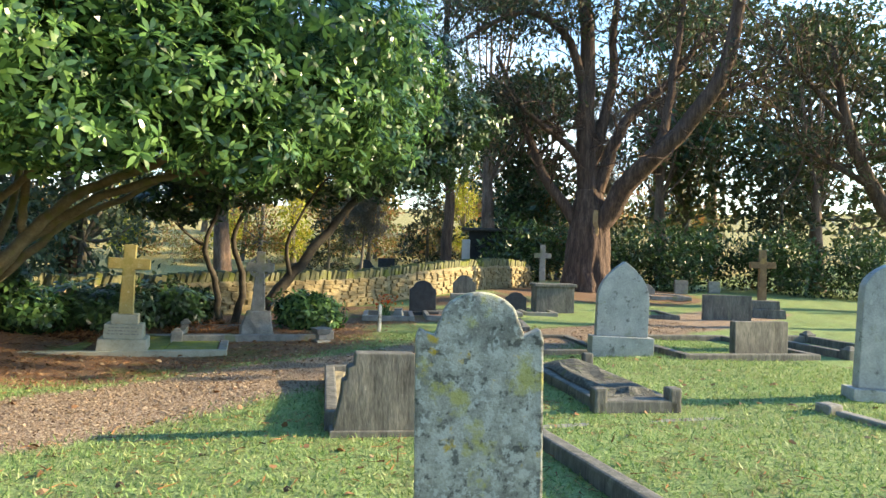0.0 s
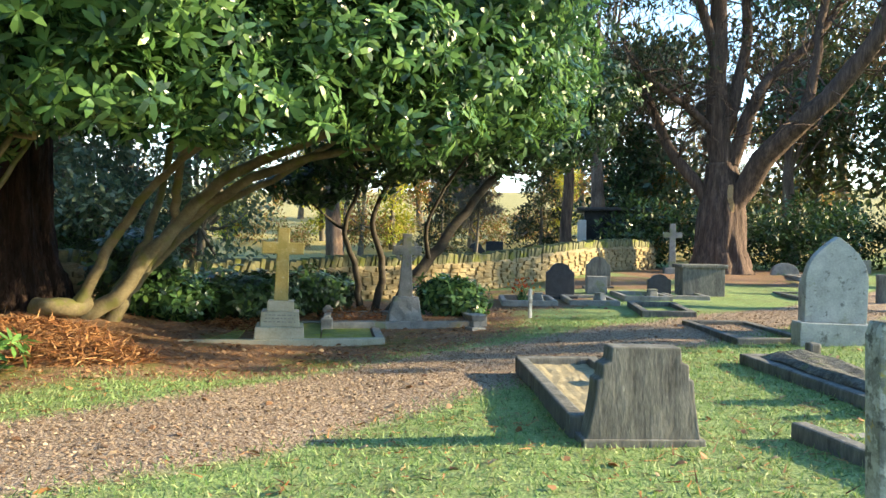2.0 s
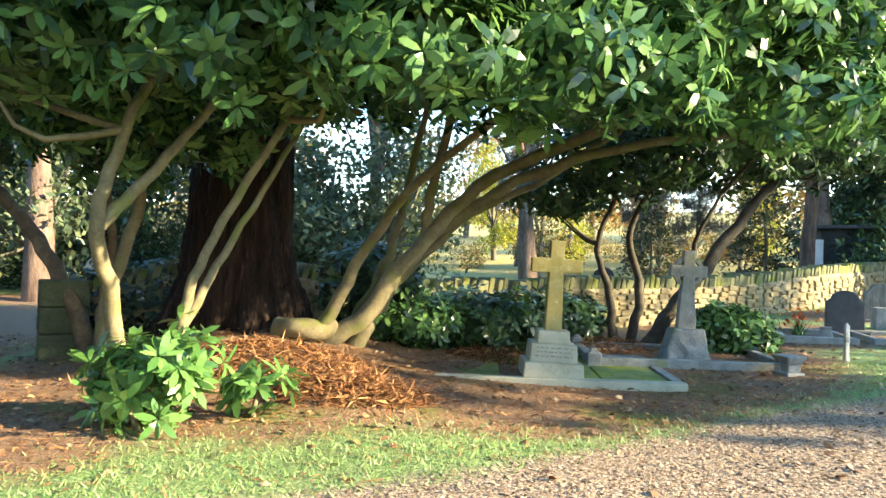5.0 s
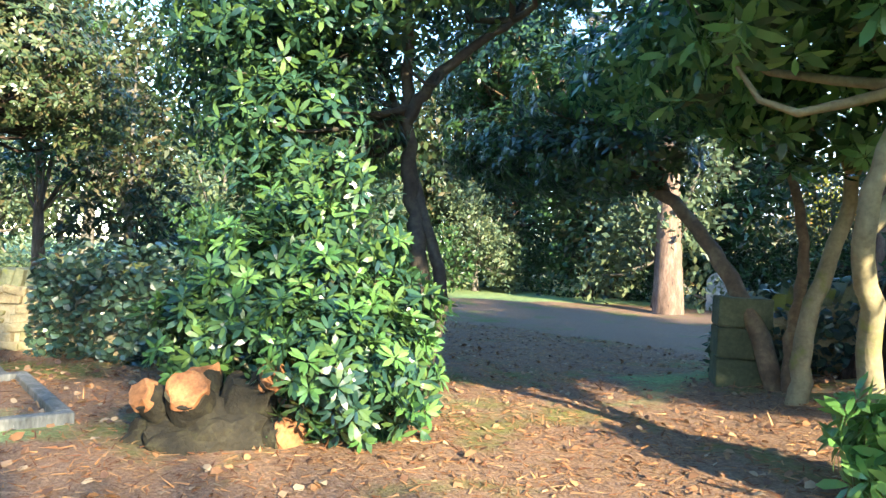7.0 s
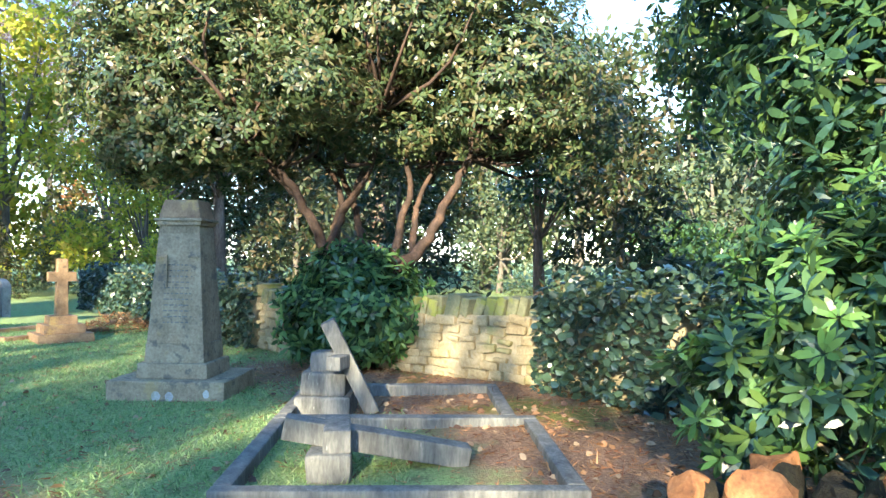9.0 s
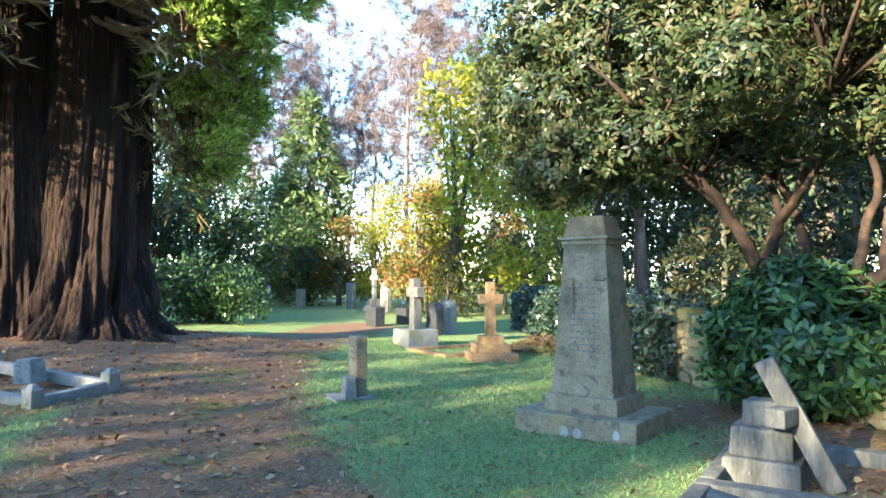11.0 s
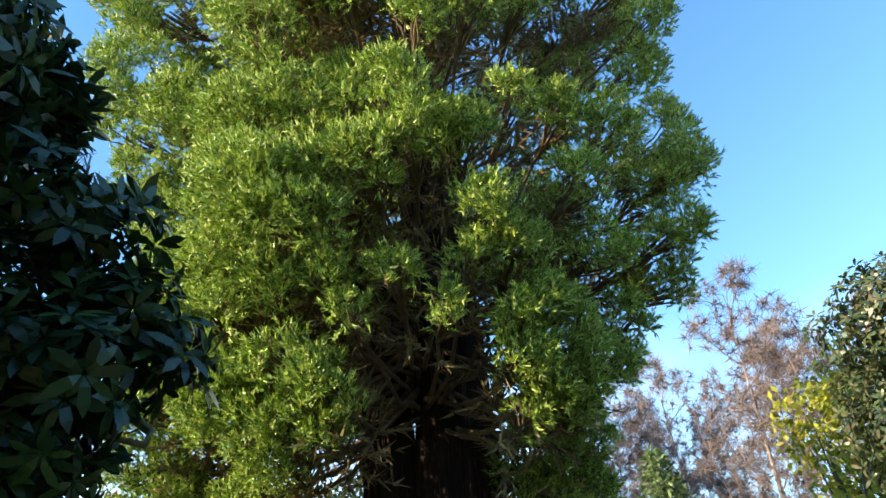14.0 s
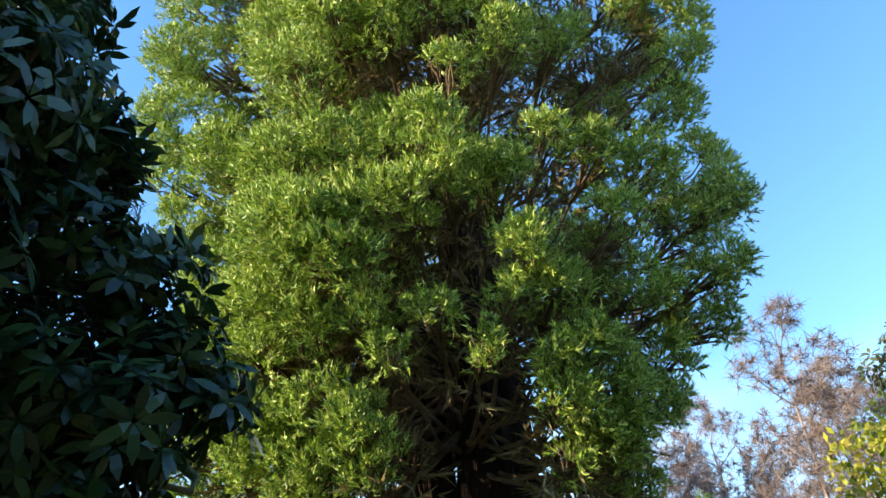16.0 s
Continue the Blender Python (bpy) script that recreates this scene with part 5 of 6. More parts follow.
# the great cedar by the wall
def spreading_tree(name, x, y, limbs, blobs, n, leaf, bark, label, seed, lsize=0.2, lw=0.06, trunk=None, kids=4):
    rng = np.random.default_rng(seed)
    base = base_at(x, y, 0.15)
    t = thing(name, pose(*base), label, "tree")
    if trunk:
        part("trunk", mesh_of("trunk", *trunk, M[bark], True), None, t)
    chunks, tips = [], []
    for pts, r0, r1 in limbs:
        p = smooth_path(pts, 14, r0 * 0.1, rng)
        v, f = tube(p, np.linspace(r0, r1, len(p)), 10, 0.08, seed)
        part("limb", mesh_of("limb", v - base, f, M[bark], True), None, t)
        for q in p[5:]:
            for _ in range(kids // 2):
                d = unit(rng.normal(size=3) + [0, 0, 0.4])
                grow(rng, q, d, 1.3, 0.035, 2, chunks, 0.7, 0.05, 2, 0.7)
    if chunks:
        v, f = join(chunks)
        part("branch_work", mesh_of("branch_work", v - base, f, M[bark]), None, t)["kind"] = "stuff"
    if n:
        pos, out = on_blobs(rng, blobs, n, 0.7)
        crown_part("crown", shifted(far_leaves(rng, pos, out + [0, 0, -0.3], lsize, lw, 1.0), base), M[leaf], t)
    return t


spreading_tree("cedar_tree", 12.2, 20.6, [
    ([(12.1, 20.6, 1.6), (12.15, 20.6, 2.6), (12.22, 20.54, 4.06), (12.0, 20.67, 6.59), (12.08, 20.62, 8.53), (11.81, 20.78, 11.66)], 0.5, 0.2),
    ([(12.2, 20.5, 1.7), (12.39, 20.21, 2.71), (12.98, 19.35, 4.19), (13.67, 18.25, 5.29), (14.39, 17.16, 6.75), (14.69, 16.64, 8.45), (14.67, 16.4, 10.4)], 0.42, 0.16),
    ([(12.4, 20.4, 3.9), (12.59, 20.2, 4.63), (12.98, 20.07, 5.79), (13.52, 20.07, 6.61), (14.72, 19.58, 7.79), (15.79, 19.38, 9.42)], 0.26, 0.1),
    ([(12.0, 20.7, 2.0), (11.84, 20.76, 2.7), (11.01, 21.33, 4.16), (10.59, 21.98, 5.7), (10.23, 22.37, 7.15), (9.7, 23.04, 8.89)], 0.24, 0.08),
    ([(12.1, 20.6, 4.2), (11.91, 20.61, 4.82), (10.9, 20.59, 5.7), (10.08, 20.45, 6.08), (9.36, 20.46, 6.67)], 0.17, 0.06),
    ([(12.0, 20.6, 6.8), (11.88, 20.62, 7.53), (11.21, 20.54, 8.98), (10.0, 20.71, 9.78), (8.53, 20.82, 9.24), (7.17, 20.8, 8.26)], 0.2, 0.06),
    ([(13.3, 18.8, 4.8), (13.52, 18.61, 5.15), (13.89, 18.59, 6.73), (14.12, 18.66, 8.25), (14.54, 18.59, 10.87)], 0.19, 0.09),
    ([(12.2, 20.55, 4.6), (12.48, 20.5, 5.63), (13.0, 20.53, 7.63), (13.13, 20.81, 9.5), (13.49, 20.93, 11.6)], 0.24, 0.1),
    ([(14.2, 17.4, 6.4), (15.4, 17.2, 7.0), (16.8, 17.4, 7.6)], 0.12, 0.05),
], [(9.6, 21.4, 7, 2.4, 2.2, 1.1), (12, 20.5, 11, 3.5, 3, 1.6), (15.5, 19, 10, 2.6, 2.4, 1.8), (17, 19.2, 7.5, 2.0, 2, 0.9), (8.2, 21.6, 5.4, 1.8, 1.6, 0.7), (10, 20.5, 9.6, 2.2, 2, 1.0), (13.8, 21.5, 8, 2.4, 2, 0.9)],
    13000, "yew_leaf", "cedar_bark", "great old cedar with a thick forked reddish trunk", 31, 0.26, 0.07,
    trunk=fluted_trunk([(0, 0, 0), (0, 0, 1.2), (0.05, 0, 2.4), (0.0, 0, 3.6)], [0.85, 0.68, 0.6, 0.4], 64, 0.13, 33, 40))
# Patch of sunlight on the trunk, built as a pale orange block.
lit_patch = thing("sunlit_bark_patch", pose(12.1, 19.98, 2.35, 0, 0, -20), "pale orange sunlit patch on the cedar trunk, built as a block", "bark scar")
part("wood", block(0.26, 0.1, 0.85, taper=0.55, bev=0.03, rough=0.06), M["tan_bark"], lit_patch)

spreading_tree("pine_tree", 7.6, 22.3, [
    ([(7.6, 22.3, 0.0), (7.7, 22.2, 3.0), (7.5, 22.2, 7.0), (7.4, 22.2, 11)], 0.22, 0.08),
    ([(7.6, 22.2, 4.2), (6.6, 21.4, 4.9), (5.4, 20.6, 5.2)], 0.09, 0.03),
    ([(7.5, 22.2, 5.6), (8.8, 21.6, 6.2), (10.0, 21.0, 6.3)], 0.08, 0.03),
    ([(7.5, 22.2, 6.6), (6.2, 21.6, 7.6), (4.8, 21.0, 8.1)], 0.08, 0.03),
], [(5.2, 20.4, 5.4, 1.5, 1.3, 0.8), (7.0, 20.8, 6.6, 1.7, 1.4, 0.9), (4.6, 21.0, 7.6, 1.6, 1.4, 1.0), (9.0, 21.0, 6.6, 1.3, 1.2, 0.7), (6.6, 21.5, 8.8, 2.2, 1.8, 1.2), (8.6, 22, 10, 2.2, 2, 1.3), (3.6, 19.6, 6.2, 1.2, 1.0, 0.8), (5.2, 19.4, 4.3, 1.0, 0.9, 0.5)],
    13000, "yew_leaf", "cedar_bark", "feathery pine with drooping grey-green boughs beyond the wall", 35, 0.2, 0.035)

spreading_tree("yew_tree", 20.0, 14.6, [
    ([(20.0, 14.6, 0.0), (19.6, 14.7, 2.0), (18.6, 15.0, 3.6), (17.6, 15.2, 5.6), (17.2, 15.4, 8)], 0.32, 0.1),
    ([(19.6, 14.7, 2.0), (20.4, 14.2, 4.0), (20.8, 14, 7)], 0.22, 0.08),
    ([(18.4, 15.0, 3.9), (17.4, 15.6, 4.6), (16.4, 16.0, 5.0)], 0.12, 0.04),
    ([(17.6, 15.2, 5.6), (16.4, 15.4, 6.8), (15.4, 15.6, 7.6)], 0.1, 0.04),
], [(16.4, 15.8, 5.2, 1.6, 1.5, 0.7), (15.4, 15.6, 7.6, 1.8, 1.6, 0.9), (18, 15, 7.4, 2, 1.8, 1.0), (20.5, 14.2, 6.4, 1.8, 1.8, 1.2), (18.0, 15.4, 4.2, 1.2, 1.2, 0.6), (17, 15.5, 9.4, 2.4, 2, 1.1)],
    4200, "yew_leaf", "cedar_bark", "old yew with a leaning bare trunk at the lawn edge", 36, 0.22, 0.06)

# dark tree behind the wheel cross
rhododendron("holly_tree", 1.2, 13.6, [
    ([(0.2, 13.4, 0.0), (0.1, 13.4, 0.9), (-0.1, 13.3, 1.6), (0.2, 13.2, 2.5)], 0.07, 0.03),
    ([(0.45, 13.5, 0.0), (0.6, 13.5, 1.0), (0.4, 13.4, 1.8), (0.9, 13.3, 2.8)], 0.08, 0.03),
    ([(0.7, 13.6, 0.0), (1.4, 13.8, 0.9), (2.2, 14.0, 1.9), (3.1, 14.2, 2.9), (3.8, 14.4, 3.4)], 0.13, 0.05),
    ([(1.5, 13.8, 1.0), (1.4, 13.4, 1.7), (1.7, 13.2, 2.4)], 0.05, 0.02),
], [(0.2, 13.4, 2.9, 1.5, 1.2, 0.6), (1.8, 13.8, 3.2, 1.6, 1.3, 0.7), (3.4, 14.4, 3.4, 1.5, 1.2, 0.7), (1.2, 13.8, 4.3, 2.4, 1.6, 1.0), (3.8, 14.8, 4.5, 1.8, 1.5, 1.0), (4.9, 15.5, 3.9, 1.2, 1.0, 0.9), (5.4, 16.2, 4.9, 1.5, 1.3, 1.0), (2.8, 14.5, 5.6, 2.6, 1.8, 1.0), (-0.6, 13.6, 2.4, 0.9, 0.8, 0.4)],
    4800, "dark_leaf", "black_bark", "dark evergreen tree arching over the wheel cross", 37, 0.16, 0.055)

# the multi-stemmed rhododendron by the left wall
rhododendron("rhododendron_tree", -14.3, 3.9, [
    ([(-14.4, 3.6, -0.1), (-14.41, 3.53, 0.58), (-14.41, 3.48, 1.24), (-14.3, 3.37, 1.64), (-14.16, 3.16, 2.03), (-14.02, 2.92, 2.35), (-13.75, 2.58, 2.72)], 0.1, 0.035),
    ([(-14.6, 3.65, -0.1), (-14.62, 3.6, 0.56), (-14.62, 3.59, 1.65), (-14.64, 3.83, 2.06), (-14.65, 4.09, 2.66), (-14.66, 4.32, 3.33)], 0.09, 0.03),
    ([(-14.75, 3.95, -0.1), (-14.75, 3.95, 1.31), (-14.94, 3.86, 1.87), (-15.12, 3.59, 2.54), (-15.3, 3.32, 3.03)], 0.07, 0.03),
    ([(-14.46, 4.2, -0.1), (-14.46, 4.27, 0.53), (-14.46, 4.43, 1.44), (-14.46, 4.49, 1.83), (-14.36, 4.6, 2.2), (-14.16, 4.47, 2.81)], 0.075, 0.03),
    ([(-14.36, 4.25, -0.1), (-14.36, 4.43, 1.06), (-14.25, 4.66, 1.28), (-14.14, 4.93, 1.71), (-14.03, 5.11, 2.12), (-13.9, 5.34, 2.53)], 0.1, 0.04),
    ([(-14.31, 4.61, 1.19), (-14.45, 4.66, 1.7), (-14.55, 4.71, 2.03), (-14.64, 4.96, 2.55)], 0.055, 0.025),
    ([(-14.41, 3.48, 1.31), (-14.63, 3.69, 1.85), (-14.81, 3.51, 2.43), (-14.96, 3.03, 2.84)], 0.055, 0.025),
    ([(-14.16, 3.16, 2.03), (-14.2, 2.6, 2.5), (-14.3, 1.9, 2.9)], 0.045, 0.02),
    ([(-14.64, 3.83, 2.06), (-14.3, 4.1, 2.5), (-14.0, 4.2, 3.1)], 0.045, 0.02),
], [(-14.2, 1.1, 3.4, 0.9, 0.8, 0.9), (-14.4, 1.7, 3.3, 1.1, 1.0, 0.8), (-13.9, 2.4, 2.8, 0.8, 0.8, 0.5), (-14.8, 2.4, 2.6, 0.9, 0.8, 0.5), (-15.0, 4.3, 2.9, 1.3, 1.3, 0.5), (-14.2, 1.3, 2.6, 0.7, 0.7, 0.5), (-14.0, 1.3, 4.3, 0.9, 0.9, 0.7), (-14.3, 6.6, 3.1, 1.0, 1.0, 0.7), (-14.5, 2.6, 3.8, 1.6, 1.5, 1.0), (-14.3, 4.2, 4.1, 1.7, 1.5, 0.9), (-14.2, 5.8, 3.6, 1.5, 1.4, 0.9), (-14.6, 3.4, 4.7, 2.0, 1.9, 0.8), (-14.4, 5.2, 4.6, 1.8, 1.6, 0.8), (-14.8, 2.2, 4.3, 1.4, 1.3, 0.8), (-13.4, 3.4, 3.2, 0.9, 0.8, 0.5), (-14.8, 1.2, 2.7, 0.8, 0.7, 0.4), (-13.6, 5.6, 2.9, 0.8, 0.8, 0.4)],
    15000, "olive_leaf", "red_bark", "round-crowned rhododendron tree on several bare reddish stems", 41, 0.1, 0.034, twigs=320)
rhododendron("rhododendron_shrub", -14.0, 3.7, [], [(-14.35, 3.45, 0.5, 0.6, 0.55, 0.6), (-14.0, 4.0, 0.55, 0.65, 0.65, 0.65), (-14.1, 4.45, 0.5, 0.55, 0.5, 0.6), (-14.3, 3.9, 1.05, 0.6, 0.65, 0.4)],
    1500, "rhodo_leaf", "red_bark", "dense green shrub round the foot of a rhododendron", 43, 0.15, 0.045, category="shrub")

# laurel shrub with stump, and the twin stemmed tree behind it
rhododendron("laurel_shrub", -7.6, 6.9, [], [(-7.6, 6.7, 0.45, 0.6, 0.5, 0.5), (-7.4, 6.95, 0.4, 0.45, 0.4, 0.4), (-8.0, 6.8, 0.85, 0.5, 0.45, 0.45), (-7.75, 6.85, 1.45, 0.14, 0.14, 0.45), (-7.98, 6.7, 1.35, 0.13, 0.13, 0.4), (-7.52, 7.0, 1.25, 0.14, 0.14, 0.4), (-8.25, 6.6, 1.25, 0.13, 0.13, 0.42), (-8.5, 6.35, 1.15, 0.12, 0.12, 0.4), (-8.5, 6.5, 0.9, 0.55, 0.45, 0.6), (-8.7, 6.2, 0.6, 0.4, 0.35, 0.45), (-7.5, 7.1, 0.8, 0.35, 0.35, 0.35)],
    1250, "laurel_leaf", "rhodo_bark", "leafy bright green laurel shrub sprouting from the ground", 47, 0.115, 0.033, 9, category="shrub", tip="bright_leaf", droop=0.05)
rhododendron("laurel_tree", -8.3, 8.0, [
    ([(-8.25, 8.05, 0.0), (-8.27, 8.0, 1.05), (-8.4, 7.95, 1.8), (-8.33, 7.8, 2.5), (-8.1, 7.6, 3.4)], 0.1, 0.04),
    ([(-8.2, 8.0, 0.1), (-8.1, 8.1, 0.9), (-8.3, 8.05, 1.5), (-8.6, 8.0, 2.3), (-8.9, 7.8, 3.2)], 0.07, 0.03),
    ([(-8.33, 7.8, 2.4), (-8.0, 7.9, 2.8), (-7.5, 8.2, 3.2)], 0.06, 0.03),
], [(-8.9, 7.2, 2.2, 0.9, 0.7, 0.7), (-9.3, 7.2, 3.2, 1.2, 1.0, 0.9), (-8.4, 7.4, 3.6, 1.2, 1.1, 0.8), (-8.9, 6.9, 1.5, 0.7, 0.5, 0.5), (-9.9, 7.0, 4.0, 1.5, 1.2, 0.9), (-8.6, 7.4, 4.8, 1.6, 1.4, 0.9), (-7.4, 8.4, 4.0, 1.2, 1.1, 0.7), (-10.6, 7.3, 3.0, 1.0, 0.9, 0.8), (-9.3, 6.9, 2.4, 0.6, 0.5, 0.6)],
    4200, "laurel_leaf", "black_bark", "open-crowned laurel tree on two twisted stems", 53, 0.12, 0.036)
stump = thing("tree_stump", pose(-8.06, 6.06, gzf(-8.06, 6.06) - 0.05, 0, 0, 63), "freshly sawn stump with orange cut faces and dark base", "tree stump")
base = bmesh.new()
bmesh.ops.create_icosphere(base, subdivisions=4, radius=1)
for v in base.verts:
    d = v.co.copy()
    lump = 1.08 + 0.3 * noise.noise(d * 2.2) + 0.12 * noise.noise(d * 7) + 0.05 * noise.noise(d * 19)
    v.co = Vector((d.x * 0.47, d.y * 0.3, d.z * 0.31)) * lump
part("base", base, M["dark_wood"], stump)
for px, py, pz, rr, hh, to, cut in ((-0.13, -0.08, 0.3, 0.13, 0.22, (-0.12, -0.72, 0.62), True), (-0.34, -0.02, 0.3, 0.1, 0.17, (-0.5, -0.6, 0.5), True),
                                    (0.2, 0.02, 0.2, 0.17, 0.26, (0.2, -0.15, 0.95), False), (0.3, -0.02, 0.4, 0.1, 0.15, (0.35, -0.6, 0.6), True),
                                    (0.38, -0.08, 0.08, 0.12, 0.2, (0.55, -0.8, 0.2), True), (-0.05, 0.14, 0.26, 0.1, 0.22, (-0.1, 0.3, 0.9), True)):
    turn = Vector(to).to_track_quat("Z", "Y").to_matrix().to_4x4()
    turn.translation = (px, py, pz)
    b = bmesh.new()
    bmesh.ops.create_cone(b, cap_ends=True, segments=24, radius1=rr * 1.2, radius2=rr, depth=hh, matrix=Matrix.Translation((0, 0, hh / 2)))
    bmesh.ops.subdivide_edges(b, edges=b.edges[:], cuts=2, use_grid_fill=True)
    for v in b.verts:
        v.co += noise.noise_vector(v.co * 11 + Vector((px * 9, 0, 0))) * 0.02
    b.transform(turn)
    limb = part("sawn_limb", b, M["dark_wood"], stump)
    if cut:
        b = bmesh.new()
        bmesh.ops.create_cone(b, cap_ends=True, segments=24, radius1=rr * 1.04, radius2=rr * 0.93, depth=0.07, matrix=Matrix.Translation((0, 0, hh)))
        bmesh.ops.bevel(b, geom=b.edges[:], offset=0.008, segments=1, affect="EDGES")
        for v in b.verts:
            v.co += noise.noise_vector(v.co * 14 + Vector((px * 7, 3, 0))) * 0.035
        b.transform(turn)
        part("cut_face", b, M["cut_wood"], limb, "orange sawn cut face")

# dark tree leaning over the gateway
rhododendron("holly_tree", -6.1, 10.5, [
    ([(-6.15, 10.6, 0.0), (-6.55, 10.8, 0.75), (-7.1, 11.0, 1.45), (-7.7, 11.2, 2.0), (-8.8, 11.6, 2.55), (-10.2, 12.0, 2.9), (-11.8, 12.8, 3.6)], 0.1, 0.04),
    ([(-6.05, 10.5, 0.0), (-6.15, 10.7, 0.6), (-6.1, 10.8, 1.3), (-6.3, 10.9, 2.2), (-6.9, 11.1, 3.0)], 0.075, 0.03),
    ([(-7.7, 11.2, 2.0), (-8.1, 11.3, 2.7), (-8.8, 11.5, 3.5)], 0.05, 0.03),
], [(-8.2, 11.2, 2.55, 0.8, 0.7, 0.5), (-9.2, 11.6, 2.6, 0.9, 0.8, 0.6), (-10.2, 12.0, 2.75, 1.0, 0.9, 0.7), (-9.2, 11.4, 3.5, 1.0, 0.9, 0.6), (-11.2, 12.4, 3.0, 1.0, 0.9, 0.7), (-11.9, 12.9, 3.3, 1.2, 1.1, 0.9), (-12.4, 13.2, 4.6, 1.6, 1.4, 1.0), (-11.2, 12.4, 4.6, 1.1, 1.0, 0.8), (-12.8, 13.6, 6.0, 1.6, 1.5, 0.9)],
    3600, "dark_leaf", "bough_bark", "dark evergreen tree leaning over the gateway", 59, 0.13, 0.045, twigs=120)

# small rhododendrons in the needle litter
for sx, sy, blobs, n, sd in ((-4.5, 8.2, [(-4.5, 8.15, 0.38, 0.42, 0.38, 0.34), (-4.2, 8.25, 0.55, 0.3, 0.28, 0.28), (-4.65, 8.3, 0.35, 0.28, 0.28, 0.25)], 115, 61), (-3.75, 8.45, [(-3.75, 8.45, 0.28, 0.22, 0.2, 0.18)], 16, 67)):
    rhododendron("rhododendron_shrub", sx, sy, [], blobs, n, "bright_leaf", "rhodo_bark", "young bright green rhododendron with whorled leaves in needle litter", sd, 0.17, 0.048, 9, category="shrub", droop=0.2)
# evergreen shrubs before the wall
SHRUBS = [(-1.9, 12.7, 1.0, 0.85, "dark_leaf", 520), (-2.9, 12.2, 0.7, 0.7, "rhodo_leaf", 420), (1.7, 13.2, 0.6, 0.65, "rhodo_leaf", 380), (-6.9, 11.9, 0.6, 0.6, "dark_leaf", 260), (-0.7, 13.8, 0.8, 0.8, "dark_leaf", 380), (-3.4, 12.4, 0.7, 1.2, "dark_leaf", 420)]
for k, (sx, sy, r, h, lf, n) in enumerate(SHRUBS):
    rhododendron("evergreen_shrub", sx, sy, [], [(sx, sy, gzf(sx, sy) + h * 0.5, r, r * 0.7, h * 0.55), (sx + 0.3, sy - 0.2, gzf(sx, sy) + h * 0.4, r * 0.7, r * 0.5, h * 0.5)], n, lf, "rhodo_bark", "dark glossy evergreen shrub before the stone wall", 70 + k, 0.15, 0.05, category="shrub")
# dark leaves hanging over the end of the walk
rhododendron("rhododendron_tree", -5.0, 0.4, [([(-5.0, 0.4, -0.1), (-5.1, 0.6, 1.2), (-5.3, 0.8, 2.4), (-5.6, 1.0, 3.4)], 0.12, 0.05), ([(-5.1, 0.3, 0.0), (-5.6, 0.1, 1.4), (-6.1, 0.2, 2.4), (-6.4, 0.6, 3.0)], 0.09, 0.03)],
    [(-5.35, 1.35, 3.0, 0.75, 0.75, 0.8), (-5.9, 0.9, 2.6, 0.7, 0.55, 0.7), (-5.2, 1.6, 3.9, 0.65, 0.7, 0.6), (-5.2, 0.6, 4.2, 1.1, 1.0, 0.7), (-6.2, 0.35, 2.2, 0.6, 0.45, 0.6), (-5.0, 0.2, 2.2, 1.0, 0.9, 0.9), (-6.0, 0.2, 3.2, 0.7, 0.6, 0.6), (-6.15, 1.15, 2.75, 0.45, 0.4, 0.45), (-6.35, 0.95, 2.3, 0.4, 0.35, 0.4), (-5.55, 1.7, 3.3, 0.4, 0.45, 0.6), (-5.9, 0.7, 2.0, 0.7, 0.6, 0.6), (-6.45, 1.25, 2.6, 0.35, 0.35, 0.4), (-5.7, 1.9, 3.8, 0.35, 0.4, 0.5), (-6.0, 1.0, 1.9, 0.6, 0.5, 0.5),
     (-5.54, 1.76, 4.93, 0.34, 0.34, 0.37), (-5.71, 1.81, 5.22, 0.20, 0.20, 0.22), (-5.71, 1.60, 4.66, 0.32, 0.32, 0.35), (-5.76, 1.38, 4.23, 0.36, 0.36, 0.40), (-6.08, 1.33, 3.95, 0.28, 0.28, 0.31), (-6.39, 1.22, 3.38, 0.32, 0.32, 0.35), (-6.63, 1.23, 2.94, 0.30, 0.30, 0.33), (-6.80, 1.25, 2.77, 0.22, 0.22, 0.24), (-6.11, 1.23, 3.56, 0.40, 0.40, 0.44)],
    3200, "dark_leaf", "rhodo_bark", "dark overhanging rhododendron close to the path", 83, 0.14, 0.042, 8, shell=0.7)


# ---- the churchyard wall ----
def wall_stones(variants=8, coping=False):
    out = []
    for k in range(variants):
        r = random.Random(k + (50 if coping else 0))
        if coping:
            b = block(r.uniform(0.09, 0.14), 0.4, r.uniform(0.2, 0.27), bev=0.016)
        else:
            b = block(r.uniform(0.12, 0.3), 0.07, r.uniform(0.05, 0.11), bev=0.018)
        for v in b.verts:
            v.co += noise.noise_vector(v.co * 11 + Vector((k * 5, 0, 0))) * 0.018
        out.append(bm_mesh("stone", b, M["mossy_coping" if coping else "wall_stone"]))
    return out


STONE, COPING = wall_stones(), wall_stones(coping=True)


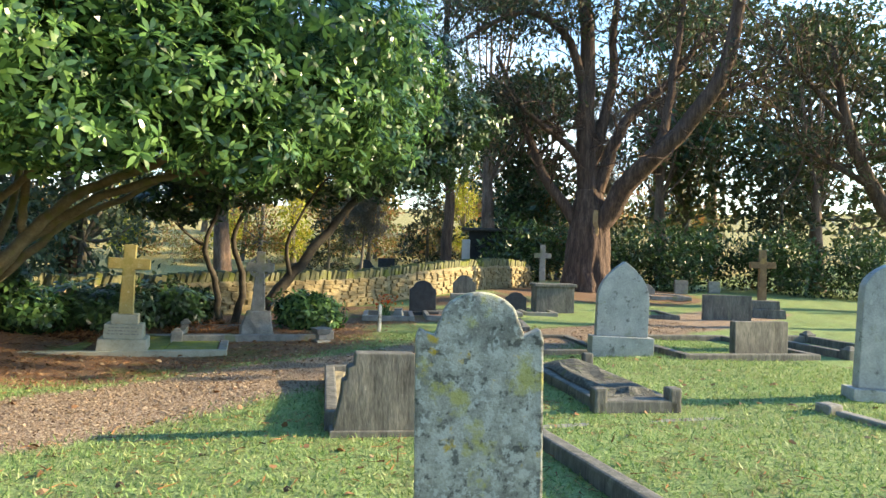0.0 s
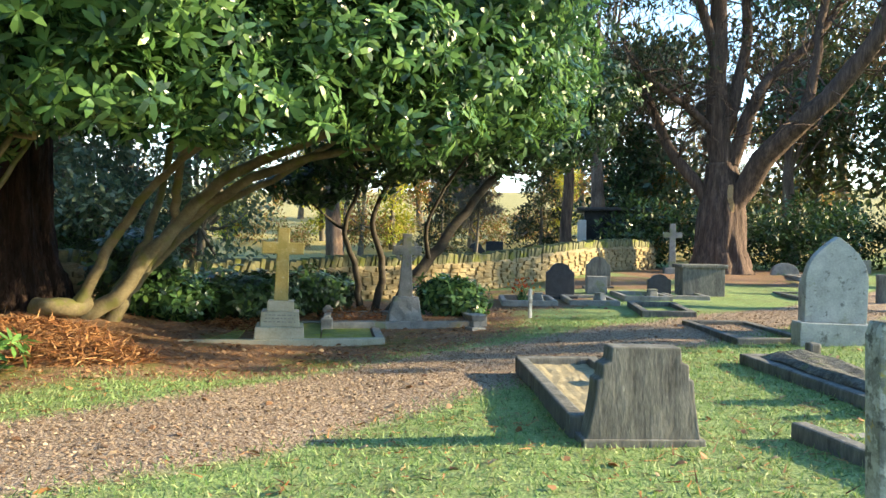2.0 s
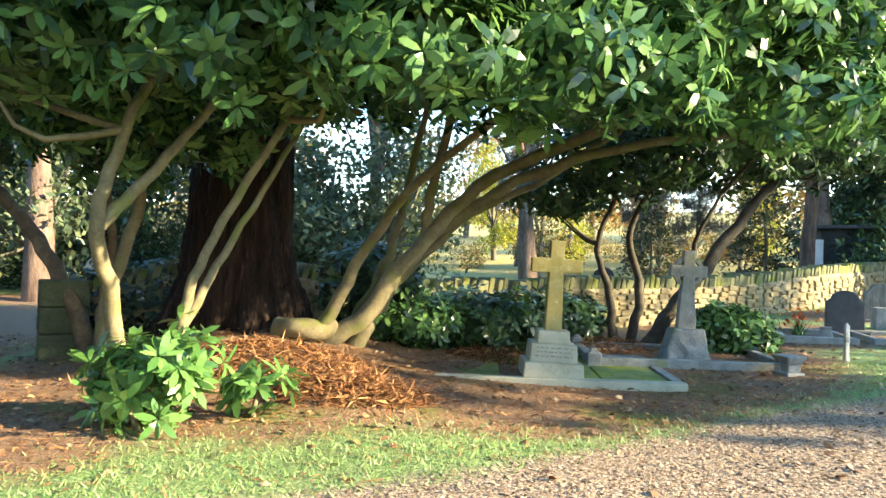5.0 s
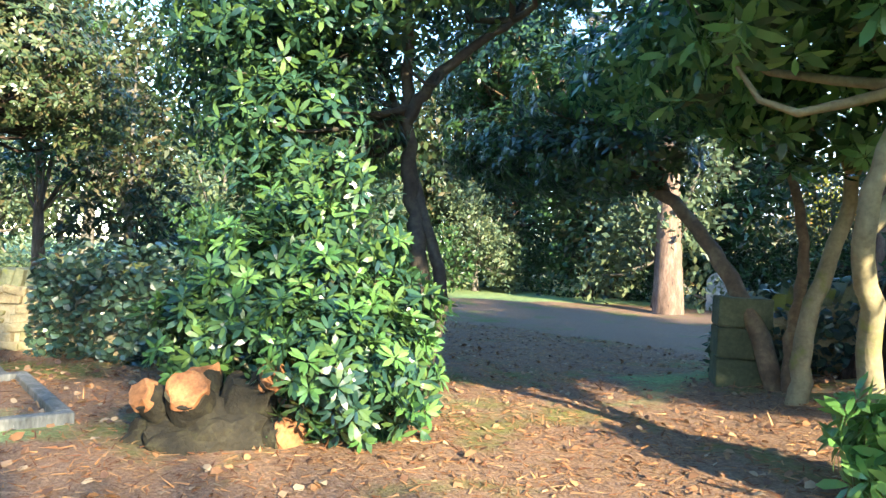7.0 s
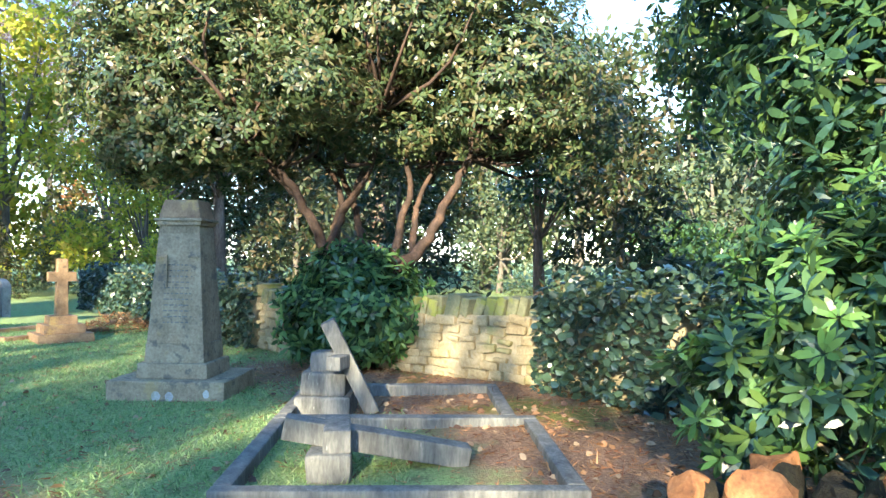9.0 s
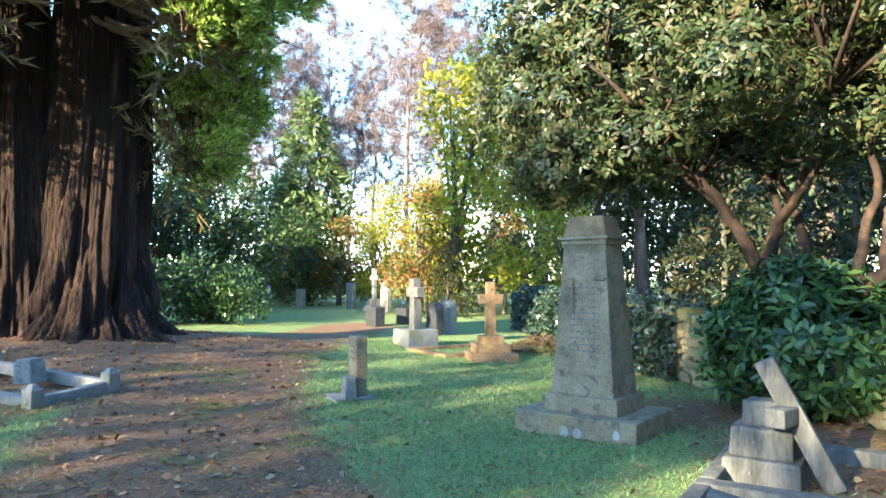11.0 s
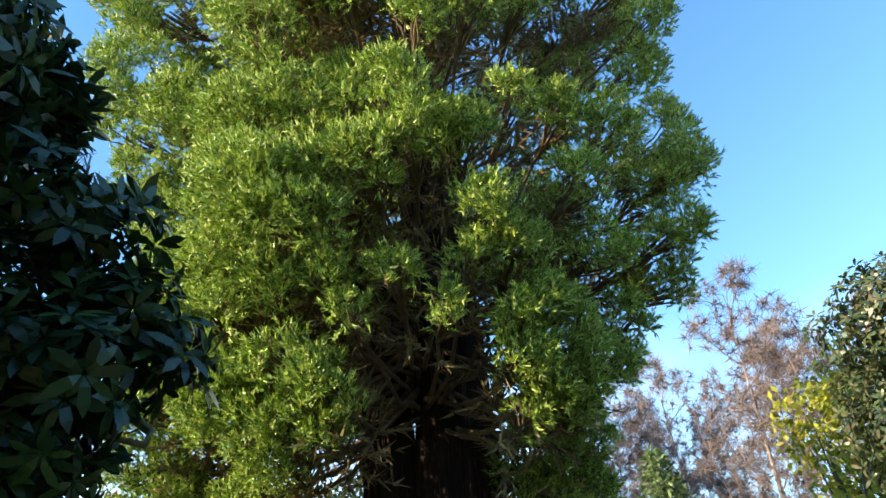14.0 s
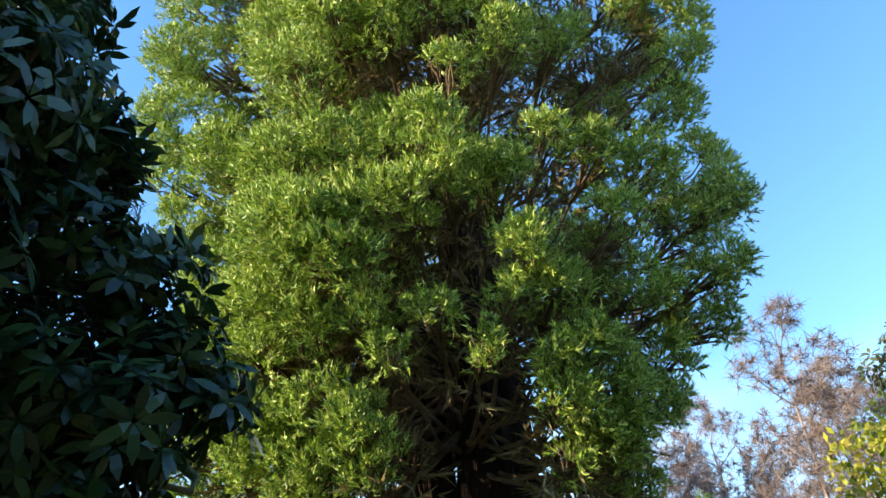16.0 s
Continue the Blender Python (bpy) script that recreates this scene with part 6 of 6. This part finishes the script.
def churchyard_wall(name, a, b, h, label, faced=True, every=0.26, limit=280, seed=1, far=False):
    """A rubble wall from a to b: mortar core, facing stones on its near side, coping stones on edge."""
    rng = random.Random(seed)
    ax, ay = a
    d = Vector((b[0] - ax, b[1] - ay, 0))
    n, yaw = d.length, math.degrees(math.atan2(d.y, d.x))
    wall = new(name)
    wall.matrix_world = pose(ax, ay, 0, 0, 0, yaw)
    tagged(wall, label, "wall", kind="structure")
    core = bmesh.new()
    seg = max(2, int(n / 0.5))
    rows = []
    for i in range(seg + 1):
        s = n * i / seg
        gx0, gy0 = ax + d.x * s / n, ay + d.y * s / n
        g = gzf(gx0, gy0)
        rows.append([core.verts.new((s, y, z)) for y, z in ((-0.2, g - 0.2), (-0.2, g + h), (0.2, g + h), (0.2, g - 0.2))])
    for p, q in zip(rows, rows[1:]):
        for k in range(4):
            core.faces.new((p[k], p[(k + 1) % 4], q[(k + 1) % 4], q[k]))
    core.faces.new(rows[0])
    core.faces.new(rows[-1])
    part("core", core, M["mortar"], wall)
    count = 0
    for row in range(int(h / 0.1)):
        s = rng.uniform(0, 0.15)
        while faced and s < n and count < limit:
            g = gzf(ax + d.x * s / n, ay + d.y * s / n)
            ob = new("stone", rng.choice(STONE))
            ob.parent = wall
            ob.matrix_local = pose(s, -0.215 + rng.uniform(-0.012, 0.012), g + row * 0.1 + rng.uniform(0, 0.03), 0, rng.uniform(-8, 8), rng.choice((0, 180)))
            s += every + rng.uniform(0.0, 0.09)
            count += 1
    s = 0.06
    while s < n:
        g = gzf(ax + d.x * s / n, ay + d.y * s / n)
        ob = new("coping_stone", rng.choice(COPING))
        ob.parent = wall
        ob.matrix_local = pose(s, rng.uniform(-0.02, 0.02), g + h - 0.02, 0, rng.uniform(6, 20), rng.uniform(-5, 5))
        s += rng.uniform(0.12, 0.17)
    return wall


churchyard_wall("wall_east", (-1.2, 15.25), (5.6, 19.35), 0.74, "rubble stone wall with mossy upright coping stones", seed=2, limit=290)
churchyard_wall("wall_end", (5.65, 19.38), (11.0, 22.9), 0.78, "sunlit rubble stone wall with upright coping stones", seed=3, limit=180)
churchyard_wall("wall_gate", (-7.1, 11.35), (-1.25, 15.22), 0.74, "shaded mossy rubble wall by the gateway", seed=4, limit=200)
churchyard_wall("wall_west", (-16.2, 2.5), (-12.4, 6.2), 0.72, "pale rubble stone wall with mossy coping", seed=5, limit=290, every=0.23)
churchyard_wall("wall_lane", (-12.35, 6.25), (-9.2, 8.4), 0.82, "rubble wall overgrown with ivy", seed=6, faced=False)
churchyard_wall("wall_far", (-24.5, -3.6), (-16.25, 2.45), 0.8, "ivy-covered churchyard wall", seed=7, faced=False)
gate_pier = thing("gate_pier", pose(-6.72, 10.95, gzf(-6.72, 10.95) - 0.03, 0, 0, 33), "mossy dark stone pier at the wall end", "pier")
for k in range(3):
    part("block", block(0.5, 0.5, 0.3, z=k * 0.302, bev=0.025, rough=0.01, seed=k), M["pier_stone"], gate_pier)


def ivy(ax, ay, bx, by, h, n, seed, out=0.12, side=-1):
    rng = np.random.default_rng(seed)
    s = rng.random(n)
    nrm = unit(np.array([[by - ay, ax - bx, 0.0]])) * (1 if side < 0 else -1)
    x, y = ax + (bx - ax) * s, ay + (by - ay) * s
    u = rng.random(n)
    bulge = out * (0.6 + np.sin(s * 23) * 0.3 + rng.random(n) * 0.8)
    top = u > 0.8
    off = np.where(top, rng.uniform(-0.3, 0.3, n), 0.24 + bulge)
    z = gz(x, y) + np.where(top, h + rng.random(n) * 0.22, u / 0.8 * h)
    pos = np.stack([x + nrm[0, 0] * off, y + nrm[0, 1] * off, z], 1)
    base = base_at((ax + bx) / 2, (ay + by) / 2)
    t = thing("ivy", pose(*base), "glossy dark ivy hanging over a stone wall", "ivy", kind="stuff")
    crown_part("leaves", shifted(scatter_leaves(rng, pos, np.repeat(nrm, n, 0) + [0, 0, -0.6], 0.09, 0.085), base), M["ivy_leaf"], t)


ivy(-24.5, -3.6, -16.2, 2.5, 1.0, 7000, 91)
ivy(-12.45, 6.15, -9.2, 8.4, 1.05, 3000, 92)
ivy(-7.0, 11.4, -5.6, 12.3, 0.8, 700, 93)


# ---- background trees ----
def bare_tree(seed, h, bark, twig, spread=0.45, lift=0.12, kids=2, levels=4, trunk=0.16):
    rng = np.random.default_rng(seed)
    t = new("bare_tree")
    stem = smooth_path([(0, 0, -0.2), (rng.normal() * 0.15, rng.normal() * 0.15, h * 0.35), (rng.normal() * 0.3, rng.normal() * 0.3, h * 0.7), (rng.normal() * 0.4, rng.normal() * 0.4, h)], 14)
    part("trunk", mesh_of("trunk", *tube(stem, np.linspace(trunk, 0.02, 14), 7), M[bark], True), None, t)
    chunks = []
    for q in stem[4:]:
        for _ in range(2):
            a = rng.uniform(0, 6.28)
            grow(rng, q, unit(np.array([math.cos(a), math.sin(a), 0.9])), h * 0.2 * (1.15 - q[2] / h * 0.6), 0.03, levels - 1, chunks, spread, lift, kids, 0.68)
    v, f = join(chunks)
    ends = np.concatenate([c[0].reshape(-1, 3)[-3:] for c in chunks if len(c[0]) == 9])
    k = rng.choice(len(ends), 7 * len(ends))
    chunks.append(blades(ends[k], unit(rng.normal(size=(len(k), 3)) + [0, 0, -0.1]), rng.normal(size=(len(k), 3)), rng.uniform(0.3, 0.8, len(k)), 0.03))
    v, f = join(chunks)
    part("branch_work", mesh_of("branch_work", v, f, M[twig]), None, t)["kind"] = "stuff"
    return t


def leafy_tree(seed, h, r, leaf, bark, n, size, low=0.25, lobes=16):
    rng = np.random.default_rng(seed)
    t = new("broadleaf_tree")
    stem = smooth_path([(0, 0, -0.2), (rng.normal() * 0.1, 0.1, h * 0.3), (rng.normal() * 0.2, 0, h * 0.75)], 9)
    part("trunk", mesh_of("trunk", *tube(stem, np.linspace(0.05 * h ** 0.8, 0.03, 9), 8), M[bark], True), None, t)
    blobs, chunks = [], []
    for _ in range(lobes):
        a, z = rng.uniform(0, 6.28), rng.uniform(low, 1)
        w = r * (0.85 - 0.6 * max(0, z - 0.6)) * rng.uniform(0.3, 0.8)
        s = r * rng.uniform(0.3, 0.48)
        blobs.append((math.cos(a) * w, math.sin(a) * w, h * z - s * 0.3, s, s, s * 0.8))
        chunks.append(tube(smooth_path([stem[4], ((stem[4] + blobs[-1][:3]) / 2) + [0, 0, -0.2], blobs[-1][:3]], 6), np.linspace(0.07, 0.02, 6), 5))
    v, f = join(chunks)
    part("limb_work", mesh_of("limb_work", v, f, M[bark], True), None, t)["kind"] = "stuff"
    pos, out = on_blobs(rng, blobs, n, 0.6)
    crown_part("crown", far_leaves(rng, pos, out, size, size * 0.5), M[leaf], t)
    return t


def conifer(seed, h, r, leaf, bark, tiers, size):
    rng = np.random.default_rng(seed)
    t = new("conifer")
    part("trunk", mesh_of("trunk", *tube([(0, 0, -0.2), (0, 0, h * 0.5), (0, 0, h)], [0.02 * h, 0.012 * h, 0.02], 8), M[bark], True), None, t)
    P, A = [], []
    for k in range(tiers):
        z = h * (0.06 + 0.94 * k / tiers)
        w = r * (1 - k / tiers) ** 0.85 + 0.12
        for _ in range(9):
            a = rng.uniform(0, 6.28)
            L = w * rng.uniform(0.75, 1.15)
            m = max(5, int(L * 17))
            s = np.sqrt(rng.random(m))[:, None]
            dirn = np.array([math.cos(a), math.sin(a), 0])
            p = s * L * dirn + [0, 0, z] + np.array([0, 0, 1]) * (0.22 * s * (1 - s) - 0.18 * s * s) * L
            P.append(p + rng.normal(size=(m, 3)) * [0.1, 0.1, 0.05] * L * 0.6)
            A.append(np.repeat(dirn[None] + [0, 0, -0.1], m, 0) + rng.normal(size=(m, 3)) * 0.6)
    P, A = np.concatenate(P), np.concatenate(A)
    crown_part("crown", far_leaves(rng, P, A, size, size * 0.35, 0.5), M[leaf], t)
    return t


def hedge_clump(seed, leaf, n, size):
    rng = np.random.default_rng(seed)
    t = new("evergreen_hedge")
    blobs = [(rng.uniform(-1.4, 1.4), rng.uniform(-0.6, 0.6), rng.uniform(0.4, 1.5), rng.uniform(0.6, 1), rng.uniform(0.5, 0.8), rng.uniform(0.5, 0.8)) for _ in range(9)]
    pos, out = on_blobs(rng, blobs, n, 0.5)
    crown_part("foliage", far_leaves(rng, pos, out, size, size * 0.45), M[leaf], t)
    return t


def plant_all(proto, label, category, group, places):
    """The first place takes the tree itself, the others copies of it."""
    tagged(proto, label, category, group)
    for k, (x, y, s, yaw) in enumerate(places):
        m = pose(x, y, gzf(x, y), 0, 0, yaw)
        ob = proto if k == 0 else copy_thing(proto, m)
        ob.matrix_basis = m @ Matrix.Diagonal((s, s, s, 1))


prng = random.Random(12)


def arc_places(n, a0, a1, r0, r1, s0, s1):
    """Places round the walk, by bearing from +y towards -x in degrees."""
    out = []
    for k in range(n):
        a = radians(a0 + (a1 - a0) * (k + prng.uniform(0.1, 0.9)) / n)
        r = prng.uniform(r0, r1)
        out.append((-4 - math.sin(a) * r, 4 + math.cos(a) * r, prng.uniform(s0, s1), prng.uniform(0, 360)))
    return out


birch = bare_tree(101, 15, "birch_bark", "birch_twigs", 0.5, 0.06)
plant_all(birch, "tall bare birch with fine purplish twigs", "tree", "bare birches", arc_places(19, 96, 138, 42, 60, 0.95, 1.35))
thorn = bare_tree(103, 9, "grey_bark", "grey_bark", 0.6, 0.08)
plant_all(thorn, "bare grey-brown deciduous tree in the wood edge", "tree", "bare wood-edge trees", arc_places(8, -42, 80, 30, 44, 0.8, 1.4) + [(4.9, 23.5, 0.42, 40), (6.2, 34, 0.6, 0)])
oak = leafy_tree(107, 9, 3.6, "olive_leaf", "grey_bark", 5200, 0.34)
plant_all(oak, "olive green evergreen tree at the wood edge", "tree", "wood-edge evergreens", arc_places(11, 20, 98, 26, 40, 0.9, 1.4) + arc_places(5, 150, 188, 36, 44, 0.8, 1.2) + [(26, 24, 1.3, 0), (23, 29, 1.2, 90), (31, 22, 1.3, 30), (17, 33, 1.2, 60)] + [(-19.0, -22, 0.8, 0), (-12.5, -27, 0.75, 50), (-23, -26, 0.9, 200), (-29, -25.5, 1.15, 40), (-16.5, -31, 1.15, 120), (-21.5, -31, 1.25, 300), (-41, -13, 0.8, 10), (-41, -4.2, 0.9, 210), (-39, -1.2, 0.8, 100), (-42, -7.5, 0.85, 60), (-10, -31, 1.0, 80)])
dark = leafy_tree(109, 8, 3.2, "dark_leaf", "red_bark", 5600, 0.3, low=0.08)
plant_all(dark, "dark evergreen tree of the churchyard wood", "tree", "dark wood evergreens", arc_places(3, -36, -10, 29, 36, 0.6, 0.9)[:1] + arc_places(8, 22, 95, 24, 38, 0.8, 1.3)[:5] + [(-26.5, -18.5, 0.75, 10), (-24.8, -20.5, 0.8, 200), (-33, -20.5, 0.6, 30), (-36, -25, 0.8, 60), (-25.5, 28.5, 1.25, 170)])
gold = leafy_tree(113, 8.5, 2.6, "gold_leaf", "grey_bark", 5000, 0.26, low=0.1)
plant_all(gold, "golden green tree lit by the low sun", "tree", "sunlit golden trees", [(-31.0, -9.6, 1.25, 0), (-34, -13, 0.7, 50), (-29.5, -5.2, 0.85, 90), (-33.5, -15.5, 0.5, 140), (-26, -2.8, 0.6, 200), (-20.5, -24.5, 0.85, 250), (-17, -27, 0.6, 10), (-37, -17.5, 0.75, 80), (-14, -29, 0.9, 20), (-24, -30, 1.0, 90)] + arc_places(6, -40, 20, 38, 48, 0.6, 0.9) + arc_places(7, 148, 188, 22, 32, 0.65, 0.95))
autumn = leafy_tree(127, 7, 2.4, "autumn_leaf", "grey_bark", 3200, 0.24, low=0.15)
plant_all(autumn, "thin autumn-coloured tree at the wood edge", "tree", "autumn trees", [(-35, -19, 0.7, 0), (-30.5, -11.0, 0.8, 70), (-36.5, -14.5, 1.0, 130), (-15, -24, 0.7, 30), (-38, -9, 1.1, 10), (-8.5, -19, 1.0, 10), (-11, -22, 1.1, 60), (-6, -17, 0.9, 150)] + arc_places(8, -40, 24, 32, 44, 0.6, 1.0)[:4] + arc_places(14, -48, 28, 52, 70, 1.2, 1.7))
spruce = conifer(131, 10.4, 3.3, "spruce_leaf", "grey_bark", 34, 0.42)
plant_all(spruce, "pale green spruce standing in the far lawn", "tree", "spruces", [(-36.0, -22.0, 1.2, 0), (-42, -29, 0.9, 60)])
yewp = conifer(137, 7, 2.6, "yew_leaf", "grey_bark", 20, 0.3)
plant_all(yewp, "dark drooping conifer near the wood edge", "tree", "dark conifers", [(-28.5, -8.5, 0.4, 0), (-17.5, 8.5, 0.7, 20), (-21, 4.5, 0.75, 80), (-26, 1.5, 0.8, 200), (8.0, 25.5, 0.62, 0), (4.0, 24.5, 0.5, 0), (22, 22, 0.8, 100)])
hedge = hedge_clump(139, "dark_leaf", 4600, 0.15)
plant_all(hedge, "dark glossy evergreen hedge", "hedge", "evergreen hedges", [(x, 30 - 0.35 * abs(x + 14), 1.3, x * 30) for x in (-22, -19, -16.5, -14, -11, -8.5)] + [(-23.5, 20, 1.4, 60), (-25, 16, 1.4, 40), (-22, 11.5, 1.3, 20)]
          + [(12.0, 23.8, 1.35, 10), (14.5, 22.5, 1.2, 200), (17.5, 22.0, 1.3, 40), (20, 20.5, 1.2, 120), (23, 19, 1.2, 60)] + [(-20.5, -13.9, 1.15, 10), (-21.6, -12.6, 1.0, 90), (-9.2, -12.6, 0.8, 40), (-8.4, -10.4, 0.75, 0)])
bramble = hedge_clump(149, "autumn_leaf", 1700, 0.15)
plant_all(bramble, "straw-coloured scrub in the sunlit field", "scrub", "field scrub", arc_places(14, -36, 30, 36, 55, 0.8, 1.5))
pine = leafy_tree(151, 13, 3.4, "dark_leaf", "pine_bark", 3000, 0.36, low=0.5)
# The last two pines are unseen, added to shade the tall cross.
plant_all(pine, "tall pine with a pale flaking trunk", "tree", "pines", [(-13.9, 22.5, 1.25, 0), (-19.0, 7.4, 0.45, 90), (-28, 4, 0.9, 180), (20, 27, 1.0, 10), (24, 22, 0.9, 30), (0.5, 27, 1.0, 50), (-5, 29, 1.1, 80), (-9.5, 27, 0.9, 20), (13, 31, 1.2, 10), (-32, -2.2, 0.9, 60), (-30.5, -3.6, 0.8, 150), (27, 32, 1.2, 70), (19, 5.8, 1.0, 20), (20, 9.6, 1.0, 130)])
# Trees out of view to the east, added only to shade the lawns.
shade = leafy_tree(157, 12, 4.2, "grey_green", "grey_bark", 3000, 0.4, low=0.1, lobes=24)
plant_all(shade, "unseen open-crowned evergreen tree added to shade the churchyard", "tree", "shade trees", [(19, -4.8, 1.12, 60), (17, -7.6, 1.12, 120), (18, -10.6, 1.1, 200), (17.5, -13.4, 1.0, 10)])
understory = leafy_tree(163, 4.5, 2.3, "grey_green", "grey_bark", 4200, 0.22, low=0.05)
plant_all(understory, "grey-green wood-edge thicket tree", "tree", "thicket trees", arc_places(14, 15, 100, 23, 33, 0.8, 1.3)[::2] + arc_places(10, -44, 15, 30, 42, 0.7, 1.1)[:2] + arc_places(9, 28, 100, 42, 54, 1.8, 2.6) + [(-6.4, 25.8, 1.2, 20), (-4.4, 27.5, 1.3, 200), (-8.4, 28.5, 1.3, 100), (-31, -7.4, 0.7, 10), (-34, -3.4, 0.6, 80), (-35, -1.0, 0.65, 300), (-36, -5.6, 0.6, 20), (-27.2, -19.6, 0.9, 30), (-15.8, -23.2, 0.8, 140)])

# hut beyond the wall
hut = thing("hut", pose(9.9, 25.4, gzf(9.9, 25.4), 0, 0, -22), "small dark hut with a white painted corner post", "hut")
part("wall", block(2.2, 1.6, 2.1, 0.9, 0.5, bev=0.02), M["hut_dark"], hut)
part("corner_post", block(0.32, 0.3, 1.75, -0.3, -0.4, bev=0.02), M["white_paint"], hut, "white painted post")
part("roof", block(2.7, 2.1, 0.12, 0.85, 0.45, 2.098, bev=0.03), M["slate"], hut)


# ---- ground cover ----
def ground_stuff(name, label, category, maker, material):
    v, f = maker
    me = mesh_of(name, v, f, material)
    return tagged(new(name, me), label, category, kind="stuff")


rng = np.random.default_rng(201)


def sample(n, test, box):
    x, y = rng.uniform(box[0], box[1], n), rng.uniform(box[2], box[3], n)
    g, l = cover(x, y)
    keep = rng.random(n) < test(g, l)
    return x[keep], y[keep]


x1, y1 = sample(150000, lambda g, l: (1 - g) * (1 - l) * 1.0, (-6, 8, 1.2, 12))
x2, y2 = sample(130000, lambda g, l: (1 - g) * (1 - l) * 1.0, (-20, -7, -6, 4.5))
x, y = np.concatenate([x1, x2]), np.concatenate([y1, y2])
p = np.stack([x, y, gz(x, y) - 0.005], 1)
axis = unit(rng.normal(size=(len(x), 3)) * [0.7, 0.7, 0.2] + [0, 0, 0.8])
ground_stuff("grass", "short damp lawn grass with fallen needles", "grass", blades(p, axis, rng.normal(size=p.shape), rng.uniform(0.025, 0.07, len(x)), 0.011), M["grass_blade"])
x, y = sample(150000, lambda g, l: np.maximum(l, 0.22 * (1 - g)), (-17, 4, -9, 14))
p = np.stack([x, y, gz(x, y) + rng.uniform(0.003, 0.02, len(x))], 1)
axis = unit(rng.normal(size=(len(x), 3)) * [1, 1, 0.12])
ground_stuff("needle_litter", "brown fallen redwood needles and twigs", "litter", blades(p, axis, np.repeat([[0, 0, 1.0]], len(x), 0) + rng.normal(size=p.shape) * 0.3, rng.uniform(0.05, 0.14, len(x)), 0.012), M["needle_litter"])
x, y = sample(130000, lambda g, l: g, (-6, 10, 4, 14))
p = np.stack([x, y, gz(x, y) + 0.002], 1)
ground_stuff("gravel", "loose brown stone chippings of the path", "gravel", leaves(p, rng.normal(size=p.shape) * [1, 1, 0.15], np.array([[0, 0, 1.0]]) + rng.normal(size=p.shape) * 0.25, rng.uniform(0.015, 0.04, len(x)), rng.uniform(0.012, 0.03, len(x)), 0.0), M["chippings"])
x, y = sample(16000, lambda g, l: 0.12 + 0.85 * l, (-17, 6, -9, 14))
p = np.stack([x, y, gz(x, y) + 0.015], 1)
ground_stuff("fallen_leaves", "scattered curled brown fallen leaves", "leaves", leaves(p, rng.normal(size=p.shape) * [1, 1, 0.2], np.array([[0, 0, 1.0]]) + rng.normal(size=p.shape) * 0.4, rng.uniform(0.05, 0.11, len(x)), rng.uniform(0.03, 0.06, len(x)), 0.3), M["fallen_leaf"])
# raked heaps of needles
for hx, hy, hr, hh, n in ((-3.15, 9.15, 0.6, 0.16, 2600), (-3.9, 10.1, 0.8, 0.14, 2200), (-1.6, 12.0, 0.55, 0.16, 1300), (0.0, 13.2, 0.6, 0.2, 900), (-19.0, -0.9, 0.8, 0.35, 1500)):
    a, r = rng.uniform(0, 6.28, n), hr * np.sqrt(rng.random(n))
    x, y = hx + np.cos(a) * r * 1.3, hy + np.sin(a) * r * 0.8
    p = np.stack([x, y, gz(x, y) + hh * (1 - (r / hr) ** 2) * rng.uniform(0.4, 1.0, n)], 1)
    heap_base = base_at(hx, hy)
    t = thing("needle_heap", pose(*heap_base), "raked heap of orange-brown redwood needles", "litter heap", kind="stuff")
    crown_part("needles", shifted(blades(p, unit(rng.normal(size=(n, 3)) * [1, 1, 0.3]), np.array([[0, 0, 1.0]]) + rng.normal(size=(n, 3)) * 0.4, rng.uniform(0.08, 0.2, n), 0.018), heap_base), M["needle_litter"], t)
